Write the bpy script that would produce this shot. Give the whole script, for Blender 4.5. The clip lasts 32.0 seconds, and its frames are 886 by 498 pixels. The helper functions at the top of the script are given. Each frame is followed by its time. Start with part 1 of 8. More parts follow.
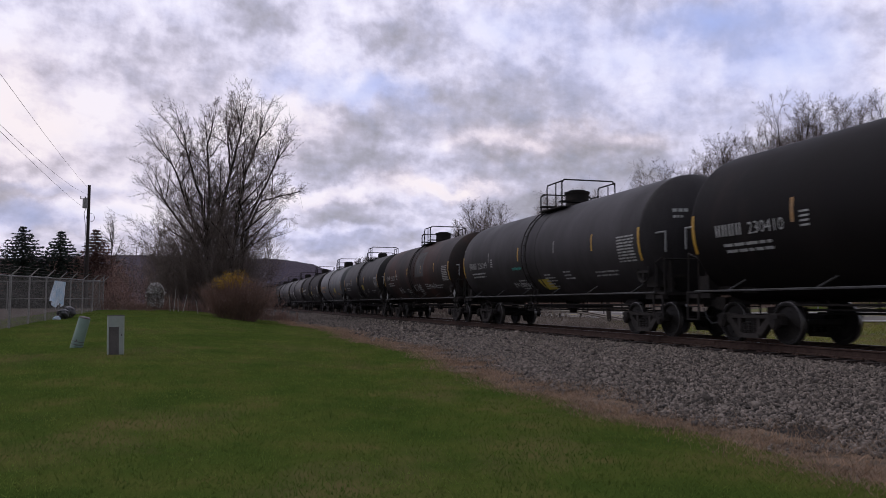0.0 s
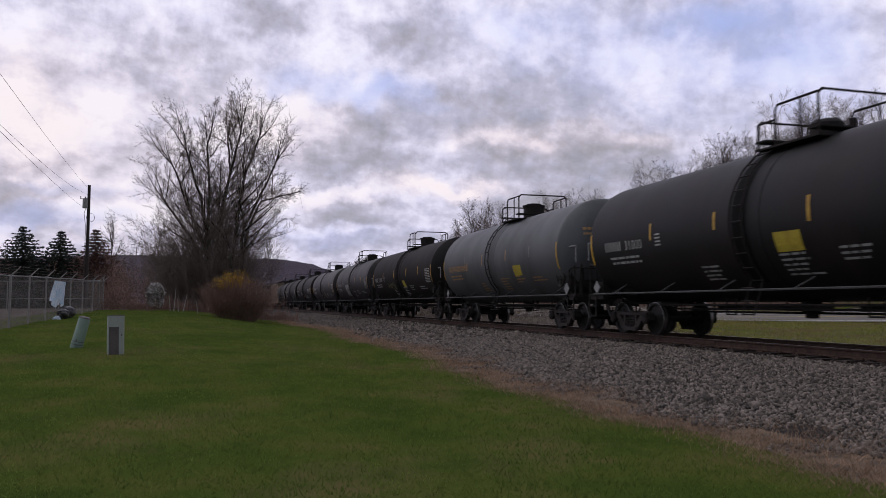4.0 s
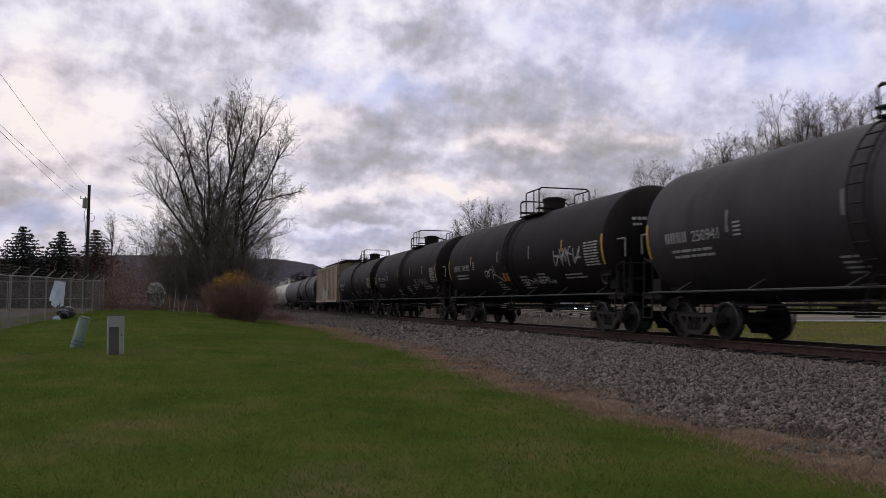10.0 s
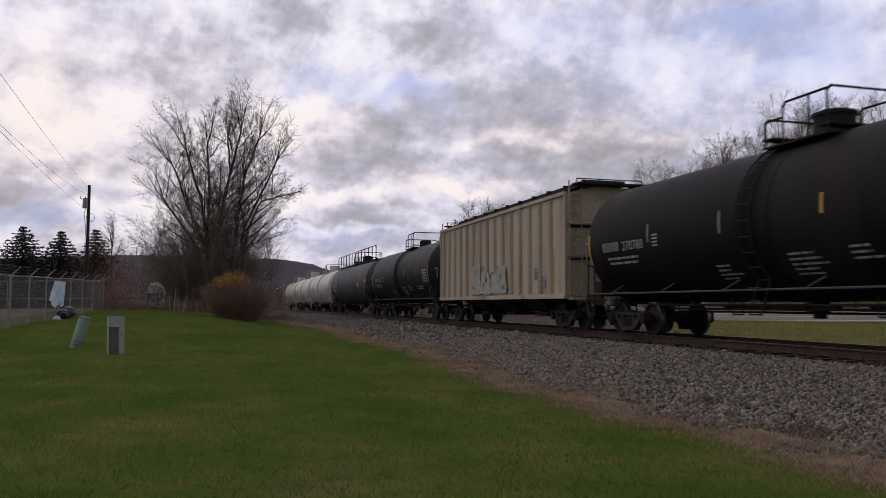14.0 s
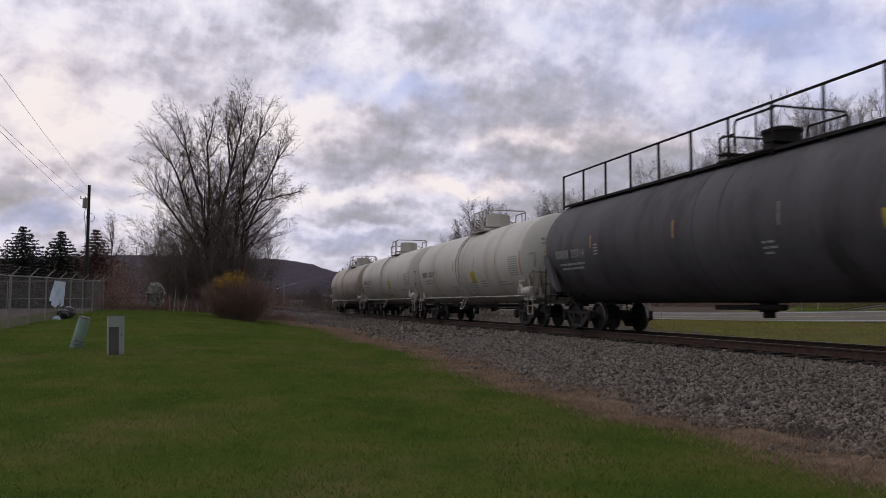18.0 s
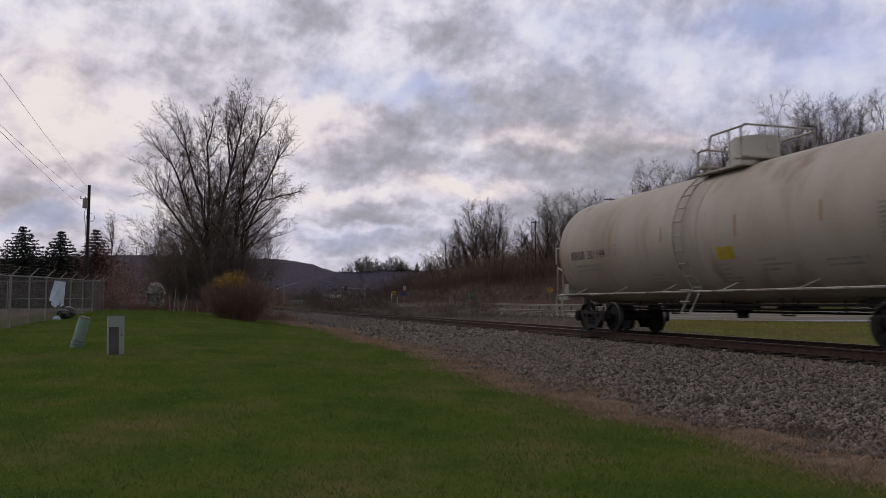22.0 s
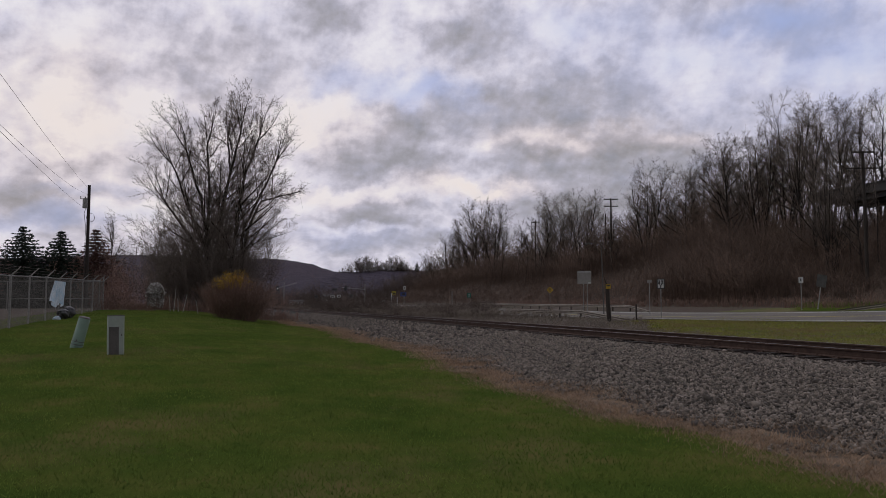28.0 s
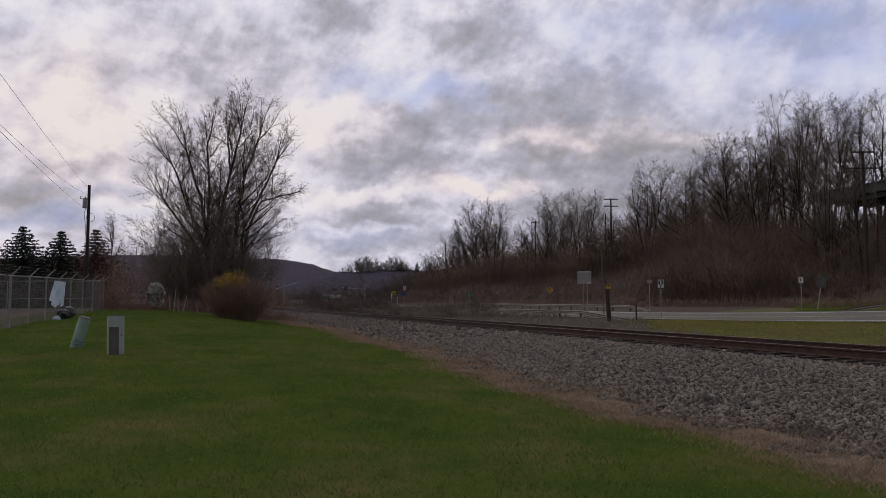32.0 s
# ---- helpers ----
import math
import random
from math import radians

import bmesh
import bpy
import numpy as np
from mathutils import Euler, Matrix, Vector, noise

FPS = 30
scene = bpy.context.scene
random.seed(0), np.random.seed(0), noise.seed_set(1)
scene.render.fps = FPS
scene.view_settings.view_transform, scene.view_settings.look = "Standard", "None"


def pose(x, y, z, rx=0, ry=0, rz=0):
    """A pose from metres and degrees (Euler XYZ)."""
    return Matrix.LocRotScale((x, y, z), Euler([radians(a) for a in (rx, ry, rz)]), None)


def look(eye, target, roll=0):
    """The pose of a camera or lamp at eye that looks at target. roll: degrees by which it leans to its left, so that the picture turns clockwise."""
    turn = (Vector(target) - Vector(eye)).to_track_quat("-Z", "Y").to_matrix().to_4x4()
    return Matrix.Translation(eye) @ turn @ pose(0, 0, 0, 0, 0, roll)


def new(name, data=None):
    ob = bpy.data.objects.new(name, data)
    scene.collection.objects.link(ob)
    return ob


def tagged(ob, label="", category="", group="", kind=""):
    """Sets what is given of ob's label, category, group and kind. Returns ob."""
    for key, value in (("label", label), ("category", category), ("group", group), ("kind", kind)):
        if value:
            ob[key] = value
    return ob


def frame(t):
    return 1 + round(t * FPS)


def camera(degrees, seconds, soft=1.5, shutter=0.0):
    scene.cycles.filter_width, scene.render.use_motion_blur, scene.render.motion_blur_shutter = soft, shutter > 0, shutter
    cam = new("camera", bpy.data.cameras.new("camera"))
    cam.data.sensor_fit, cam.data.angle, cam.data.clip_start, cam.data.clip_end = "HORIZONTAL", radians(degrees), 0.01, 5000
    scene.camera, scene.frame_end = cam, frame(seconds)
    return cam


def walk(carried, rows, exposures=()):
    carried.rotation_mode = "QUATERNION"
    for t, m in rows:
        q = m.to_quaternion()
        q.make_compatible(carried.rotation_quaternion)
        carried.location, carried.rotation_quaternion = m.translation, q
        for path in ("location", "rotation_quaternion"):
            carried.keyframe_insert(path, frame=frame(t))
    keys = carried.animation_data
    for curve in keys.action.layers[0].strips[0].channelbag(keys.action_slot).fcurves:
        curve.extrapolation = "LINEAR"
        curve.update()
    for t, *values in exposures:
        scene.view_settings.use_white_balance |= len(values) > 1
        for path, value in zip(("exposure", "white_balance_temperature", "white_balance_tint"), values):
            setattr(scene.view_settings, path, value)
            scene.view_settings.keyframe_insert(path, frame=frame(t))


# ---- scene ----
cam = camera(59.2, 32.0, soft=0.5, shutter=0.25)
EYE = Vector((0.0, 0.0, 1.55))
YAW, TILT = radians(16.36), radians(4.02)
AIM = EYE + 10 * Vector((math.sin(YAW) * math.cos(TILT), math.cos(YAW) * math.cos(TILT), math.sin(TILT)))
walk(cam, [(0.0, look(EYE, AIM)), (32.0, look(EYE, AIM))],
     exposures=[(0.0, 0.03, 5970, 15), (3.5, 0.03, 5990, 15), (5.5, 0.04, 6290, 11), (14.0, 0.04, 6310, 11), (17.0, 0.01, 6230, 11), (18.0, -0.02, 6260, 11), (20.0, -0.09, 6280, 10), (22.0, -0.17, 6300, 10), (23.5, -0.20, 6290, 10), (32.0, -0.20, 6290, 10)])

# ---- daylight under broken cloud ----
SUN_ELEV, SUN_AZ = 62.0, -62.0        # degrees; azimuth from the track's direction, to the west
world = bpy.data.worlds.new("sky")
scene.world = world
world.use_nodes = True
wn, wl = world.node_tree.nodes, world.node_tree.links
wn.clear()
w_out, w_bg = wn.new("ShaderNodeOutputWorld"), wn.new("ShaderNodeBackground")
w_sky = wn.new("ShaderNodeTexSky")
w_sky.sky_type, w_sky.sun_disc = "NISHITA", False
w_sky.sun_elevation, w_sky.sun_rotation = radians(SUN_ELEV), radians(SUN_AZ)
w_sky.air_density, w_sky.dust_density = 1.0, 3.0
w_co, w_no, w_mix = wn.new("ShaderNodeTexCoord"), wn.new("ShaderNodeTexNoise"), wn.new("ShaderNodeMix")
w_no.inputs["Scale"].default_value, w_no.inputs["Detail"].default_value = 3.0, 6.0
w_ramp = wn.new("ShaderNodeMapRange")
w_ramp.inputs[1].default_value, w_ramp.inputs[2].default_value = 0.3, 0.65
w_ramp.inputs[3].default_value, w_ramp.inputs[4].default_value = 0.6, 1.0
w_mix.data_type = "RGBA"
w_mix.inputs[7].default_value = (4.6, 4.5, 4.8, 1)
wl.new(w_co.outputs["Generated"], w_no.inputs["Vector"])
wl.new(w_no.outputs[0], w_ramp.inputs[0])
wl.new(w_ramp.outputs[0], w_mix.inputs[0])
wl.new(w_sky.outputs[0], w_mix.inputs[6])
wl.new(w_mix.outputs[2], w_bg.inputs[0])
w_bg.inputs[1].default_value = 0.080
wl.new(w_bg.outputs[0], w_out.inputs[0])
sun = new("sun", bpy.data.lights.new("sun", "SUN"))
sun.data.energy, sun.data.angle, sun.data.color = 0.5, radians(40), (1.0, 0.95, 0.89)
sun_from = Vector((math.sin(radians(SUN_AZ)) * math.cos(radians(SUN_ELEV)), math.cos(radians(SUN_AZ)) * math.cos(radians(SUN_ELEV)), math.sin(radians(SUN_ELEV))))
sun.matrix_world = look(sun_from * 200, (0, 0, 0))


# ---- mesh tools ----
class Shape:
    """Collects points and faces of one mesh."""

    def __init__(self):
        self.v, self.f, self.mi = [], [], []

    def add(self, verts, faces, m=0):
        b = len(self.v)
        self.v.extend(tuple(p) for p in verts)
        self.f.extend(tuple(i + b for i in f) for f in faces)
        self.mi.extend([m] * len(faces))
        return self

    def box(self, c, s, m=0, taper=(1, 1), rot=None):
        hx, hy, hz = s[0] / 2, s[1] / 2, s[2] / 2
        vs = [(-hx, -hy, -hz), (hx, -hy, -hz), (hx, hy, -hz), (-hx, hy, -hz),
              (-hx * taper[0], -hy * taper[1], hz), (hx * taper[0], -hy * taper[1], hz), (hx * taper[0], hy * taper[1], hz), (-hx * taper[0], hy * taper[1], hz)]
        if rot is not None:
            vs = [rot @ Vector(p) for p in vs]
        return self.add([(p[0] + c[0], p[1] + c[1], p[2] + c[2]) for p in vs],
                        [(0, 3, 2, 1), (4, 5, 6, 7), (0, 1, 5, 4), (1, 2, 6, 5), (2, 3, 7, 6), (3, 0, 4, 7)], m)

    def cyl(self, a, b, r0, r1=None, n=10, m=0, caps=True):
        a, b = Vector(a), Vector(b)
        r1 = r0 if r1 is None else r1
        z = (b - a).normalized()
        x = z.orthogonal().normalized()
        y = z.cross(x)
        vs = []
        for p, r in ((a, r0), (b, r1)):
            vs += [p + r * (math.cos(2 * math.pi * i / n) * x + math.sin(2 * math.pi * i / n) * y) for i in range(n)]
        fs = [(i, (i + 1) % n, n + (i + 1) % n, n + i) for i in range(n)]
        if caps:
            fs += [tuple(range(n - 1, -1, -1)), tuple(range(n, 2 * n))]
        return self.add(vs, fs, m)

    def pipe(self, pts, r, n=6, m=0):
        """One bent tube through the points, mitred at its corners."""
        pts = [Vector(p) for p in pts]
        legs = [(b - a).normalized() for a, b in zip(pts, pts[1:])]
        x = legs[0].orthogonal().normalized()
        vs = []
        for k, p in enumerate(pts):
            t0, t1 = legs[max(0, k - 1)], legs[min(k, len(legs) - 1)]
            if 0 < k < len(legs):
                x = t0.rotation_difference(t1) @ x
            y = t1.cross(x).normalized()
            mid = (t0 + t1).normalized()
            for i in range(n):
                q = r * (math.cos(2 * math.pi * i / n) * x + math.sin(2 * math.pi * i / n) * y)
                cut = mid.dot(t1)
                if abs(cut) > 0.2:
                    q = q - t1 * (mid.dot(q) / cut)
                vs.append(p + q)
        fs = [(j * n + i, j * n + (i + 1) % n, (j + 1) * n + (i + 1) % n, (j + 1) * n + i) for j in range(len(pts) - 1) for i in range(n)]
        k = (len(pts) - 1) * n
        return self.add(vs, fs + [tuple(range(n - 1, -1, -1)), tuple(range(k, k + n))], m)

    def turn(self, prof, axis="y", n=24, m=0, c=(0, 0, 0), closed=False):
        """Revolves (along, radius) pairs about an axis through c."""
        vs = []
        for s, r in prof:
            for i in range(n):
                a = 2 * math.pi * i / n
                p, q = r * math.cos(a), r * math.sin(a)
                vs.append({"x": (s + c[0], p + c[1], q + c[2]), "y": (q + c[0], s + c[1], p + c[2]), "z": (p + c[0], q + c[1], s + c[2])}[axis])
        fs = [(j * n + i, j * n + (i + 1) % n, (j + 1) * n + (i + 1) % n, (j + 1) * n + i) for j in range(len(prof) - 1) for i in range(n)]
        if closed:
            k = (len(prof) - 1) * n
            fs += [tuple(range(n - 1, -1, -1)), tuple(range(k, k + n))]
        return self.add(vs, fs, m)

    def prism(self, outline, x0, x1, m=0):
        """Extrudes a (y, z) outline along x."""
        n = len(outline)
        vs = [(x0, y, z) for y, z in outline] + [(x1, y, z) for y, z in outline]
        fs = [(i, (i + 1) % n, n + (i + 1) % n, n + i) for i in range(n)] + [tuple(range(n - 1, -1, -1)), tuple(range(n, 2 * n))]
        return self.add(vs, fs, m)

    def mesh(self, name, mats=(), smooth=None):
        me = bpy.data.meshes.new(name)
        me.from_pydata(self.v, [], self.f)
        for mt in (mats if isinstance(mats, (list, tuple)) else [mats]):
            me.materials.append(mt)
        if any(self.mi):
            me.polygons.foreach_set("material_index", self.mi)
        bm = bmesh.new()
        bm.from_mesh(me)
        bmesh.ops.recalc_face_normals(bm, faces=bm.faces)
        bm.to_mesh(me)
        bm.free()
        if smooth is not None:
            me.polygons.foreach_set("use_smooth", [True] * len(me.polygons))
            me.set_sharp_from_angle(angle=radians(smooth))
        me.update()
        return me


def part(name, shape, material, parent, label="", at=None, smooth=None):
    """Links one mesh under a thing or a part."""
    me = shape.mesh(name, material, smooth) if isinstance(shape, Shape) else shape
    ob = new(name, me)
    ob.parent = parent
    if at is not None:
        ob.matrix_basis = at
    if label:
        tagged(ob, label)
    return ob


def thing(name, label, category, at=None, group="", kind="", data=None):
    ob = new(name, data)
    if at is not None:
        ob.matrix_basis = at
    return tagged(ob, label, category, group, kind)


def arrays_mesh(name, co, faces, material, smooth=False):
    """A mesh from arrays: points (n, 3) and faces (m, 3 or 4)."""
    me = bpy.data.meshes.new(name)
    k = faces.shape[1]
    me.vertices.add(len(co))
    me.vertices.foreach_set("co", np.ascontiguousarray(co, dtype=np.float32).ravel())
    me.loops.add(faces.size)
    me.loops.foreach_set("vertex_index", np.ascontiguousarray(faces, dtype=np.int32).ravel())
    me.polygons.add(len(faces))
    me.polygons.foreach_set("loop_start", np.arange(0, faces.size, k, dtype=np.int32))
    if smooth:
        me.polygons.foreach_set("use_smooth", np.ones(len(faces), dtype=bool))
    for mt in (material if isinstance(material, (list, tuple)) else [material]):
        me.materials.append(mt)
    me.update(calc_edges=True)
    me.validate()
    return me


# ---- materials ----
def surface(name, base, dark=None, rough=0.7, metal=0.0, scale=3.0, fine=40.0, bump=0.2, depth=0.01, mix=(0.35, 0.65), streak=None, per_object=0.0, spec=0.5, grain=0.22):
    """A two-scale surface: broad stains from base to dark, fine grain, bump; streak stretches the stains down."""
    mt = bpy.data.materials.new(name)
    mt.use_nodes = True
    n, l = mt.node_tree.nodes, mt.node_tree.links
    b = n["Principled BSDF"]
    co = n.new("ShaderNodeTexCoord")
    mp = n.new("ShaderNodeMapping")
    mp.inputs["Scale"].default_value = streak or (1, 1, 1)
    n1, n2 = n.new("ShaderNodeTexNoise"), n.new("ShaderNodeTexNoise")
    n1.inputs["Scale"].default_value, n1.inputs["Detail"].default_value, n1.inputs["Roughness"].default_value = scale, 6.0, 0.6
    n2.inputs["Scale"].default_value, n2.inputs["Detail"].default_value = fine, 4.0
    r1 = n.new("ShaderNodeMapRange")
    r1.inputs[1].default_value, r1.inputs[2].default_value = mix
    mx = n.new("ShaderNodeMix")
    mx.data_type = "RGBA"
    dark = dark or tuple(c * 0.6 for c in base)
    mx.inputs[6].default_value, mx.inputs[7].default_value = (*base, 1), (*dark, 1)
    hs = n.new("ShaderNodeHueSaturation")
    r2 = n.new("ShaderNodeMapRange")
    r2.inputs[1].default_value, r2.inputs[2].default_value, r2.inputs[3].default_value, r2.inputs[4].default_value = 0.3, 0.7, 1 - grain, 1 + grain
    l.new(co.outputs["Object"], mp.inputs[0])
    l.new(mp.outputs[0], n1.inputs["Vector"])
    l.new(co.outputs["Object"], n2.inputs["Vector"])
    l.new(n1.outputs[0], r1.inputs[0])
    l.new(r1.outputs[0], mx.inputs[0])
    l.new(mx.outputs[2], hs.inputs["Color"])
    l.new(n2.outputs[0], r2.inputs[0])
    if per_object:
        oi, ad, r3 = n.new("ShaderNodeObjectInfo"), n.new("ShaderNodeMath"), n.new("ShaderNodeMapRange")
        r3.inputs[3].default_value, r3.inputs[4].default_value = 1 - per_object, 1 + per_object
        ad.operation = "MULTIPLY"
        l.new(oi.outputs["Random"], r3.inputs[0])
        l.new(r3.outputs[0], ad.inputs[0])
        l.new(r2.outputs[0], ad.inputs[1])
        l.new(ad.outputs[0], hs.inputs["Value"])
    else:
        l.new(r2.outputs[0], hs.inputs["Value"])
    l.new(hs.outputs[0], b.inputs["Base Color"])
    rr = n.new("ShaderNodeMapRange")
    rr.inputs[3].default_value, rr.inputs[4].default_value = max(0.05, rough - 0.12), min(1.0, rough + 0.12)
    l.new(n1.outputs[0], rr.inputs[0])
    l.new(rr.outputs[0], b.inputs["Roughness"])
    b.inputs["Metallic"].default_value = metal
    b.inputs["Specular IOR Level"].default_value = spec
    if bump:
        bp = n.new("ShaderNodeBump")
        bp.inputs["Strength"].default_value, bp.inputs["Distance"].default_value = bump, depth
        l.new(n2.outputs[0], bp.inputs["Height"])
        l.new(bp.outputs[0], b.inputs["Normal"])
    return mt


def see_through(mt, share):
    """Lets light pass through thin blades: mixes a translucent lobe of the same colour in."""
    n, l = mt.node_tree.nodes, mt.node_tree.links
    b = n["Principled BSDF"]
    out = next(x for x in n if x.bl_idname == "ShaderNodeOutputMaterial")
    tr, mx = n.new("ShaderNodeBsdfTranslucent"), n.new("ShaderNodeMixShader")
    l.new(b.inputs["Base Color"].links[0].from_socket, tr.inputs[0])
    mx.inputs[0].default_value = share
    l.new(b.outputs[0], mx.inputs[1])
    l.new(tr.outputs[0], mx.inputs[2])
    l.new(mx.outputs[0], out.inputs[0])


def stained(mt, colour, scale=0.5, stretch=(1, 1, 0.25), band=(0.55, 0.72), most=0.6, speckle=6.0):
    """Lays weathered stains over a surface, each object with its own pattern."""
    n, l = mt.node_tree.nodes, mt.node_tree.links
    hs = next(x for x in n if x.bl_idname == "ShaderNodeHueSaturation")
    b = n["Principled BSDF"]
    co, oi, ml, ad, mp = n.new("ShaderNodeTexCoord"), n.new("ShaderNodeObjectInfo"), n.new("ShaderNodeMath"), n.new("ShaderNodeVectorMath"), n.new("ShaderNodeMapping")
    ml.operation, ad.operation = "MULTIPLY", "ADD"
    ml.inputs[1].default_value = 57.0
    mp.inputs["Scale"].default_value = stretch
    l.new(oi.outputs["Random"], ml.inputs[0])
    l.new(co.outputs["Object"], mp.inputs[0])
    l.new(mp.outputs[0], ad.inputs[0])
    l.new(ml.outputs[0], ad.inputs[1])
    n1, n2, mr, m2, mx = n.new("ShaderNodeTexNoise"), n.new("ShaderNodeTexNoise"), n.new("ShaderNodeMapRange"), n.new("ShaderNodeMath"), n.new("ShaderNodeMix")
    n1.inputs["Scale"].default_value, n1.inputs["Detail"].default_value, n1.inputs["Roughness"].default_value = scale, 7.0, 0.62
    n2.inputs["Scale"].default_value, n2.inputs["Detail"].default_value = scale * speckle, 5.0
    l.new(ad.outputs[0], n1.inputs["Vector"])
    l.new(ad.outputs[0], n2.inputs["Vector"])
    mr.inputs[1].default_value, mr.inputs[2].default_value, mr.inputs[4].default_value = band[0], band[1], most * 2
    l.new(n1.outputs[0], mr.inputs[0])
    m2.operation, m2.use_clamp = "MULTIPLY", True
    l.new(mr.outputs[0], m2.inputs[0])
    l.new(n2.outputs[0], m2.inputs[1])
    mx.data_type = "RGBA"
    l.new(m2.outputs[0], mx.inputs[0])
    l.new(hs.outputs[0], mx.inputs[6])
    mx.inputs[7].default_value = (*colour, 1)
    l.new(mx.outputs[2], b.inputs["Base Color"])


def blended(name, stops, scale=0.3, detail=6.0, fine=30.0, rough=0.9, bump=0.4, depth=0.02, spec=0.2, squash=None):
    """A ground surface: a colour ramp over broad noise with fine grain."""
    mt = surface(name, stops[0][1], stops[-1][1], rough=rough, scale=scale, fine=fine, bump=bump, depth=depth, spec=spec, streak=squash)
    n, l = mt.node_tree.nodes, mt.node_tree.links
    mx = next(x for x in n if x.bl_idname == "ShaderNodeMix")
    n1 = [x for x in n if x.bl_idname == "ShaderNodeTexNoise"][0]
    n1.inputs["Detail"].default_value = detail
    hs = next(x for x in n if x.bl_idname == "ShaderNodeHueSaturation")
    cr = n.new("ShaderNodeValToRGB")
    els = cr.color_ramp.elements
    while len(els) < len(stops):
        els.new(0.5)
    for e, (p, c) in zip(els, stops):
        e.position, e.color = p, (*c, 1)
    l.new(n1.outputs[0], cr.inputs[0])
    l.new(cr.outputs[0], hs.inputs["Color"])
    n.remove(mx)
    return mt


M_LAWN = blended("lawn", [(0.3, (0.042, 0.070, 0.014)), (0.44, (0.058, 0.088, 0.017)), (0.55, (0.080, 0.100, 0.022)), (0.68, (0.120, 0.112, 0.036))], scale=0.7, fine=60, rough=1.0, depth=0.02, spec=0.0)
M_BLADE = surface("grass_blade", (0.168, 0.206, 0.050), (0.094, 0.152, 0.031), rough=1.0, scale=0.45, fine=5, bump=0, spec=0.0)
M_DRY = blended("dry_grass", [(0.34, (0.075, 0.064, 0.054)), (0.43, (0.13, 0.098, 0.072)), (0.53, (0.235, 0.165, 0.115)), (0.62, (0.11, 0.095, 0.075))], scale=3.2, fine=50, depth=0.03)
M_SWARD = surface("olive_blade", (0.30, 0.29, 0.075), (0.17, 0.205, 0.04), rough=1.0, scale=0.6, fine=5, bump=0, spec=0.0)
M_STRAW = surface("straw", (0.42, 0.29, 0.19), (0.25, 0.165, 0.108), rough=0.8, scale=2, fine=8, bump=0)
M_STONE = surface("ballast_stone", (0.218, 0.182, 0.154), (0.116, 0.094, 0.078), rough=0.9, scale=9, fine=60, bump=0.3, depth=0.004)
# ballast bed painted near-black to stand for the shade between loose stones
M_BALLAST_GAPS = blended("ballast_gap_shade", [(0.3, (0.022, 0.018, 0.016)), (0.5, (0.045, 0.038, 0.034)), (0.7, (0.09, 0.078, 0.07))], scale=14, detail=3, fine=40, bump=1.0, depth=0.05)
M_FIELD = blended("rough_field", [(0.3, (0.058, 0.043, 0.032)), (0.5, (0.082, 0.060, 0.044)), (0.68, (0.068, 0.060, 0.032))], scale=0.12, fine=12, depth=0.05)
M_VERGE = blended("verge_grass", [(0.3, (0.075, 0.098, 0.022)), (0.5, (0.115, 0.118, 0.034)), (0.7, (0.16, 0.115, 0.06))], scale=0.5, fine=25, depth=0.03)
M_ASPHALT = surface("road_asphalt", (0.185, 0.168, 0.150), (0.145, 0.132, 0.118), spec=0.2, rough=0.9, scale=0.4, fine=60, bump=0.2, depth=0.006)
M_LINE = surface("road_paint", (0.7, 0.7, 0.68), (0.5, 0.5, 0.48), rough=0.7, scale=3, fine=40, bump=0.1)
M_STONE_DARK = surface("ballast_stone_fouled", (0.080, 0.058, 0.048), (0.045, 0.033, 0.028), rough=0.95, scale=9, fine=60, bump=0.3, depth=0.004)
M_RAIL = surface("rail_steel", (0.085, 0.053, 0.041), (0.055, 0.034, 0.027), rough=0.8, spec=0.2, scale=6, fine=60, bump=0.1)
M_RAILTOP = surface("rail_head", (0.32, 0.31, 0.31), (0.24, 0.22, 0.21), rough=0.35, metal=0.8, scale=2, fine=60, bump=0.05)
M_TIE = surface("tie_wood", (0.048, 0.032, 0.026), (0.024, 0.017, 0.014), rough=0.9, scale=4, fine=30, bump=0.5, depth=0.01, per_object=0.3)
M_WOODS = blended("wooded_slope", [(0.3, (0.075, 0.052, 0.040)), (0.5, (0.105, 0.075, 0.058)), (0.7, (0.135, 0.098, 0.076))], scale=0.25, fine=3, bump=1.0, depth=0.6)
# blue-violet haze of distance is mixed into the bare-woods colour
M_HILL_HAZED = blended("far_woods_hazed", [(0.3, (0.036, 0.030, 0.044)), (0.5, (0.048, 0.039, 0.056)), (0.7, (0.062, 0.050, 0.067))], scale=0.012, fine=0.12, bump=1.0, depth=8.0)


# ---- ground ----
TRACK_X, RAIL_Z, TIE_Z = 12.5, 0.683, 0.50
FENCE_X = -7.4


def smooth01(a, b, v):
    t = np.clip((v - a) / (b - a), 0, 1)
    return t * t * (3 - 2 * t)


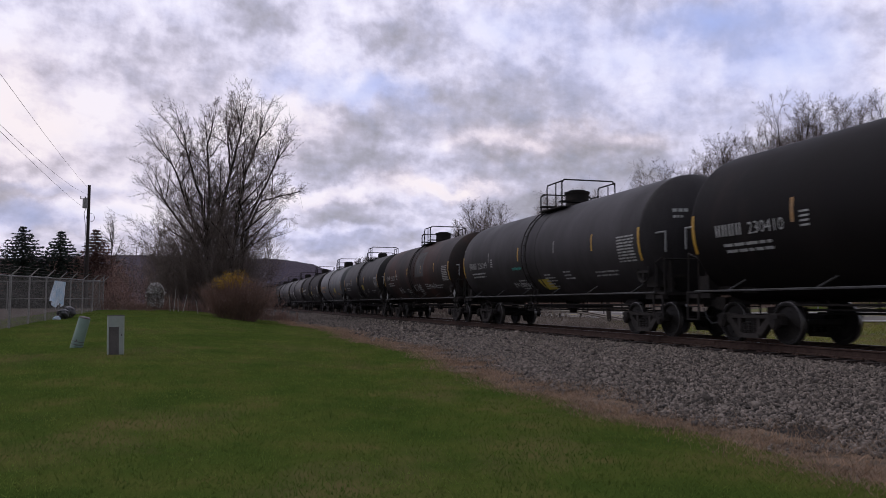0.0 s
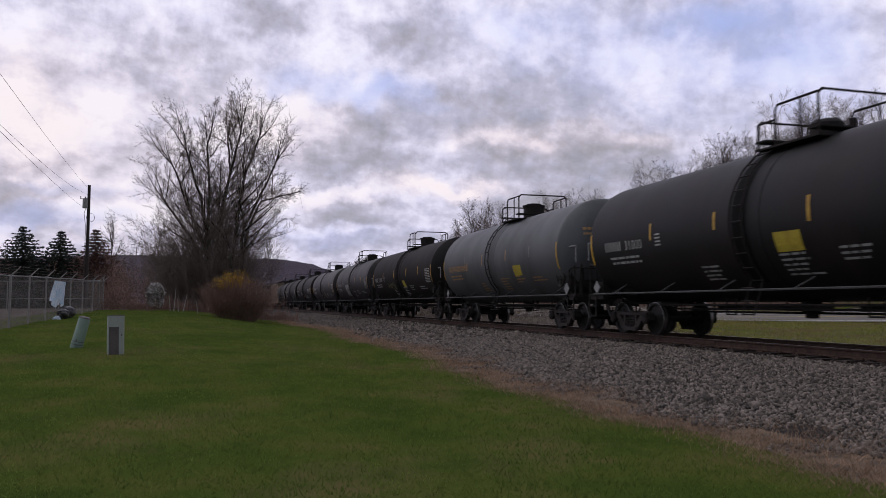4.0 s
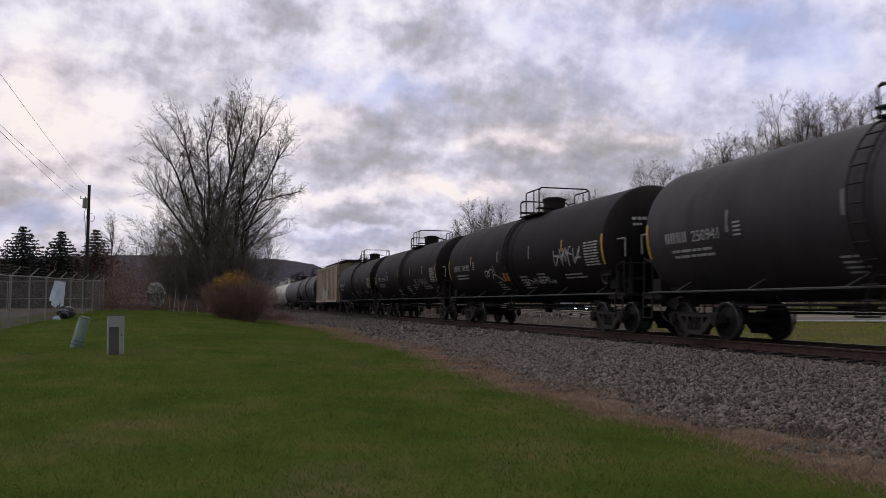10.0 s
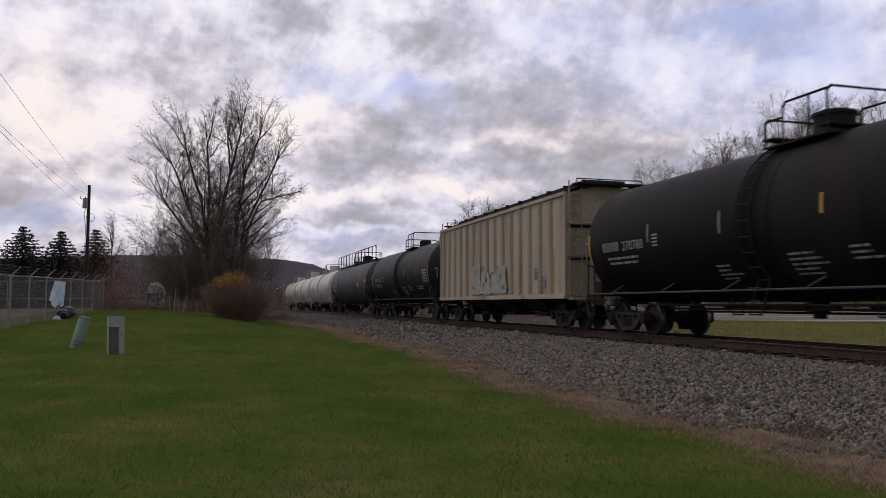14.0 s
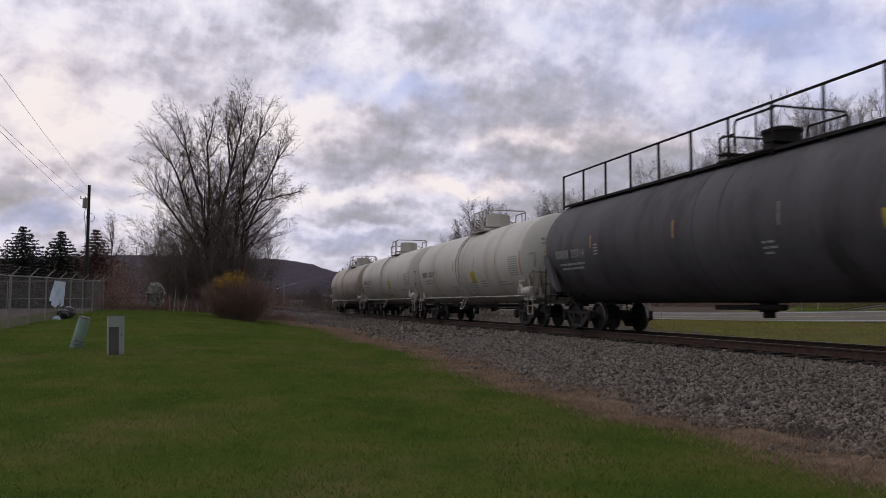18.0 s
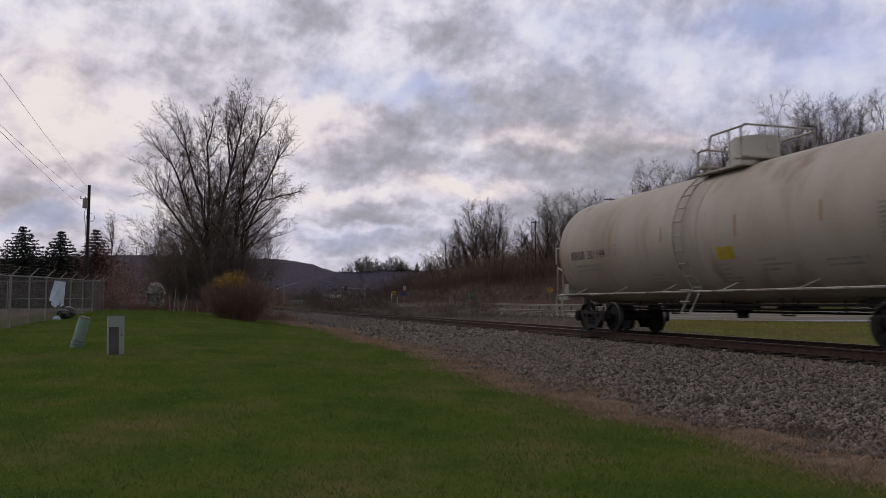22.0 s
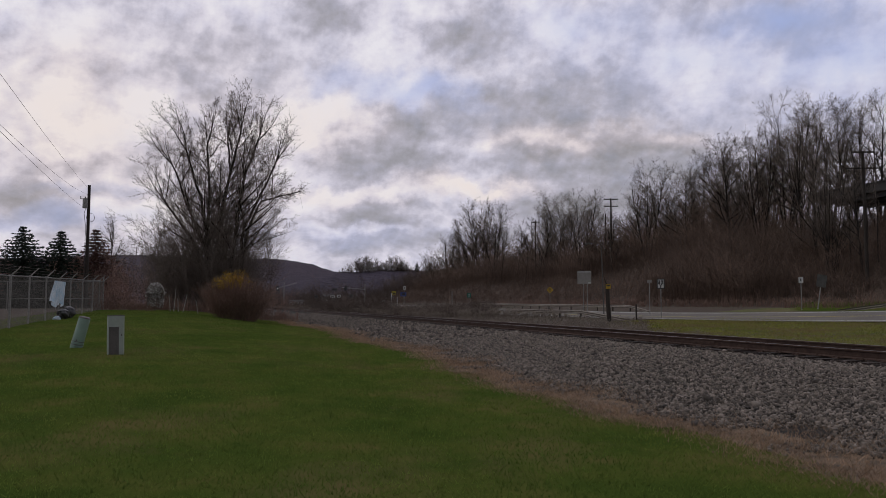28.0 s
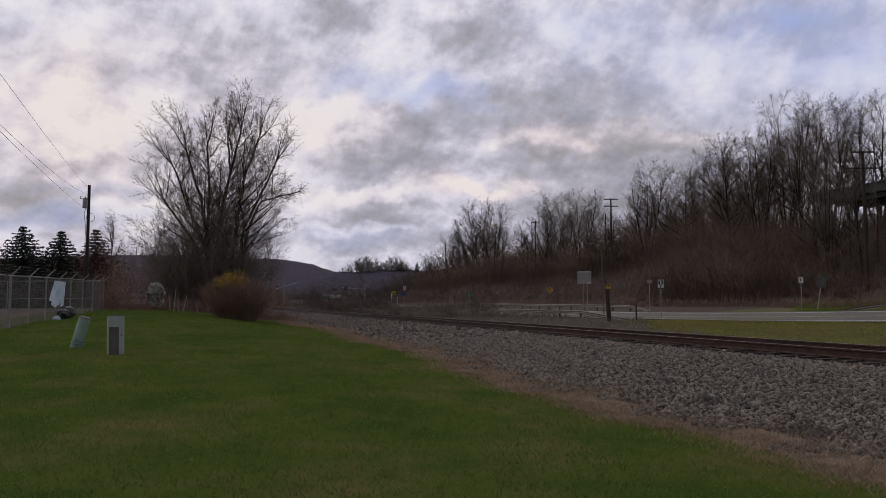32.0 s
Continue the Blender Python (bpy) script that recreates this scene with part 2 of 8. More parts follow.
def rise(x, y):
    """Height of the ground at x, y (arrays)."""
    x, y = np.asarray(x, dtype=float), np.asarray(y, dtype=float)
    lawn = 0.0195 * np.clip(y, 0, 58) * (1 - 0.72 * smooth01(-3.0, 5.0, x)) - 0.004 * np.clip(-x - 8, 0, 30)
    z = lawn
    bed = 0.44 * smooth01(5.6, 10.9, x) ** 0.8
    z = z * (1 - smooth01(5.6, 9.5, x)) + bed
    far = 0.44 + (0.2 - 0.44) * smooth01(14.2, 16.4, x)
    z = np.where(x > 14.2, far, z)
    z = z + 0.17 * smooth01(18, 40, x) + 0.8 * smooth01(35, 52, x) + 0.5 * smooth01(56, 64, x)
    hill = 9.6 * smooth01(60, 84, x) * (1 + 0.10 * smooth01(175, 110, y)) * (1 + 0.10 * np.sin(y * 0.061 + 1.0) + 0.05 * np.sin(y * 0.17 + x * 0.1)) * (0.9 + 0.1 * smooth01(200, 100, y)) * (1 - 0.75 * smooth01(250, 520, y))
    z = z + hill
    z = z + 0.02 * np.sin(x * 0.9 + 1.3) * np.sin(y * 0.7) * (x < 6) * smooth01(10, 30, y)
    return z


def ground_z(x, y):
    return float(rise(x, y))


def axis_steps(spans):
    out = []
    for a, b, s in spans:
        out += list(np.arange(a, b, s))
    return np.array(out + [spans[-1][1]])


def build_ground():
    xs = axis_steps([(-3000, -300, 300), (-300, -60, 20), (-60, -12, 4), (-12, 5, 0.5), (5, 17, 0.25), (17, 60, 1.0), (60, 100, 2.0), (100, 300, 20), (300, 3000, 300)])
    ys = axis_steps([(-2000, -200, 200), (-200, -20, 20), (-20, 70, 0.75), (70, 160, 3), (160, 400, 12), (400, 4000, 300)])
    gx, gy = np.meshgrid(xs, ys)
    gz = rise(gx, gy)
    co = np.stack([gx, gy, gz], -1).reshape(-1, 3)
    nx, ny = len(xs), len(ys)
    i = (np.arange(ny - 1)[:, None] * nx + np.arange(nx - 1)[None, :]).ravel()
    faces = np.stack([i, i + 1, i + nx + 1, i + nx], -1)
    me = arrays_mesh("ground", co, faces, [M_LAWN, M_DRY, M_BALLAST_GAPS, M_VERGE, M_FIELD, M_WOODS], True)
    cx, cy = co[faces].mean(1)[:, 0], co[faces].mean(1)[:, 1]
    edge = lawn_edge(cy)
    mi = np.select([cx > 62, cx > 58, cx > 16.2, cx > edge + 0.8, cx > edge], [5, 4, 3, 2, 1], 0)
    mi = np.where((cy > 58) & (cx < 6.5), 4, mi)
    mi = np.where((cx > 16.2) & (cx < 62) & (cy > 62), 4, mi)
    mi = np.where((cx > 16.2) & (cx < 40) & (np.arctan2(cx, cy) < radians(31.5)), 4, mi)
    mi = np.where(cx < -18, 4, mi)
    mi = np.where((cx < FENCE_X - 0.2) & (cy < 59), 4, mi)
    mi = np.where((cx > 46) & (cx < 63) & (np.arctan2(cx, cy) > radians(40.5)), 0, mi)
    mi = np.where((cx > 16.2) & (cx < 17.4 + 0.5 * np.sin(cy * 0.8)), 4, mi)
    me.polygons.foreach_set("material_index", mi.astype(np.int32))
    tagged(new("ground", me), "grass lawn, dry verge and ballast beside a railway", "ground", kind="structure")


def lawn_edge(y):
    """Where the mown lawn gives way to dry grass beside the ballast."""
    y = np.asarray(y, dtype=float)
    return 5.25 + 0.25 * np.sin(y * 0.35) + 0.12 * np.sin(y * 1.7 + 1) + 0.25 * smooth01(10, 30, y) - 0.9 * smooth01(35, 55, y)


build_ground()


# ---- sky and distance ----
def cloud_material():
    mt = bpy.data.materials.new("cloud_deck")
    mt.use_nodes = True
    n, l = mt.node_tree.nodes, mt.node_tree.links
    n.clear()
    out, em = n.new("ShaderNodeOutputMaterial"), n.new("ShaderNodeEmission")
    uv1, uv2 = n.new("ShaderNodeUVMap"), n.new("ShaderNodeUVMap")
    uv1.uv_map, uv2.uv_map = "deck", "sky"

    def math_node(op, a, b=None, clamp=False):
        k = n.new("ShaderNodeMath")
        k.operation, k.use_clamp = op, clamp
        for i, v in enumerate((a, b)):
            if v is None:
                continue
            if isinstance(v, (int, float)):
                k.inputs[i].default_value = v
            else:
                l.new(v, k.inputs[i])
        return k.outputs[0]

    def noise_node(src, scale, detail, rough, dist=0.0):
        k = n.new("ShaderNodeTexNoise")
        k.inputs["Scale"].default_value, k.inputs["Detail"].default_value = scale, detail
        k.inputs["Roughness"].default_value, k.inputs["Distortion"].default_value = rough, dist
        l.new(src, k.inputs["Vector"])
        return k

    warp = noise_node(uv2.outputs[0], 0.24, 5, 0.55)
    wv = n.new("ShaderNodeVectorMath")
    wv.operation = "MULTIPLY_ADD"
    l.new(warp.outputs[1], wv.inputs[0])
    wv.inputs[1].default_value = (9.0, 4.6, 0)
    l.new(uv2.outputs[0], wv.inputs[2])
    off = n.new("ShaderNodeVectorMath")
    off.operation = "SUBTRACT"
    off.inputs[1].default_value = (4.5, 2.3, 0)
    l.new(wv.outputs[0], off.inputs[0])

    def blob(az, el, ra, re):
        mp = n.new("ShaderNodeMapping")
        mp.inputs["Location"].default_value = (-az / ra, -el / re, 0)
        mp.inputs["Scale"].default_value = (1 / ra, 1 / re, 1)
        l.new(off.outputs[0], mp.inputs[0])
        ln = n.new("ShaderNodeVectorMath")
        ln.operation = "LENGTH"
        l.new(mp.outputs[0], ln.inputs[0])
        mr = n.new("ShaderNodeMapRange")
        mr.interpolation_type = "SMOOTHSTEP"
        mr.inputs[1].default_value, mr.inputs[2].default_value, mr.inputs[3].default_value, mr.inputs[4].default_value = 0.15, 1.25, 1.0, 0.0
        l.new(ln.outputs[1], mr.inputs[0])
        return mr.outputs[0]

    def total(blobs):
        acc = None
        for az, el, ra, re, w in blobs:
            k = math_node("MULTIPLY", blob(az, el, ra, re), w * 0.86)
            acc = k if acc is None else math_node("ADD", acc, k)
        return acc

    up = n.new("ShaderNodeVectorMath")
    up.operation = "ADD"
    up.inputs[1].default_value = (-0.012, 0.028, 0)
    l.new(uv1.outputs[0], up.inputs[0])

    def billow(src):
        big_ = noise_node(src, 2.3, 8, 0.52)
        small_ = noise_node(src, 6.5, 8, 0.58)
        return math_node("ADD", math_node("MULTIPLY", math_node("SUBTRACT", big_.outputs[0], 0.5), 1.5), math_node("MULTIPLY", math_node("SUBTRACT", small_.outputs[0], 0.5), 1.0)), small_

    here, small = billow(uv1.outputs[0])
    above, _ = billow(up.outputs[0])
    shade = total(CLOUD_DARK)
    lit = total(CLOUD_LIGHT)
    blue = total(CLOUD_BLUE)
    # cloud tops catch the light and their undersides stay dim
    lee = math_node("MULTIPLY", math_node("SUBTRACT", above, here), 1.4)
    d = math_node("ADD", math_node("ADD", math_node("MULTIPLY", here, 1.05), lee), shade)
    d = math_node("SUBTRACT", d, lit)
    d = math_node("ADD", d, 0.31)
    cr = n.new("ShaderNodeValToRGB")
    els = cr.color_ramp.elements
    stops = [(0.0, (0.92, 0.875, 0.91)), (0.25, (0.78, 0.735, 0.815)), (0.42, (0.64, 0.605, 0.685)), (0.58, (0.52, 0.493, 0.56)), (0.8, (0.42, 0.40, 0.44)), (1.0, (0.35, 0.335, 0.355))]
    while len(els) < len(stops):
        els.new(0.5)
    for e, (p, c) in zip(els, stops):
        e.position, e.color = p, (*c, 1)
    l.new(d, cr.inputs[0])
    mx = n.new("ShaderNodeMix")
    mx.data_type, mx.clamp_factor = "RGBA", True
    fac = math_node("MULTIPLY", math_node("ADD", blue, math_node("MULTIPLY", math_node("SUBTRACT", small.outputs[0], 0.5), 0.7)), 0.75, True)
    l.new(fac, mx.inputs[0])
    l.new(cr.outputs[0], mx.inputs[6])
    mx.inputs[7].default_value = (0.42, 0.50, 0.80, 1)
    warm = n.new("ShaderNodeMix")
    warm.data_type, warm.blend_type, warm.clamp_factor = "RGBA", "MULTIPLY", True
    l.new(total(CLOUD_WARM), warm.inputs[0])
    l.new(mx.outputs[2], warm.inputs[6])
    warm.inputs[7].default_value = (1.06, 0.97, 0.85, 1)
    l.new(warm.outputs[2], em.inputs[0])
    em.inputs[1].default_value = 1.0
    l.new(em.outputs[0], out.inputs[0])
    return mt


DRIFT = Vector((1.0, -0.35, 0.0)) * 4.0      # metres a second


def sky_at(px, py):
    """Azimuth and elevation on the cloud deck, as it lies at the middle of the clip, of a place seen on the picture plane four seconds later."""
    a, e = YAW + math.atan((px - 784) / 1380), math.atan((538 - py) / math.hypot(1380, px - 784))
    r = 1 / math.sqrt((math.cos(e) / 4500) ** 2 + (math.sin(e) / 520) ** 2)
    p = Vector((r * math.cos(e) * math.sin(a), r * math.cos(e) * math.cos(a), r * math.sin(e))) - DRIFT * 4
    return math.degrees(math.atan2(p.x, p.y)), math.degrees(math.atan2(p.z, math.hypot(p.x, p.y)))


def puff(px, py, rx, ry, w):
    a, e = sky_at(px, py)
    return a, e, rx / 24.0 * 1.25, ry / 24.0 * 1.25, w


CLOUD_DARK = [puff(375, 80, 110, 48, 0.34), puff(530, 20, 80, 36, 0.24), puff(820, 50, 75, 42, 0.36), puff(110, 120, 70, 36, 0.24), puff(630, 285, 105, 32, 0.52), puff(745, 285, 70, 28, 0.36),
              puff(700, 215, 100, 38, 0.40), puff(640, 178, 60, 24, 0.22), puff(890, 285, 90, 34, 0.50), puff(850, 180, 70, 34, 0.30), puff(950, 110, 70, 44, 0.28), puff(1010, 160, 90, 40, 0.28),
              puff(1105, 255, 90, 34, 0.46), puff(1070, 305, 110, 30, 0.36), puff(1200, 285, 110, 40, 0.30), puff(1400, 35, 100, 48, 0.32), puff(1110, 175, 100, 34, 0.22), puff(170, 292, 70, 18, 0.26),
              puff(195, 345, 50, 18, 0.22), puff(45, 350, 90, 30, 0.46), puff(60, 390, 90, 16, 0.22), puff(720, 372, 130, 12, 0.30), puff(930, 345, 100, 14, 0.26), puff(600, 388, 90, 12, 0.24), puff(640, 432, 240, 16, 0.30),
              puff(1290, 190, 110, 40, 0.16), puff(900, 372, 110, 22, 0.30), puff(1010, 350, 100, 30, 0.34), puff(1130, 330, 90, 36, 0.24), puff(790, 345, 60, 10, 0.2), puff(860, 412, 130, 22, 0.4), puff(1060, 375, 130, 30, 0.32), puff(700, 395, 120, 14, 0.2), puff(1000, 215, 130, 26, 0.2)]
CLOUD_LIGHT = [puff(215, 335, 140, 50, 0.14), puff(560, 205, 72, 36, 0.50), puff(480, 230, 60, 60, 0.24), puff(30, 175, 90, 70, 0.34), puff(150, 235, 90, 40, 0.30), puff(205, 165, 60, 30, 0.2), puff(620, 342, 110, 15, 0.40), puff(830, 322, 66, 12, 0.40),
               puff(960, 245, 100, 15, 0.34), puff(1165, 243, 36, 16, 0.30), puff(630, 60, 90, 42, 0.26), puff(720, 110, 70, 36, 0.16), puff(1050, 45, 110, 40, 0.20), puff(1240, 85, 110, 50, 0.26), puff(1510, 110, 110, 60, 0.26),
               puff(110, 300, 70, 14, 0.26), puff(230, 385, 60, 20, 0.3), puff(545, 365, 70, 14, 0.28), puff(660, 405, 110, 8, 0.26), puff(1370, 130, 80, 26, 0.18), puff(120, 40, 130, 40, 0.14)]
CLOUD_BLUE = [puff(1330, 90, 320, 130, 0.34), puff(1050, 50, 220, 80, 0.2), puff(730, 150, 75, 28, 0.95), puff(600, 130, 80, 28, 0.55), puff(1340, 15, 90, 40, 0.6), puff(1440, 60, 130, 60, 0.45), puff(60, 385, 130, 22, 0.6), puff(800, 185, 60, 14, 0.32), puff(150, 335, 90, 14, 0.35), puff(600, 420, 160, 24, 0.34), puff(1000, 20, 140, 30, 0.22), puff(1530, 120, 90, 70, 0.3)]
CLOUD_WARM = [puff(240, 280, 260, 200, 0.55), puff(830, 322, 130, 20, 0.9), puff(980, 243, 150, 24, 0.9), puff(1170, 243, 60, 24, 0.7), puff(50, 180, 120, 120, 0.5), puff(560, 215, 110, 50, 0.6), puff(620, 345, 150, 20, 0.5)]


def build_sky():
    az = np.radians(np.linspace(-60, 90, 151))
    el = np.radians(np.concatenate([np.linspace(-1.5, 12, 28), np.linspace(13, 48, 36)]))
    a, e = np.meshgrid(az, el)
    r = 1 / np.sqrt((np.cos(e) / 4500) ** 2 + (np.sin(e) / 520) ** 2)
    co = np.stack([r * np.cos(e) * np.sin(a), r * np.cos(e) * np.cos(a), r * np.sin(e)], -1).reshape(-1, 3)
    nx = len(az)
    i = (np.arange(len(el) - 1)[:, None] * nx + np.arange(nx - 1)[None, :]).ravel()
    faces = np.stack([i, i + 1, i + nx + 1, i + nx], -1)
    me = arrays_mesh("backdrop", co, faces, cloud_material(), True)
    deck = np.stack([np.degrees(a) / 16, 0.95 * np.degrees(e) / 18 + 0.42 * np.log(np.degrees(e) + 5)], -1).reshape(-1, 2)
    sky = np.stack([np.degrees(a), np.degrees(e)], -1).reshape(-1, 2)
    for name, data in (("deck", deck), ("sky", sky)):
        layer = me.uv_layers.new(name=name)
        layer.data.foreach_set("uv", data[faces.ravel()].astype(np.float32).ravel())
    return tagged(new("backdrop", me), "drifting grey and white broken clouds with blue gaps", "sky", kind="structure")


CLOUDS = build_sky()


def ridge_mesh(name, pts, depth_back, material, steps=160, rough=6.0, seed=3):
    """A long wooded ridge: crest through (x, y, z) points, falling towards the viewer and behind."""
    pts = np.array(pts, dtype=float)
    t = np.linspace(0, len(pts) - 1, steps)
    crest = np.stack([np.interp(t, np.arange(len(pts)), pts[:, k]) for k in range(3)], -1)
    rng = np.random.default_rng(seed)
    crest[:, 2] += np.convolve(rng.normal(0, rough, steps), np.ones(5) / 5, "same")
    rows = []
    for back, h in ((-1.0, -0.02), (-0.7, 0.25), (-0.4, 0.58), (-0.18, 0.85), (0.0, 1.0), (0.3, 0.9), (1.0, 0.0)):
        d = crest[:, :2] / np.linalg.norm(crest[:, :2], axis=1)[:, None]
        row = np.concatenate([crest[:, :2] + d * back * depth_back, (crest[:, 2] * h)[:, None]], 1)
        row[:, 2] += rng.normal(0, rough * 0.35, steps) * (0 < h < 1)
        rows.append(row)
    co = np.concatenate(rows)
    i = (np.arange(len(rows) - 1)[:, None] * steps + np.arange(steps - 1)[None, :]).ravel()
    faces = np.stack([i, i + 1, i + steps + 1, i + steps], -1)
    return arrays_mesh(name, co, faces, material, True)


def bearing(px, depth):
    """Ground place (x, y) on the bearing px at that depth along the view axis."""
    a = YAW + math.atan((px - 784) / 1380)
    r = depth / math.cos(math.atan((px - 784) / 1380))
    return r * math.sin(a), r * math.cos(a)


def over(py, depth):
    """World height that shows at row py at that depth."""
    return EYE.z + (538 - py) / 1380 * depth


def facing(x, y):
    """Turn about z, in degrees, that faces the eye from x, y."""
    return math.degrees(math.atan2(y, x)) - 90


def crest(rows, depth):
    return [(*bearing(px, depth), over(py, depth)) for px, py in rows]


tagged(new("hill", ridge_mesh("hill", crest([(-400, 470), (0, 458), (120, 453), (260, 452), (420, 458), (500, 459), (545, 467), (600, 483), (680, 500), (800, 520)], 2200), 700, M_HILL_HAZED, rough=2.0)),
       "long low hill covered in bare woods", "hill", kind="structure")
tagged(new("hill", ridge_mesh("hill", crest([(430, 520), (520, 500), (600, 481), (680, 480), (760, 478), (860, 470), (1000, 470), (1200, 470), (1700, 470)], 900), 250, M_HILL_HAZED, rough=1.2, seed=5)),
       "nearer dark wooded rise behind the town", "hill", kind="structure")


# ---- railway track ----
def rail_mesh(y0, y1):
    prof = [(-0.075, 0), (0.075, 0), (0.07, 0.012), (0.012, 0.03), (0.012, 0.13), (0.036, 0.14), (0.036, 0.165), (0.028, 0.172), (-0.028, 0.172), (-0.036, 0.165), (-0.036, 0.14), (-0.012, 0.13), (-0.012, 0.03), (-0.07, 0.012)]
    s = Shape()
    n = len(prof)
    s.add([(x, y0, z) for x, z in prof] + [(x, y1, z) for x, z in prof],
          [(i, (i + 1) % n, n + (i + 1) % n, n + i) for i in range(n)] + [tuple(range(n - 1, -1, -1)), tuple(range(n, 2 * n))])
    s.mi[7] = 1
    return s.mesh("rail", [M_RAIL, M_RAILTOP])


def build_track():
    rng = random.Random(4)
    track = thing("railway_track", "single railway track with rusty rails on dark wooden ties", "railway", pose(TRACK_X, 0, 0), kind="structure")
    rail = rail_mesh(-300, 700)
    for sx in (-0.7535, 0.7535):
        part("rail", rail, None, track, "rusty steel rail with worn bright head", pose(sx, 0, RAIL_Z - 0.172))
    tie = Shape().box((0, 0, 0), (2.6, 0.23, 0.18))
    me = tie.mesh("tie", M_TIE)
    plate = Shape().box((0, 0, 0.0), (0.30, 0.19, 0.02))
    for sy in (-0.06, 0.06):
        for sx in (-0.1, 0.1):
            plate.box((sx, sy, 0.018), (0.03, 0.025, 0.02))
    plate = plate.mesh("tie_plate", M_RAIL)
    y = 3.0
    while y < 78:
        t = part("tie", me, None, track, "", pose(rng.uniform(-0.05, 0.05), y, TIE_Z - 0.09 + rng.uniform(-0.012, 0.008), 0, 0, rng.uniform(-1, 1)))
        if y < 45:
            for sx in (-0.7535, 0.7535):
                part("tie_plate", plate, None, t, "", pose(sx, 0, 0.096))
        y += 0.53 + rng.uniform(-0.03, 0.03)
    rest = Shape()
    for k in range(620):
        yy = 78.3 + k * 0.53 if k < 380 else -0.5 - (k - 380) * 0.53
        rest.box((0, yy, TIE_Z - 0.09), (2.6, 0.23, 0.18))
    tagged(part("distant_ties", rest, M_TIE, track), kind="stuff")
    joint = Shape().box((0, 0, 0), (0.03, 0.9, 0.09))
    for k in range(6):
        joint.cyl((-0.03, -0.36 + k * 0.145, 0), (0.02, -0.36 + k * 0.145, 0), 0.018, n=6)
    joint = joint.mesh("joint_bar", M_RAIL)
    for yy in (16.9, 28.8, 40.7):
        for sx in (-0.775, 0.735):
            part("joint_bar", joint, None, track, "bolted steel joint bar", pose(sx, yy, RAIL_Z - 0.087))


build_track()


def stone_cloud(n, x0, x1, y0, y1, size, seed, dens_y=1.0):
    """Many small angular stones on the ballast as one mesh."""
    rng = np.random.default_rng(seed)
    base = np.array([(1, 0, 0), (-1, 0, 0), (0, 1, 0), (0, -1, 0), (0, 0, 1), (0, 0, -1)], dtype=float)
    tri = np.array([(0, 2, 4), (2, 1, 4), (1, 3, 4), (3, 0, 4), (2, 0, 5), (1, 2, 5), (3, 1, 5), (0, 3, 5)])
    y = y0 + (y1 - y0) * rng.random(n) ** dens_y
    x = rng.uniform(x0, x1, n)
    keep = x > lawn_edge(y) + 0.78 + rng.normal(0, 0.16, n) + 0.42 * np.sin(y * 1.9) * np.sin(x * 2.3 + y * 0.7) + 0.22 * np.sin(y * 4.3 + 1.0)
    x, y = x[keep], y[keep]
    n = len(x)
    z = rise(x, y)
    s = size * np.exp(rng.normal(0, 0.32, n))
    v = base[None] * (0.7 + 0.6 * rng.random((n, 6, 1))) * s[:, None, None] * np.stack([np.ones(n), 0.6 + 0.5 * rng.random(n), 0.42 + 0.4 * rng.random(n)], -1)[:, None, :]
    q = rng.normal(size=(n, 4))
    q /= np.linalg.norm(q, axis=1)[:, None]
    w, a, b, c = q.T
    rot = np.stack([1 - 2 * (b * b + c * c), 2 * (a * b - w * c), 2 * (a * c + w * b), 2 * (a * b + w * c), 1 - 2 * (a * a + c * c), 2 * (b * c - w * a),
                    2 * (a * c - w * b), 2 * (b * c + w * a), 1 - 2 * (a * a + b * b)], -1).reshape(n, 3, 3)
    v = np.einsum("nij,nkj->nki", rot, v) + np.stack([x, y, z + s * 0.25], -1)[:, None, :]
    f = (tri[None] + 6 * np.arange(n)[:, None, None]).reshape(-1, 3)
    return v.reshape(-1, 3), f


def island_variation(mt, low, high):
    """Varies the value of a material from piece to piece of a joined mesh."""
    n, l = mt.node_tree.nodes, mt.node_tree.links
    geo, mr, mul = n.new("ShaderNodeNewGeometry"), n.new("ShaderNodeMapRange"), n.new("ShaderNodeMath")
    hs = next(x for x in n if x.bl_idname == "ShaderNodeHueSaturation")
    src = hs.inputs["Value"].links[0].from_socket
    mul.operation = "MULTIPLY"
    mr.inputs[3].default_value, mr.inputs[4].default_value = low, high
    l.new(geo.outputs["Random Per Island"], mr.inputs[0])
    l.new(mr.outputs[0], mul.inputs[0])
    l.new(src, mul.inputs[1])
    l.new(mul.outputs[0], hs.inputs["Value"])


island_variation(M_STONE, 0.25, 1.6)
island_variation(M_STONE_DARK, 0.35, 1.5)
va, fa = stone_cloud(100000, 4.9, 11.2, 4.0, 28.0, 0.028, 1, 1.35)
vb, fb = stone_cloud(16000, 4.9, 11.2, 27.0, 95.0, 0.05, 2, 1.3)
tagged(new("ballast", arrays_mesh("ballast", np.concatenate([va, vb]), np.concatenate([fa, fb + len(va)]), M_STONE)),
       "loose grey crushed-stone ballast on the track bed", "gravel", kind="stuff")
va, fa = stone_cloud(11000, 11.1, 14.3, 6.0, 60.0, 0.045, 3, 1.2)
vb, fb = stone_cloud(4000, 14.2, 16.4, 6.0, 60.0, 0.045, 4, 1.2)
tagged(new("fouled_ballast", arrays_mesh("fouled_ballast", np.concatenate([va, vb]), np.concatenate([fa, fb + len(va)]), M_STONE_DARK)),
       "brown rust-stained ballast between and beside the rails", "gravel", kind="stuff")


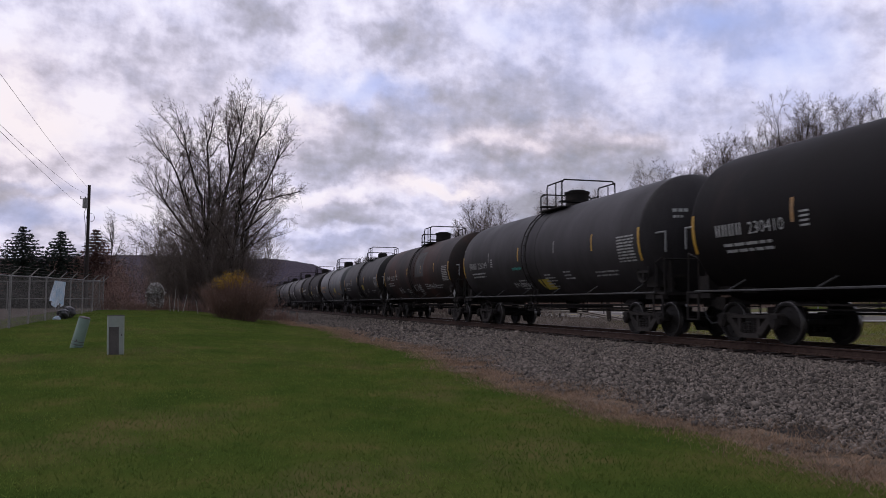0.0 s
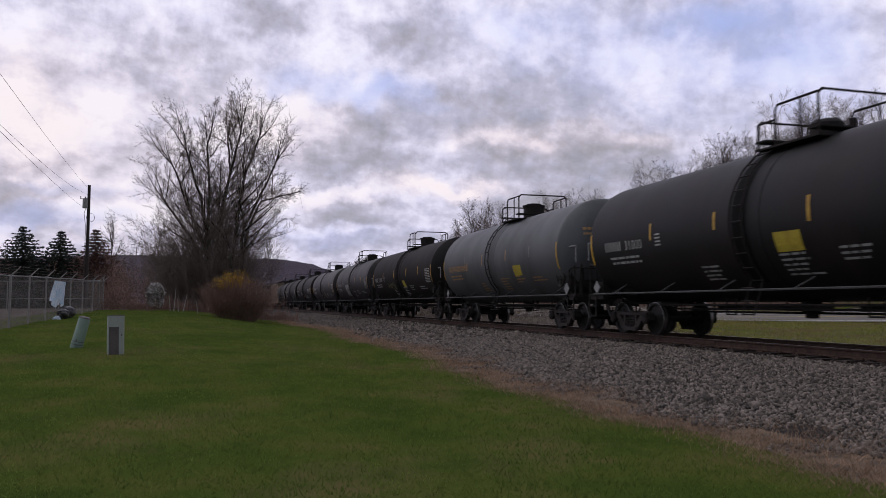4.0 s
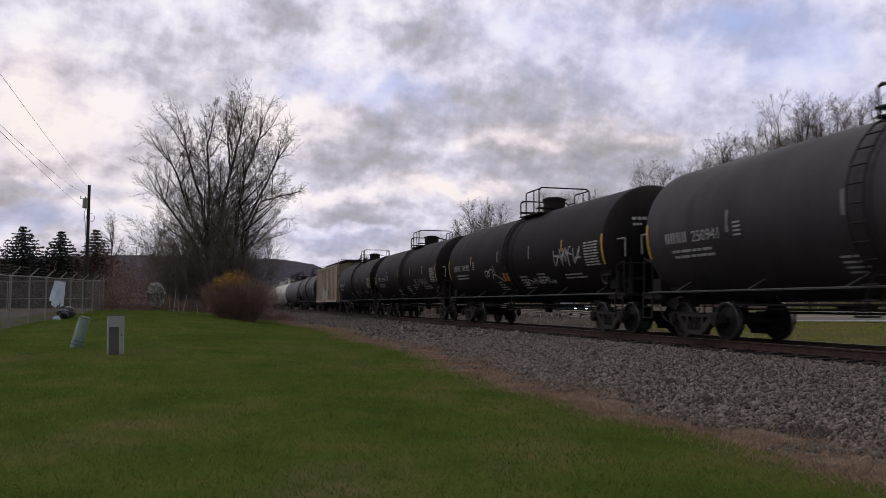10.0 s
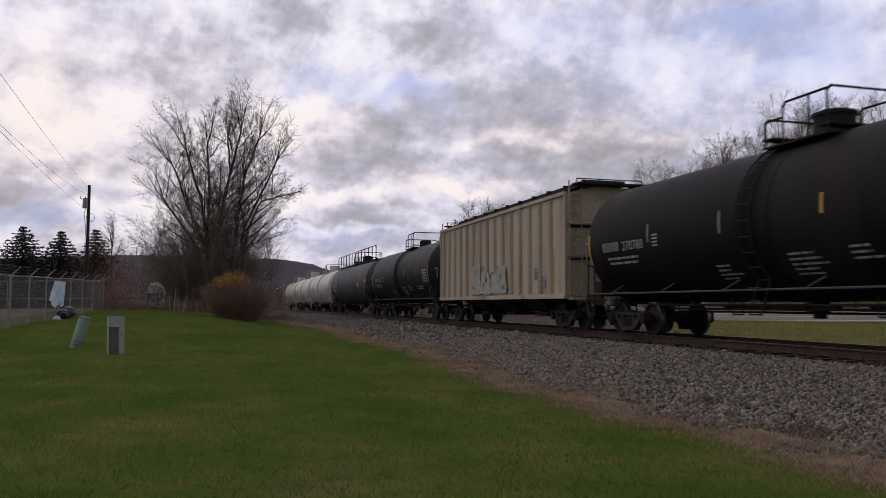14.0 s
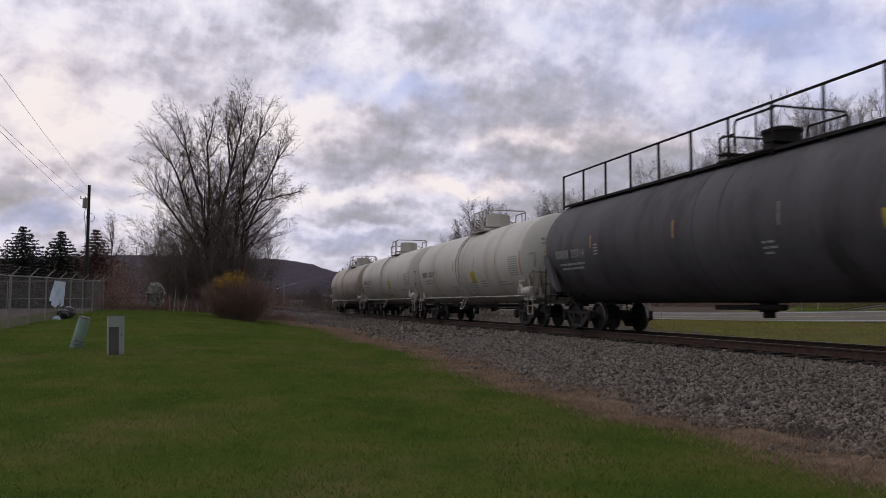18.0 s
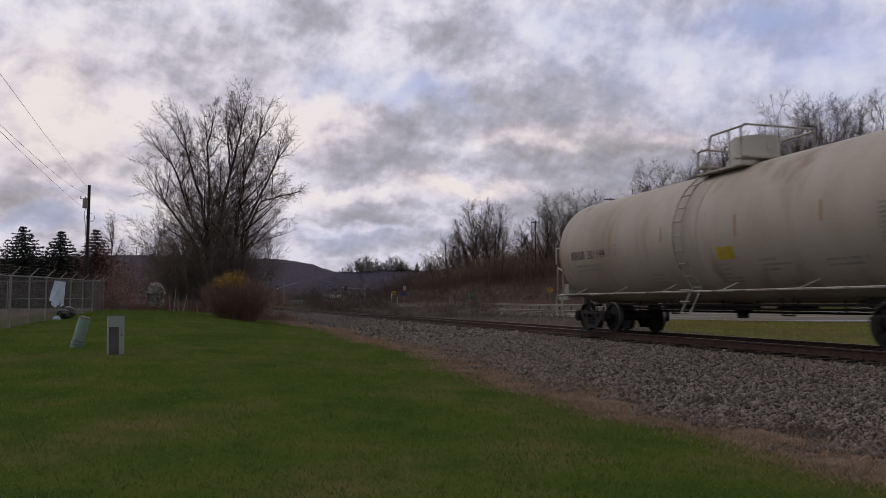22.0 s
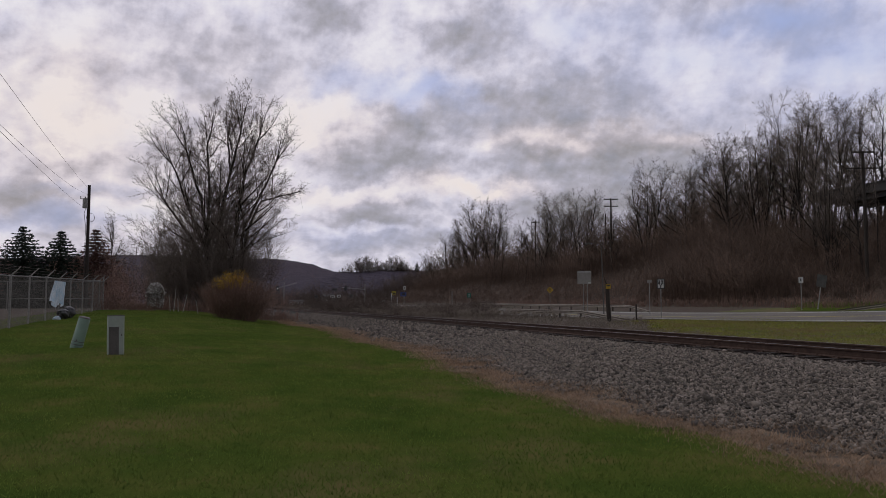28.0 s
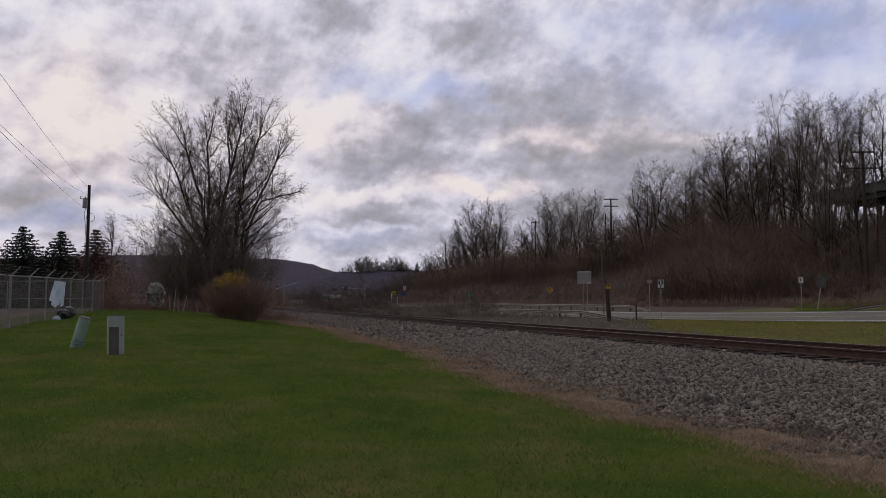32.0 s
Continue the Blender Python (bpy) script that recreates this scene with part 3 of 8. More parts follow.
def blades(n, x0, x1, y0, y1, h, w, seed, keep, power=1.6, lean=0.5):
    rng = np.random.default_rng(seed)
    y = y0 + (y1 - y0) * rng.random(n) ** power
    x = x0 + (x1 - x0) * rng.random(n)
    k = keep(x, y, rng)
    x, y = x[k], y[k]
    n = len(x)
    z = rise(x, y) - 0.003
    a = rng.uniform(0, 2 * np.pi, n)
    hh = h * np.exp(rng.normal(0, 0.35, n))
    ww = w * (0.7 + 0.6 * rng.random(n)) * (1 + y / 22.0)
    dx, dy = np.cos(a) * ww, np.sin(a) * ww
    b = rng.uniform(0, 2 * np.pi, n)
    lx, ly = np.cos(b) * hh * lean * rng.random(n), np.sin(b) * hh * lean * rng.random(n)
    co = np.stack([np.stack([x - dx, y - dy, z], -1), np.stack([x + dx, y + dy, z], -1), np.stack([x + lx, y + ly, z + hh], -1)], 1)
    return co.reshape(-1, 3), np.arange(3 * n).reshape(-1, 3)


def on_lawn(x, y, rng):
    return (x < lawn_edge(y) + rng.normal(0, 0.15, len(x))) & (np.abs(np.degrees(np.arctan2(x, y)) - 16.36) < 33)


def on_verge(x, y, rng):
    e = lawn_edge(y)
    patch = 0.5 + 0.5 * np.sin(x * 3.1 + 1.7 * np.sin(y * 0.9)) * np.sin(y * 1.3 + 2.0 * np.sin(x * 1.1))
    return (x > e - 0.25 + rng.normal(0, 0.2, len(x))) & (x < e + 1.0 + 0.3 * np.sin(y * 1.1 + 0.6) + rng.normal(0, 0.26, len(x))) & (rng.random(len(x)) < 0.35 + 0.9 * patch)


island_variation(M_BLADE, 0.75, 1.35)
stained(M_BLADE, (0.27, 0.215, 0.11), 0.42, (1, 0.6, 1), (0.50, 0.64), 0.62, 9.0)
stained(M_LAWN, (0.14, 0.112, 0.05), 0.42, (1, 0.6, 1), (0.50, 0.64), 0.62, 9.0)
stained(M_BLADE, (0.062, 0.105, 0.030), 1.1, (1, 0.5, 1), (0.52, 0.66), 0.55, 5.0)
island_variation(M_SWARD, 0.6, 1.4)
stained(M_SWARD, (0.24, 0.165, 0.09), 0.35, (1, 1, 1), (0.46, 0.62), 0.8, 8.0)
stained(M_VERGE, (0.10, 0.072, 0.045), 0.35, (1, 1, 1), (0.46, 0.62), 0.8, 8.0)
see_through(M_BLADE, 0.6)
see_through(M_SWARD, 0.6)
see_through(M_STRAW, 0.35)
island_variation(M_STRAW, 0.5, 1.4)
co, fs = blades(330000, -9.5, 6.0, 3.2, 56.0, 0.028, 0.0042, 11, on_lawn, 2.5, 1.6)
tagged(new("lawn_grass", arrays_mesh("lawn_grass", co, fs, M_BLADE)), "short green mown lawn grass", "grass", kind="stuff")
co, fs = blades(260000, 3.6, 7.4, 3.5, 62.0, 0.05, 0.003, 12, on_verge, 1.6, 1.9)
tagged(new("dry_grass", arrays_mesh("dry_grass", co, fs, M_STRAW)), "flattened dead reddish-brown grass along the ballast", "grass", kind="stuff")


def on_far_verge(x, y, rng):
    a = np.degrees(np.arctan2(x, y))
    return (a > 30 + rng.normal(0, 1.0, len(x))) & (a < 48) & (x > 17.2 + 0.5 * np.sin(y * 0.8) + rng.normal(0, 0.5, len(x)))


co, fs = blades(80000, 16.3, 38.0, 14.0, 52.0, 0.07, 0.006, 14, on_far_verge, 1.2, 2.0)
tagged(new("verge_grass", arrays_mesh("verge_grass", co, fs, M_SWARD)), "rough green grass between track and road", "grass", kind="stuff")


# ---- train ----
PACE, GAIN, MID_T = 12.17, 0.0034, 11.0


def travelled(t):
    """Metres that the train has gone since the start."""
    return PACE * (t + GAIN * (t - MID_T) ** 2)


def place_of(mark):
    """Where along the track a point of the train stands at the start, from the moment at which it reaches the camera."""
    return PACE * mark - 3.50


M_BLACK = surface("tank_black", (0.0088, 0.0072, 0.0074), (0.0135, 0.0110, 0.0104), rough=0.6, scale=0.7, fine=25, bump=0.06, depth=0.004, streak=(1, 1, 0.35), mix=(0.4, 0.7), spec=0.10, grain=0.1)
M_CHAR = surface("tank_charcoal", (0.012, 0.0108, 0.0115), (0.019, 0.0165, 0.016), rough=0.55, scale=0.7, fine=25, bump=0.06, depth=0.004, streak=(1, 1, 0.35), mix=(0.4, 0.7), spec=0.22, grain=0.1)
M_BROWN = surface("tank_rusty_brown", (0.024, 0.0145, 0.012), (0.012, 0.010, 0.0095), rough=0.6, scale=0.5, fine=20, bump=0.08, depth=0.004, streak=(1, 1, 0.4), mix=(0.35, 0.62), spec=0.22, grain=0.1)
M_GREY = surface("tank_grey", (0.095, 0.10, 0.105), (0.065, 0.068, 0.072), rough=0.55, scale=0.7, fine=25, bump=0.05, depth=0.004, streak=(1, 1, 0.35), mix=(0.4, 0.7), grain=0.05)
M_SLATE = surface("tank_slate", (0.044, 0.0395, 0.0415), (0.031, 0.0278, 0.029), rough=0.55, scale=0.6, fine=25, bump=0.05, depth=0.004, streak=(1, 1, 0.35), spec=0.22, grain=0.1)
M_PALE_SLATE = surface("tank_pale_slate", (0.105, 0.10, 0.106), (0.076, 0.071, 0.076), rough=0.6, scale=0.6, fine=25, bump=0.05, depth=0.004, streak=(1, 1, 0.35), spec=0.22, grain=0.1)
M_TAN = surface("tank_dusty_brown", (0.0095, 0.0078, 0.0078), (0.0145, 0.0115, 0.0105), rough=0.7, scale=0.6, fine=20, bump=0.06, depth=0.004, streak=(1, 1, 0.4), spec=0.22, grain=0.1)
M_WHITE = surface("tank_white", (0.57, 0.54, 0.485), (0.48, 0.445, 0.385), rough=0.5, scale=0.6, fine=22, bump=0.04, depth=0.004, streak=(1, 1, 0.3), mix=(0.45, 0.75), grain=0.05)
M_CREAM = surface("tank_cream", (0.46, 0.405, 0.33), (0.36, 0.295, 0.22), rough=0.55, scale=0.6, fine=22, bump=0.05, depth=0.004, streak=(1, 1, 0.25), mix=(0.4, 0.7), grain=0.05)
M_HOPPER = surface("hopper_beige", (0.46, 0.38, 0.29), (0.36, 0.28, 0.20), rough=0.75, scale=0.9, fine=18, bump=0.08, depth=0.006, streak=(1, 1, 0.18), mix=(0.42, 0.72))
M_HOPPER_RIB = surface("hopper_rib", (0.35, 0.28, 0.21), (0.25, 0.19, 0.135), rough=0.75, scale=0.9, fine=18, bump=0.08, depth=0.006, streak=(1, 1, 0.18), mix=(0.42, 0.72))
M_WASHED = surface("washed_paint", (0.42, 0.40, 0.35), (0.34, 0.29, 0.23), rough=0.8, scale=2.5, fine=20, bump=0)
M_GREYMARK = surface("stencil_grey", (0.25, 0.245, 0.23), (0.34, 0.33, 0.30), rough=0.7, scale=6, fine=60, bump=0)
M_FADED_ORANGE = surface("reflector_faded", (0.42, 0.22, 0.06), (0.34, 0.22, 0.11), rough=0.6, scale=4, fine=40, bump=0)
M_IRON = surface("running_gear", (0.022, 0.0195, 0.0185), (0.034, 0.028, 0.0245), spec=0.2, rough=0.8, scale=3, fine=30, bump=0.2, depth=0.006, mix=(0.4, 0.7))
M_FRAME = surface("truck_casting", (0.050, 0.043, 0.039), (0.030, 0.026, 0.0235), spec=0.25, rough=0.8, scale=3, fine=30, bump=0.2, depth=0.006)
M_WHEEL = surface("wheel_steel", (0.027, 0.023, 0.021), (0.017, 0.0145, 0.013), rough=0.7, spec=0.3, scale=4, fine=40, bump=0.1)
M_TREAD = surface("wheel_tread", (0.26, 0.25, 0.24), (0.18, 0.17, 0.165), rough=0.35, metal=0.85, scale=4, fine=40, bump=0.03)
M_WIRON = surface("white_gear", (0.52, 0.50, 0.46), (0.32, 0.27, 0.22), rough=0.6, scale=2, fine=25, bump=0.08)
M_STENCIL = surface("stencil_white", (0.44, 0.44, 0.42), (0.27, 0.27, 0.26), rough=0.7, scale=6, fine=60, bump=0)
M_FADED = surface("stencil_faded", (0.13, 0.13, 0.125), (0.24, 0.235, 0.22), rough=0.7, scale=6, fine=60, bump=0)
M_PLACARD = surface("placard_grey", (0.30, 0.30, 0.29), (0.2, 0.2, 0.2), rough=0.6, scale=6, fine=60, bump=0)
M_INK = surface("stencil_black", (0.03, 0.03, 0.03), (0.05, 0.05, 0.05), rough=0.7, scale=6, fine=60, bump=0)
M_YELLOW = surface("reflector_yellow", (0.55, 0.33, 0.02), (0.42, 0.22, 0.015), rough=0.5, scale=4, fine=40, bump=0)
M_ORANGE = surface("placard_orange", (0.5, 0.16, 0.03), (0.3, 0.10, 0.02), rough=0.6, scale=4, fine=40, bump=0)
M_LEMON = surface("panel_yellow", (0.50, 0.40, 0.03), (0.40, 0.30, 0.03), rough=0.6, scale=4, fine=40, bump=0)
M_TAGS = surface("spray_paint", (0.46, 0.455, 0.45), (0.26, 0.255, 0.25), rough=0.7, scale=5, fine=30, bump=0)
M_OLIVE = surface("spray_paint_olive", (0.27, 0.25, 0.085), (0.14, 0.13, 0.05), rough=0.7, scale=5, fine=30, bump=0)
M_TEAL = surface("spray_paint_teal", (0.05, 0.30, 0.24), (0.03, 0.17, 0.14), rough=0.7, scale=5, fine=30, bump=0)
M_RUSTRED = surface("spray_paint_rust", (0.16, 0.06, 0.045), (0.10, 0.045, 0.035), rough=0.7, scale=5, fine=30, bump=0)
M_RED = surface("placard_red", (0.45, 0.03, 0.02), (0.3, 0.02, 0.02), rough=0.6, scale=4, fine=40, bump=0)
# also colours the long handrails, whose lit upper edge is painted in
M_DUST_LITRAIL = surface("dusty_patch_and_lit_rail", (0.085, 0.085, 0.09), (0.05, 0.045, 0.04), rough=0.8, scale=1.5, fine=30, bump=0)
M_SOOT = surface("rust_run", (0.10, 0.055, 0.03), (0.22, 0.18, 0.14), rough=0.8, scale=2, fine=30, bump=0)

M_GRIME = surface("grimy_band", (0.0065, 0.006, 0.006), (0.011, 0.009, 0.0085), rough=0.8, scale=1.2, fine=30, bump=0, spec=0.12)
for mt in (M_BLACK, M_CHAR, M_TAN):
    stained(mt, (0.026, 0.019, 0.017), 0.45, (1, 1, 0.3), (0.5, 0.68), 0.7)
stained(M_PALE_SLATE, (0.028, 0.024, 0.023), 0.5, (1, 1, 0.3), (0.5, 0.68), 0.8)
stained(M_SLATE, (0.016, 0.014, 0.0135), 0.5, (1, 1, 0.3), (0.5, 0.68), 0.8)
stained(M_BROWN, (0.060, 0.024, 0.017), 0.4, (1, 1, 0.5), (0.45, 0.6), 0.8)
stained(M_GREY, (0.04, 0.036, 0.033), 0.5, (1, 1, 0.25), (0.5, 0.68), 0.7)
stained(M_WHITE, (0.24, 0.155, 0.09), 0.55, (1, 1, 0.16), (0.56, 0.74), 0.6)
stained(M_CREAM, (0.20, 0.115, 0.06), 0.55, (1, 1, 0.18), (0.53, 0.70), 0.75)
stained(M_WIRON, (0.12, 0.065, 0.04), 1.6, (1, 1, 0.6), (0.5, 0.66), 0.7)
stained(M_HOPPER, (0.12, 0.07, 0.045), 0.8, (1, 1, 0.12), (0.52, 0.7), 0.7)
stained(M_HOPPER_RIB, (0.12, 0.07, 0.045), 0.8, (1, 1, 0.12), (0.5, 0.68), 0.7)

WHEEL_R = 0.457


def wheel_mesh(side):
    prof = [(0.0, 0.06), (0.015, 0.11), (-0.01, 0.16), (-0.03, 0.36), (0.03, 0.40), (0.035, WHEEL_R - 0.01), (0.03, WHEEL_R), (-0.07, WHEEL_R + 0.004), (-0.075, WHEEL_R + 0.028), (-0.1, WHEEL_R + 0.026), (-0.105, 0.40), (-0.06, 0.36), (-0.055, 0.16), (-0.10, 0.11), (-0.10, 0.06)]
    s = Shape().turn([(-side * -a, r) for a, r in prof], "x", 28)
    for k in range(len(s.f)):
        if 28 * 5 <= k < 28 * 7:
            s.mi[k] = 1
    for k in range(4):
        a = k * math.pi / 2 + 0.3
        s.cyl((side * 0.0, 0.26 * math.cos(a), 0.26 * math.sin(a)), (side * 0.012, 0.26 * math.cos(a), 0.26 * math.sin(a)), 0.035, n=8)
    return s.mesh("wheel", [M_WHEEL, M_TREAD], 35)


WHEELS = {s: wheel_mesh(s) for s in (-1, 1)}
AXLE = Shape().cyl((-1.0, 0, 0), (1.0, 0, 0), 0.08, n=12).mesh("wheelset", M_IRON, 40)


def side_frame_mesh():
    s = Shape()
    top = [(-1.05, 0.42), (-1.05, 0.60), (-0.98, 0.66), (-0.75, 0.66), (-0.45, 0.62), (0.45, 0.62), (0.75, 0.66), (0.98, 0.66), (1.05, 0.60), (1.05, 0.42), (0.78, 0.42), (0.72, 0.55), (-0.72, 0.55), (-0.78, 0.42)]
    s.prism(top, -0.08, 0.08)
    s.prism([(-0.80, 0.57), (-0.60, 0.57), (-0.22, 0.22), (-0.38, 0.13)], -0.08, 0.08)
    s.prism([(0.80, 0.57), (0.60, 0.57), (0.22, 0.22), (0.38, 0.13)], -0.08, 0.08)
    s.box((0, 0, 0.165), (0.22, 0.74, 0.10))
    s.prism([(-0.36, 0.57), (-0.27, 0.57), (-0.27, 0.20), (-0.36, 0.20)], -0.07, 0.07)
    s.prism([(0.36, 0.57), (0.27, 0.57), (0.27, 0.20), (0.36, 0.20)], -0.07, 0.07)
    return s.mesh("side_frame", M_FRAME)


SIDE_FRAME = side_frame_mesh()


def spring_mesh():
    prof = []
    for k in range(5):
        z = 0.21 + k * 0.052
        prof += [(z, 0.062), (z + 0.018, 0.076), (z + 0.036, 0.062)]
    return Shape().turn(prof, "z", 8).mesh("spring", M_IRON, 50)


SPRING = spring_mesh()
BEARING = Shape().cyl((-0.06, 0, 0), (0.02, 0, 0), 0.14, n=14).cyl((-0.09, 0, 0), (-0.06, 0, 0), 0.09, n=12).box((0.0, 0, 0.13), (0.14, 0.26, 0.08)).mesh("bearing_cap", M_IRON, 40)
BOLSTER = Shape().box((0, 0, 0.56), (2.0, 0.34, 0.18)).box((0, 0, 0.72), (0.7, 0.5, 0.14)).box((0, -0.5, 0.42), (1.7, 0.12, 0.1)).box((0, 0.5, 0.42), (1.7, 0.12, 0.1)).mesh("truck", M_IRON)
ROLLING = []


def add_trucks(car, centres):
    for yc in centres:
        truck = part("truck", BOLSTER, None, car, "dark cast-steel four-wheel truck", pose(0, yc, 0))
        for s in (-1, 1):
            fr = part("side_frame", SIDE_FRAME, None, truck, "", pose(s * 0.98, 0, 0))
            for yy in (-0.17, 0.0, 0.17):
                part("spring", SPRING, None, truck, "", pose(s * 1.0, yy, 0))
            for ya in (-0.889, 0.889):
                part("bearing_cap", BEARING, None, truck, "", pose(s * 1.05, ya, WHEEL_R, 0, 0, 0 if s < 0 else 180))
        for ya in (-0.889, 0.889):
            ws = part("wheelset", AXLE, None, car, "steel wheelset with bright treads", pose(0, yc + ya, WHEEL_R))
            for s in (-1, 1):
                part("wheel", WHEELS[s], None, ws, "", pose(s * 0.75, 0, 0))
            ROLLING.append((ws, yc + ya))


COUPLER = Shape().box((0, 0.0, 0.88), (0.16, 0.75, 0.18)).box((-0.02, 0.36, 0.88), (0.30, 0.26, 0.30)).cyl((0.12, 0.42, 0.72), (0.12, 0.42, 1.04), 0.06, n=8).mesh("coupler", M_IRON)
HOSE = Shape().pipe([(0.3, 0.0, 0.75), (0.3, 0.15, 0.5), (0.26, 0.3, 0.36), (0.2, 0.42, 0.4)], 0.022).mesh("air_hose", M_INK)


def add_couplers(car, half):
    for s in (-1, 1):
        part("coupler", COUPLER, None, car, "dark steel knuckle coupler", pose(0, s * (half - 0.45), 0, 0, 0, 0 if s > 0 else 180))
        part("air_hose", HOSE, None, car, "", pose(0, s * (half - 0.5), 0, 0, 0, 0 if s > 0 else 180))


class Skin:
    """Thin painted marks that lie on the near side of a tank of radius r about the height zc."""

    def __init__(self, r, zc, off=0.006, drop=0.0):
        self.r, self.zc, self.off, self.drop = r, zc, off, drop

    def at(self, y, h, off=None):
        """A place on the shell: y along the car, h metres of arc above the middle of the side."""
        a = (h - self.drop) / self.r
        q = self.r + (self.off if off is None else off)
        return (-q * math.cos(a), y, self.zc + q * math.sin(a))

    def patch(self, s, y0, y1, h0, h1, m=0, off=None, skew=0.0):
        ny, nh = 1, max(1, int(abs(h1 - h0) / 0.12))
        vs = [self.at(y0 + (y1 - y0) * i + skew * (j / nh), h0 + (h1 - h0) * j / nh, off) for j in range(nh + 1) for i in range(ny + 1)]
        fs = [(j * 2, j * 2 + 1, j * 2 + 3, j * 2 + 2) for j in range(nh)]
        return s.add(vs, fs, m)

    def lines(self, s, y, h, n, w, gap=0.14, thick=0.07, rng=None, ragged=0.5):
        for k in range(n):
            ww = w * (1 - ragged * (rng.random() if rng else 0))
            yy = y
            while yy > y - ww:
                d = min((rng.uniform(0.12, 0.4) if rng else 0.3), yy - (y - ww))
                self.patch(s, yy, yy - d, h - k * gap, h - k * gap - thick)
                yy -= d + 0.05
        return s

    def blocks(self, s, y, h, n, size):
        """Lettering drawn as plain upright bars."""
        for k in range(n):
            yy = y - k * size * 0.9
            self.patch(s, yy, yy - size * 0.2, h, h - size)
            self.patch(s, yy - size * 0.42, yy - size * 0.62, h, h - size)
        return s

    def digits(self, s, text, y, h, size):
        curve = bpy.data.curves.new("digits", "FONT")
        curve.body, curve.size, curve.resolution_u = text, size * 1.38, 2
        ob = bpy.data.objects.new("digits", curve)
        scene.collection.objects.link(ob)
        dg = bpy.context.evaluated_depsgraph_get()
        me = bpy.data.meshes.new_from_object(ob.evaluated_get(dg))
        vs = [self.at(y - v.co.x, h - size + v.co.y) for v in me.vertices]
        s.add(vs, [tuple(p.vertices) for p in me.polygons])
        bpy.data.objects.remove(ob)
        bpy.data.curves.remove(curve)
        bpy.data.meshes.remove(me)
        return s

    def stroke(self, s, pts, thick):
        """One sprayed line through pts, smoothed, as short flat pieces."""
        fine = []
        for i in range(len(pts) - 1):
            q0, q1, q2, q3 = pts[max(0, i - 1)], pts[i], pts[i + 1], pts[min(len(pts) - 1, i + 2)]
            for u in (0.0, 0.34, 0.67):
                fine.append(tuple(0.5 * (2 * q1[c] + (q2[c] - q0[c]) * u + (2 * q0[c] - 5 * q1[c] + 4 * q2[c] - q3[c]) * u * u + (3 * q1[c] - q0[c] - 3 * q2[c] + q3[c]) * u ** 3) for c in (0, 1)))
        fine.append(pts[-1])
        vs = []
        for k, (a, b) in enumerate(fine):
            (a0, b0), (a1, b1) = fine[max(0, k - 1)], fine[min(len(fine) - 1, k + 1)]
            d = math.hypot(a1 - a0, b1 - b0) or 1
            nx, ny = -(b1 - b0) / d * thick / 2, (a1 - a0) / d * thick / 2
            vs += [self.at(a + nx, b + ny), self.at(a - nx, b - ny)]
        return s.add(vs, [(2 * k, 2 * k + 2, 2 * k + 3, 2 * k + 1) for k in range(len(fine) - 1)])

    def scrawl(self, y, h, w, hh, thick, rng):
        """A sprayed tag: strokes bunched like joined letters, one beside another, each a shape of its own."""
        n = max(4, int(w / (hh * 0.75)))
        cell = w / n
        out = []
        for k in range(n):
            y0 = y - k * cell
            tall = hh * rng.uniform(0.7, 1.15)
            rise_ = rng.uniform(-0.08, 0.08) * hh
            start = [(y0 - cell * rng.uniform(0.0, 0.25), h + rise_ + tall * rng.uniform(0.3, 0.5)), (y0 - cell * rng.uniform(0.1, 0.35), h + rise_ - tall * rng.uniform(0.35, 0.5))]
            rest = [(y0 - cell * rng.uniform(0.3, 1.1), h + rise_ + tall * rng.uniform(-0.5, 0.5)) for _ in range(rng.randrange(2, 5))]
            out.append(self.stroke(Shape(), start + rest, thick * rng.uniform(0.7, 1.2)))
            if rng.random() < 0.6:
                out.append(self.stroke(Shape(), [(y0 - cell * rng.uniform(0.0, 0.4), h + rise_ + tall * rng.uniform(-0.1, 0.2)), (y0 - cell * rng.uniform(0.6, 1.1), h + rise_ + tall * rng.uniform(-0.2, 0.3))], thick))
        return out

    def loops(self, y, h, size, thick):
        """Two sprayed rings and a tail."""
        out = []
        for cy, q in ((y, 1.0), (y - size * 0.95, 0.8)):
            out.append(self.stroke(Shape(), [(cy - size * 0.5 * q * math.cos(a), h + size * 0.42 * q * math.sin(a)) for a in np.linspace(0.3, 6.9, 12)], thick))
        out.append(self.stroke(Shape(), [(y + size * 0.3, h - size * 0.3), (y - size * 0.4, h - size * 0.9), (y - size * 1.5, h - size * 0.7), (y - size * 2.3, h - size * 1.3)], thick * 0.8))
        return out


def sprayed(shapes, material, car, label):
    """A tag whose first stroke carries the others."""
    tag = part("graffiti", shapes[0], material, car, label)
    for sh in shapes[1:]:
        part("stroke", sh, material, tag)


def head_bulge(q, r, head):
    """How far a dished tank head stands out at the radius q."""
    a0 = radians(24)
    c = min(1.0, q / r * math.cos(a0))
    return head * (math.sqrt(1 - c * c) - math.sin(a0)) / (1 - math.sin(a0)) + 0.03


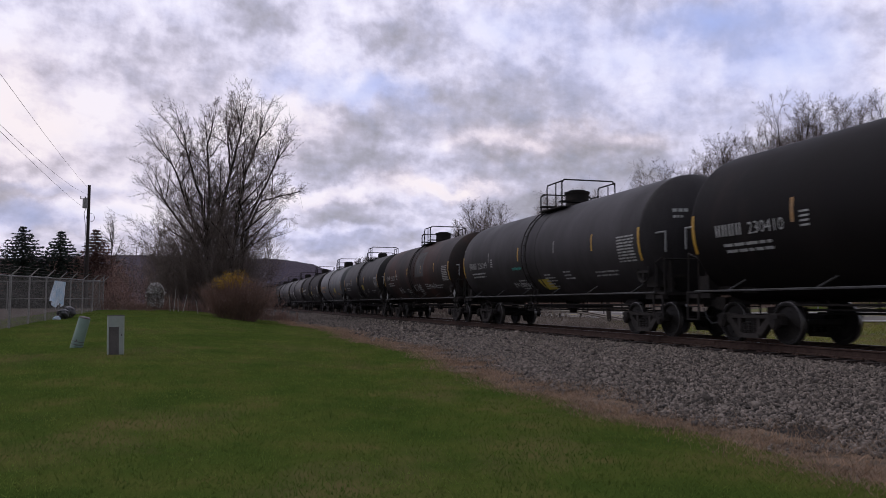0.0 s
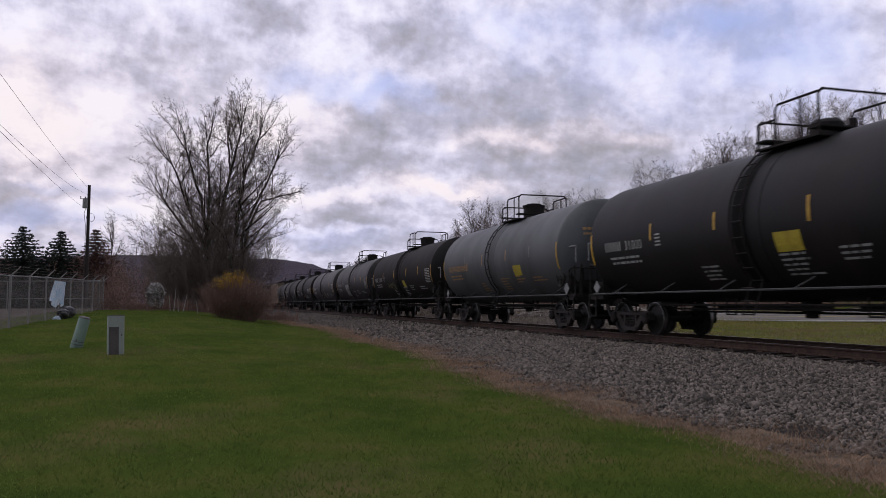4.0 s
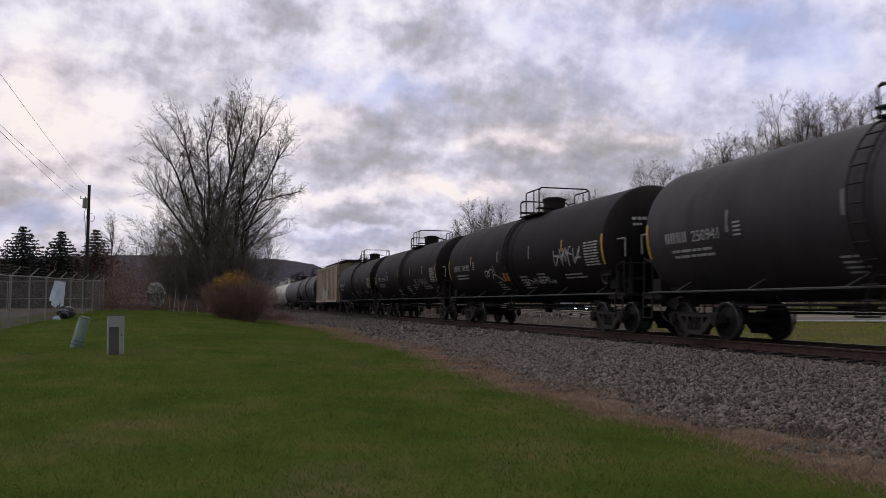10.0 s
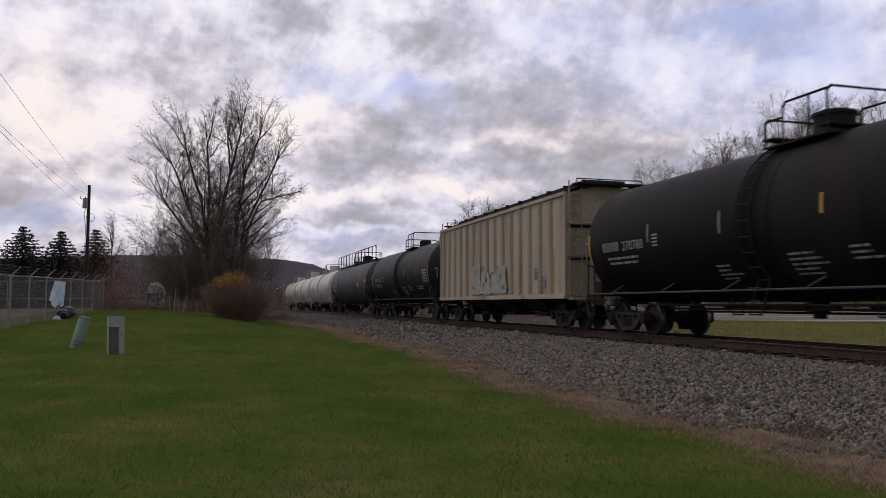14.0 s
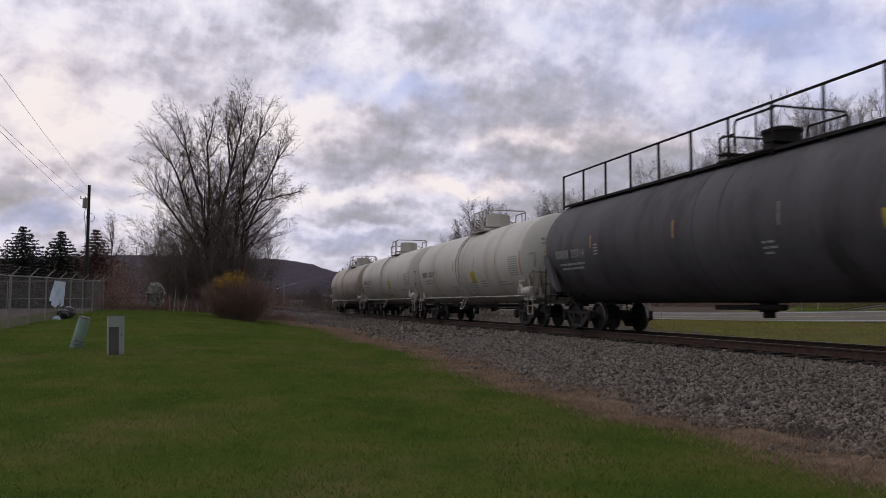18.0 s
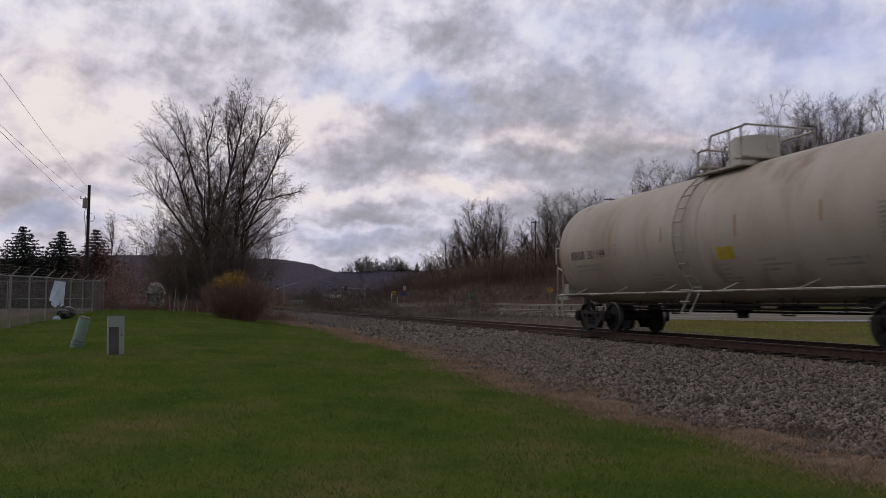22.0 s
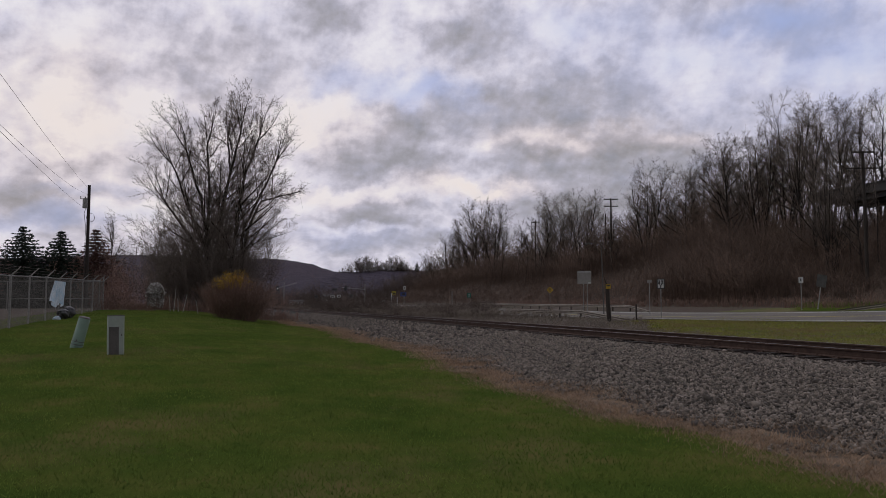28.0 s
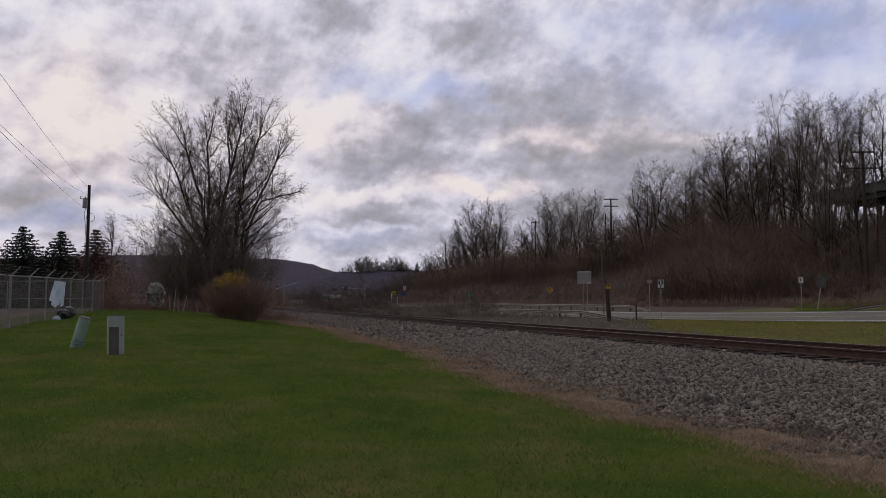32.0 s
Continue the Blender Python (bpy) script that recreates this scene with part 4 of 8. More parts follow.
def tank_shell(r, zc, half_cyl, sag=0.0, head=0.72):
    prof = [(-half_cyl - head_bulge(r * q, r, head), max(r * q, 0.02)) for q in (0.0, 0.15, 0.32, 0.5, 0.66, 0.8, 0.9, 0.96, 0.985)]
    prof = prof + [(-half_cyl - 0.03, r - 0.006), (-half_cyl, r), (-half_cyl + 0.05, r), (-half_cyl * 0.5, r), (-0.55, r), (-0.54, r + 0.012), (-0.46, r + 0.012), (-0.45, r)]
    prof = prof + [(-p, q) for p, q in reversed(prof)]
    s = Shape().turn(prof, "y", 48, closed=True)
    s.v = [(x, y, z + zc - sag * max(0.0, 1 - abs(y) / half_cyl)) for x, y, z in s.v]
    return s


def tank_car(spec):
    """One tank car: shell, stub sills, running rails, top platform with manway, ladders, trucks and marks."""
    m0, m1 = spec["span"]
    length = PACE * (m1 - m0)
    half = length / 2
    yc = place_of((m0 + m1) / 2)
    r, zc = spec.get("r", 1.74), spec.get("zc", 2.65)
    top = zc + r
    body, gear, mark = spec["paint"], spec.get("gear", M_IRON), spec.get("mark", M_STENCIL)
    rng = random.Random(spec["seed"])
    car = thing("tank_car", spec["label"], "tank car", pose(TRACK_X, yc - travelled(0), RAIL_Z), group="tank cars of the freight train")
    hc = half - 1.22
    small_mark = M_GREYMARK if mark is M_INK else mark
    end_gear = spec.get("end_gear", gear)
    part("tank", tank_shell(r, zc, hc), body, car, spec.get("tank_label", ""), smooth=30)
    skin = Skin(r, zc)
    # sills and end platforms
    for s in (-1, 1):
        sill = Shape().box((0, s * (half - 2.0), 1.0), (0.5, 2.9, 0.30)).box((0, s * (half - 2.2), 1.28), (1.9, 0.5, 0.34), taper=(1.25, 1.0))
        sill.prism([(s * (half - 2.5), 1.15), (s * (half - 1.9), 1.15), (s * (half - 1.7), 1.75), (s * (half - 2.7), 1.75)], -0.95, 0.95)
        part("stub_sill", sill, gear, car)
        deck = Shape().box((0, s * (half - 0.72), 1.13), (2.9, 0.5, 0.07)).box((-1.40, s * (half - 0.95), 1.06), (0.1, 0.9, 0.12)).box((1.40, s * (half - 0.95), 1.06), (0.1, 0.9, 0.12))
        part("end_platform", deck, gear, car)
        rail = Shape()
        for x in (-1.42, 1.42):
            rail.pipe([(x, s * (half - 0.95), 1.13), (x, s * (half - 0.95), 1.95), (x, s * (half - 0.55), 2.08), (x, s * (half - 0.52), 1.13)], 0.022)
        rail.pipe([(-1.42, s * (half - 0.52), 2.02), (1.42, s * (half - 0.52), 2.02)], 0.022)
        part("end_handrail", rail, gear, car)
        post = Shape()
        for x in (-1.05, 1.05):
            post.box((x, s * (half - 0.78), 1.85), (0.09, 0.09, 1.45)).prism([(s * (half - 0.82), 1.15), (s * (half - 1.75), 1.15), (s * (half - 1.45), 1.62), (s * (half - 1.1), 1.75), (s * (half - 0.82), 2.3)], x - 0.03, x + 0.03)
        post.box((0, s * (half - 0.78), 2.55), (2.2, 0.05, 0.05)).box((0, s * (half - 0.78), 1.6), (2.2, 0.05, 0.09))
        part("head_brace", post, end_gear, car)
        for x in (-1.47, 1.47):
            lad = Shape()
            for d in (0.55, 0.98):
                lad.box((x, s * (half - d), 0.80), (0.03, 0.05, 0.62))
            for z in (0.5, 0.8):
                lad.box((x, s * (half - 0.765), z), (0.03, 0.43, 0.03))
            part("sill_step", lad, gear, car)
    hy = -(half - 1.22)
    part("hand_brake", Shape().turn([(-1.50, 0.24), (-1.53, 0.29), (-1.50, 0.31), (-1.47, 0.29), (-1.47, 0.24), (-1.50, 0.24)], "x", 18, c=(0, hy + 0.2, 1.72)).box((-1.5, hy + 0.2, 1.72), (0.03, 0.06, 0.52)).box((-1.5, hy + 0.2, 1.72), (0.03, 0.52, 0.06)).cyl((-1.5, hy + 0.2, 1.72), (-1.2, hy + 0.2, 1.72), 0.05, n=10), gear, car, "hand brake wheel")
    part("brake_gear_box", Shape().box((-1.22, hy - 0.02, 1.62), (0.3, 0.5, 0.62), taper=(0.85, 0.9)), gear, car)
    for s in (-1, 1):
        part("head_grab", Shape().pipe([(-1.30, s * (hc + 0.05), 2.72), (-1.42, s * (hc + 0.15), 2.72), (-1.42, s * (half - 0.45), 2.72), (-1.42, s * (half - 0.45), 2.2)], 0.026), M_PLACARD if gear is M_IRON else gear, car, "pale bent grab rail")
    # long running handrails with stays
    if spec.get("runner", True):
        for x in (-1.5, 1.5):
            run = Shape().pipe([(x, -(half - 0.9), 1.16), (x, half - 0.9, 1.16)], 0.026)
            k = -hc + 0.9
            while k < hc:
                run.pipe([(x, k, 1.16), (x * 0.86, k - 0.35, zc - r * 0.72)], 0.018)
                k += (2 * hc - 1.8) / 5
            # on dark gear the rail is paler: light on its top, put into the colour
            part("side_handrail", run, M_DUST_LITRAIL if gear is M_IRON else gear, car)
    # bottom outlet, brake rigging and reservoirs
    under = Shape().cyl((0, 0, zc - r - 0.22), (0, 0, zc - r + 0.05), 0.22, n=14).cyl((0, 0, zc - r - 0.36), (0, 0, zc - r - 0.2), 0.14, n=12).box((0, 0, zc - r - 0.1), (0.5, 0.7, 0.12))
    part("bottom_outlet", under, M_IRON, car)
    rig = Shape()
    for x, z in ((-0.42, 0.74), (0.3, 0.66), (-0.75, 0.84)):
        rig.pipe([(x, -hc + 1.6, z), (x, hc - 1.6, z)], 0.028)
    k = -hc + 2.0
    while k < hc - 2.0:
        rig.pipe([(-0.42, k, 0.70), (-0.42, k, zc - r + 0.15)], 0.025)
        k += 1.3
    rig.box((0.0, 2.6, 0.80), (1.0, 0.06, 0.08)).box((0.0, -1.9, 0.80), (1.1, 0.06, 0.08))
    for yy in (-2.7, 1.5):
        rig.pipe([(-0.8, yy, 1.0), (-0.8, yy, 0.62), (-0.8, yy + 0.35, 0.62), (-0.8, yy + 0.35, 1.0)], 0.02)
    if not spec.get("walkway"):
        part("brake_rigging", rig, M_IRON, car)
    part("slack_adjuster", Shape().box((-0.3, 0.9, 0.78), (0.12, 1.3, 0.12)).cyl((-0.3, -0.9, 0.78), (-0.3, 0.3, 0.78), 0.07, n=10), M_IRON, car)
    part("air_reservoir", Shape().cyl((-1.25, -(half - 1.12), 1.42), (-0.25, -(half - 1.12), 1.42), 0.19, n=16).box((-0.75, -(half - 1.12), 1.2), (0.6, 0.2, 0.1)), gear, car, smooth=40)
    part("brake_valve", Shape().box((-1.2, half - 1.05, 1.35), (0.3, 0.34, 0.34)).cyl((-1.36, half - 1.05, 1.35), (-1.3, half - 1.05, 1.35), 0.1, n=10), gear, car)
    part("brake_cylinder", Shape().cyl((-0.45, -hc * 0.72, 0.90), (-0.45, -hc * 0.72 + 0.6, 0.90), 0.15, n=14).box((-0.45, -hc * 0.72 + 0.75, 0.90), (0.08, 0.4, 0.06)), M_IRON, car, smooth=40)
    # top: manway, platform, guard rail, centre ladder
    my = spec.get("manway", -0.6)
    dome = Shape().cyl((0, my, top - 0.12), (0, my, top + 0.42), 0.42, n=22).cyl((0, my, top + 0.42), (0, my, top + 0.48), 0.46, n=22).cyl((0, my, top + 0.48), (0, my, top + 0.54), 0.3, n=16)
    if spec.get("dome") == "box":
        dome = Shape().cyl((0, my, top - 0.1), (0, my, top + 0.12), 0.66, n=24).cyl((0, my, top + 0.12), (0, my, top + 0.62), 0.56, n=24).cyl((0, my, top + 0.62), (0, my, top + 0.66), 0.5, n=24).box((0.0, my - 0.56, top + 0.4), (0.2, 0.06, 0.2))
    if spec.get("dome") == "low":
        dome = Shape().cyl((0, my, top - 0.12), (0, my, top + 0.3), 0.36, n=22).turn([(top + 0.3, 0.36), (top + 0.38, 0.28), (top + 0.42, 0.1)], "z", 20, c=(0, my, 0)).cyl((0.1, my - 0.62, top - 0.05), (0.1, my - 0.62, top + 0.3), 0.09, n=10)
    part("manway", dome, spec.get("dome_paint", gear), car, smooth=35)
    ya = 0.82 if spec.get("dome") == "box" else 0.9
    for x in (-0.86, 0.86):
        part("platform_plank", Shape().box((x, my, top - 0.16), (0.42, 2.1 * ya, 0.04)), gear, car)
        part("platform_bracket", Shape().box((x * 0.75, my, top - 0.235), (0.06, 2.1 * ya, 0.1)), gear, car)
    for yy in (-0.9 * ya, 0.9 * ya):
        part("platform_plank", Shape().box((0, my + yy, top + 0.02), (2.1, 0.34, 0.04)), gear, car)
    hgt = spec.get("guard", 0.78)
    bend = spec.get("bend", 0.0)
    xa = 1.02
    low = hgt * 0.62
    for s, z in ((-1, hgt), (1, low)):
        bd = max(bend, 0.1)
        hoop = Shape().pipe([(-xa, my + s * ya, top - 0.16), (-xa, my + s * ya, top + z - bd), (-xa + bd, my + s * ya, top + z), (xa - bd, my + s * ya, top + z), (xa, my + s * ya, top + z - bd), (xa, my + s * ya, top - 0.16)], 0.028)
        part("guard_hoop", hoop, gear, car)
    for x in (-xa, xa):
        part("guard_bar", Shape().pipe([(x, my + 0.35, top - 0.16), (x, my + 0.35, top + hgt - 0.17), (x, my + 0.27, top + hgt - 0.06), (x, my - ya, top + hgt - 0.06)], 0.026), gear, car)
        part("low_bar", Shape().pipe([(x, my + ya, top + low - 0.07), (x, my + 0.35, top + low - 0.07)], 0.024), gear, car)
        part("guard_post", Shape().pipe([(x, my - 0.4, top - 0.16), (x, my - 0.4, top + hgt - 0.05)], 0.022), gear, car)
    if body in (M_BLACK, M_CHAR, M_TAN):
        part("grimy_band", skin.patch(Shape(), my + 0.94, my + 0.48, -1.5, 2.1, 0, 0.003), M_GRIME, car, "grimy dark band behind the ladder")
    if not spec.get("walkway"):
        stiles = []
        for dy in (0.52, 0.90):
            stiles.append(Shape().pipe([(-1.56, my + dy, 0.62)] + [skin.at(my + dy, h, 0.09) for h in np.linspace(-1.35, 2.0, 9)], 0.02))
        ladder = part("side_ladder", stiles[0], gear, car)
        part("stile", stiles[1], gear, ladder)
        for h in np.arange(-1.35, 2.0, 0.33):
            part("rung", Shape().pipe([skin.at(my + 0.52, h, 0.09), skin.at(my + 0.90, h, 0.09)], 0.016), gear, ladder)
        for z in (0.64, 0.92, 1.2):
            part("rung", Shape().pipe([(-1.56, my + 0.52, z), (-1.56, my + 0.90, z)], 0.018), gear, ladder)
    # marks, low on the side
    skin = Skin(r, zc, 0.006, 0.70)
    y_mark = hc - 0.87
    tagged(part("owner_mark", skin.blocks(Shape(), y_mark, 0.64, 12 if spec.get("wide_mark") else 4, 0.26), mark, car, "painted bars of the owner's mark"), kind="stuff")
    if spec["number"]:
        part("car_number", skin.digits(Shape(), spec["number"], y_mark - 1.08, 0.64, 0.265), mark, car, "stencilled car number")
    part("capacity_line", skin.lines(Shape(), y_mark - 0.2, 0.21, 1, 1.7, 0.17, 0.065, rng, 0.1), small_mark, car)
    part("capacity_line", skin.lines(Shape(), y_mark - 0.25, 0.07, 1, 1.65, 0.17, 0.065, rng, 0.1), small_mark, car)
    box = Shape()
    for k in range(4):
        skin.patch(box, y_mark - 2.62, y_mark - 2.86, 0.70 - k * 0.09, 0.66 - k * 0.09)
    part("consolidated_stencil", box, small_mark, car)
    for y0, h0, n0, w0 in spec.get("blocks", ()) or ((1.7 + rng.uniform(-0.3, 0.3), -0.25, 4, 0.8), (-0.9, -0.1, 5, 1.0), (-2.5, -0.05, 3, 0.9), (-hc * 0.62, -0.15, 2, 1.7)):
        tagged(part("stencil_block", skin.lines(Shape(), y0, h0, n0, w0, 0.12, 0.05, rng), small_mark, car, "small lines of stencilled lettering"), kind="stuff")
    if spec.get("panel", True):
        pn = Shape()
        for k in range(9):
            skin.lines(pn, -hc + 1.2, 0.78 - k * 0.085, 1, 0.95, 0.1, 0.045, rng, 0.08)
        tagged(part("data_panel", pn, small_mark, car, "stencilled data panel of close lines"), kind="stuff")
    for k, (w0, hh0) in enumerate(((0.42, 0.09), (0.26, 0.07))):
        hm = Shape()
        z1_ = zc + 0.62 - 0.16 * k
        for j in range(3):
            x0 = -1.02 + w0 * j / 3
            hm.add([(xx, -hc - head_bulge(math.hypot(xx, zz - zc), r, 0.72) - 0.012, zz) for xx, zz in ((x0, z1_), (x0 + w0 * 0.26, z1_), (x0 + w0 * 0.26, z1_ + hh0), (x0, z1_ + hh0))], [(0, 1, 2, 3)])
        tagged(part("head_stencil", hm, small_mark, car, "small stencilled lines on the tank head"), kind="stuff")
    for y0 in (hc - 0.03, -hc + 0.03):
        part("end_reflector", skin.patch(Shape(), y0 + 0.05, y0 - 0.05, 0.95, 0.05), spec.get("reflect", M_YELLOW), car, "upright yellow reflective strip")
    tick = 0.03 if mark is M_INK else 0.04
    for y0 in spec.get("ticks", (y_mark - 2.42, hc * 0.14, -hc * 0.28, -hc * 0.64)):
        part("side_reflector", skin.patch(Shape(), y0 + tick, y0 - tick, 0.98, 0.48 + rng.uniform(0, 0.12)), rng.choice((spec.get("reflect", M_YELLOW), spec.get("reflect", M_YELLOW), M_FADED_ORANGE, M_FADED)) if mark is not M_INK else M_FADED_ORANGE, car)
    for kind, y, h, w, hh in spec.get("extras", ()):
        if kind == "bands":
            part("clean_band", skin.patch(Shape(), y, y - w, h + hh, h - hh, 0, 0.004), M_DUST_LITRAIL, car, "paler repainted band")
        elif kind == "cover":
            part("logo_panel", skin.patch(Shape(), y, y - w, h, h - hh), M_LEMON, car, "plain yellow panel")
        elif kind == "slash":
            part("logo_panel", skin.patch(Shape(), y, y - w, h - hh, h, 0, None, 0.25), M_LEMON, car, "slanted yellow panel")
        elif kind == "orange":
            part("placard", skin.patch(Shape(), y, y - w, h, h - hh), M_ORANGE, car, "orange placard")
        elif kind in ("tag", "olive", "teal"):
            sprayed(skin.scrawl(y, h, w, hh, 0.035 if hh < 0.6 else 0.06, rng), {"tag": M_TAGS, "olive": M_OLIVE, "teal": M_TEAL}[kind], car, "sprayed looping scrawl")
        elif kind == "swirl":
            first = skin.stroke(Shape(), [(y - w * u, h + hh * v) for u, v in ((0.06, -0.2), (0.0, 0.25), (0.12, 0.42), (0.3, 0.2), (0.2, -0.05), (0.14, 0.1), (0.34, 0.45), (0.48, 0.5), (0.5, 0.15), (0.44, -0.3), (0.55, 0.05), (0.8, -0.25), (1.0, -0.6))], 0.05)
            sprayed([first, skin.stroke(Shape(), [(y - w * u, h + hh * v) for u, v in ((0.58, 0.75), (0.6, 0.3), (0.64, -0.05))], 0.05)], M_TAGS, car, "white sprayed looping outline")
        elif kind == "rings":
            sprayed(skin.loops(y, h, hh, 0.05), M_OLIVE, car, "two sprayed olive rings with a tail")
        elif kind == "fill":
            letters = []
            for row in (0, 1):
                yy = y - 0.12 * row
                while yy > y - w + 0.3:
                    wide, hi = rng.uniform(0.24, 0.42), hh * rng.uniform(0.36, 0.5)
                    h0 = h - row * hh * 0.5
                    letters.append(skin.stroke(Shape(), [(yy, h0 - hi), (yy - 0.06, h0), (yy - wide * 0.6, h0 - rng.uniform(0, 0.1)), (yy - wide * 0.5, h0 - hi * 0.5), (yy - wide, h0 - hi * rng.uniform(0.8, 1.1))], 0.13))
                    yy -= wide * 0.95
            sprayed(letters, M_TAGS, car, "large pale block graffiti in two rows")
        elif kind == "rust":
            part("rust_stain", skin.patch(Shape(), y, y - w, h, h - hh), M_SOOT, car, "rust run below the ladder")
    # long walkway on top
    if spec.get("walkway"):
        wk = Shape()
        wk.box((-0.80, 0, top - 0.17), (0.42, 2 * hc + 0.2, 0.035)).box((-1.0, 0, top - 0.19), (0.03, 2 * hc + 0.2, 0.07))
        part("walkway", wk, gear, car)
        gr = Shape()
        n = 12
        for k in range(n + 1):
            yy = -hc - 0.05 + (2 * hc + 0.1) * k / n
            gr.pipe([(-1.0, yy, top - 0.3), (-1.0, yy, top + 0.85)], 0.036)
        gr.pipe([(-1.0, -hc - 0.05, top + 0.85), (-1.0, hc + 0.05, top + 0.85)], 0.03)
        part("walkway_railing", gr, gear, car)
        for s in (-1, 1):
            for x in (-1, 1):
                br = Shape().prism([(s * (hc - 0.4), 1.6), (s * (hc + 0.1), 2.5), (s * (hc - 0.25), 2.5), (s * (hc - 1.0), 1.25)], x * (r - 0.12), x * (r + 0.03))
                part("corner_bracket", br, body, car)
        part("placard", Shape().box((-r + 0.06, -hc + 0.5, 1.5), (0.02, 0.24, 0.24), rot=Matrix.Rotation(radians(45), 3, "X")), M_RED, car, "red diamond hazard placard")
    elif spec.get("placard", False):
        for s in (1, -1):
            part("placard_holder", Shape().box((-1.47, s * (half - 1.05), 1.36), (0.02, 0.27, 0.27), rot=Matrix.Rotation(radians(45), 3, "X")), M_PLACARD, car, "pale diamond placard")
    if gear is M_WIRON:
        part("air_reservoir", Shape().turn([(-hc - 0.52, 0.02), (-hc - 0.50, 0.13), (-hc - 0.42, 0.19), (-hc + 0.18, 0.19), (-hc + 0.26, 0.13), (-hc + 0.28, 0.02)], "y", 16, c=(-1.40, 0, 1.32), closed=True), gear, car, "white air reservoir", smooth=40)
        part("placard", Shape().box((-1.50, -hc + 0.55, 1.40), (0.02, 0.27, 0.27), rot=Matrix.Rotation(radians(45), 3, "X")), M_PLACARD, car, "white diamond placard")
    add_trucks(car, (half - 2.22, -half + 2.22))
    add_couplers(car, half)
    return car


def hopper_car(m0, m1):
    """A covered hopper with ribbed sides, end slopes, roof hatches and discharge gates."""
    length = PACE * (m1 - m0)
    half = length / 2
    car = thing("hopper_car", "beige covered hopper car with ribbed rust-stained sides", "hopper car", pose(TRACK_X, place_of((m0 + m1) / 2) - travelled(0), RAIL_Z))
    hb, w, z0, z1, zr = half - 0.75, 1.56, 1.12, 4.45, 4.80
    body = Shape()
    outline = [(-hb, z0 + 1.15), (-hb, z1), (hb, z1), (hb, z0 + 1.15), (hb - 1.9, z0), (-hb + 1.9, z0)]
    for x0, x1 in ((-w, -w + 0.05), (w - 0.05, w)):
        body.prism([(-hb, z0), (-hb, z1), (hb, z1), (hb, z0)], x0, x1)
    part("body_side", body, M_HOPPER, car)
    for s in (-1, 1):
        ends = Shape()
        ends.prism([(s * (hb - 0.9), z0 + 1.3), (s * (hb - 0.02), z0 + 1.9), (s * (hb - 0.02), z1), (s * (hb - 0.1), z1), (s * (hb - 0.1), z0 + 1.95), (s * (hb - 1.0), z0 + 1.35)], -w + 0.05, w - 0.05)
        ends.prism([(s * (hb - 3.1), z0 - 0.1), (s * (hb - 0.9), z0 + 1.3), (s * (hb - 1.0), z0 + 1.35), (s * (hb - 3.2), z0 - 0.05)], -w + 0.05, w - 0.05)
        ends.box((0, s * (hb - 0.4), z1 - 0.1), (2 * w - 0.1, 0.8, 0.2))
        part("end_slope", ends, M_HOPPER, car)
        part("end_wall", Shape().box((0, s * (hb - 0.03), (z0 + z1) / 2), (2 * w - 0.12, 0.06, z1 - z0)), M_HOPPER, car)
        part("end_gable", Shape().add([(-w + 0.05, s * (hb - 0.06), z1), (w - 0.05, s * (hb - 0.06), z1), (0.7, s * (hb - 0.06), zr - 0.09), (-0.7, s * (hb - 0.06), zr - 0.09),
                                       (-w + 0.05, s * (hb + 0.004), z1), (w - 0.05, s * (hb + 0.004), z1), (0.7, s * (hb + 0.004), zr - 0.09), (-0.7, s * (hb + 0.004), zr - 0.09)],
                                      [(0, 1, 2, 3), (7, 6, 5, 4), (0, 4, 5, 1), (1, 5, 6, 2), (2, 6, 7, 3), (3, 7, 4, 0)]), M_HOPPER, car)
        for z in (z0 + 1.3, z0 + 2.35):
            part("end_ledge", Shape().box((0, s * (hb + 0.07), z), (2 * w - 0.14, 0.14, 0.05)), M_HOPPER_RIB, car)
            # thin dark strip paints in the shadow that the ledge casts on the wall
            part("ledge_shadow_strip", Shape().box((0, s * (hb + 0.006), z - 0.075), (2 * w - 0.14, 0.012, 0.09)), M_IRON, car, "dark strip painted as shade under the ledge")
    for k in range(15):
        y = -hb + 1.15 + (2 * hb - 1.75) * k / 14
        for s in (-1, 1):
            rib = Shape().add([(s * w, y - 0.16, z0 + 0.05), (s * (w + 0.07), y - 0.08, z0 + 0.1), (s * (w + 0.07), y + 0.08, z0 + 0.1), (s * w, y + 0.16, z0 + 0.05),
                               (s * w, y - 0.16, z1 - 0.05), (s * (w + 0.07), y - 0.08, z1 - 0.1), (s * (w + 0.07), y + 0.08, z1 - 0.1), (s * w, y + 0.16, z1 - 0.05)],
                              [(0, 1, 5, 4), (1, 2, 6, 5), (2, 3, 7, 6), (0, 3, 2, 1), (4, 5, 6, 7)])
            part("rib", rib, M_HOPPER_RIB, car)
    for y in (-hb + 0.03, hb - 0.03):
        for s in (-1, 1):
            part("corner_post", Shape().box((s * (w + 0.02), y, (z0 + z1) / 2), (0.06, 0.1, z1 - z0)), M_HOPPER, car)
    side_sill = Shape()
    for s in (-1, 1):
        side_sill.box((s * w, 0, z0 + 0.0), (0.16, 2 * hb, 0.16)).box((s * w, 0, z1 + 0.02), (0.14, 2 * hb, 0.12))
    part("side_sill", side_sill, M_HOPPER, car)
    roof = Shape()
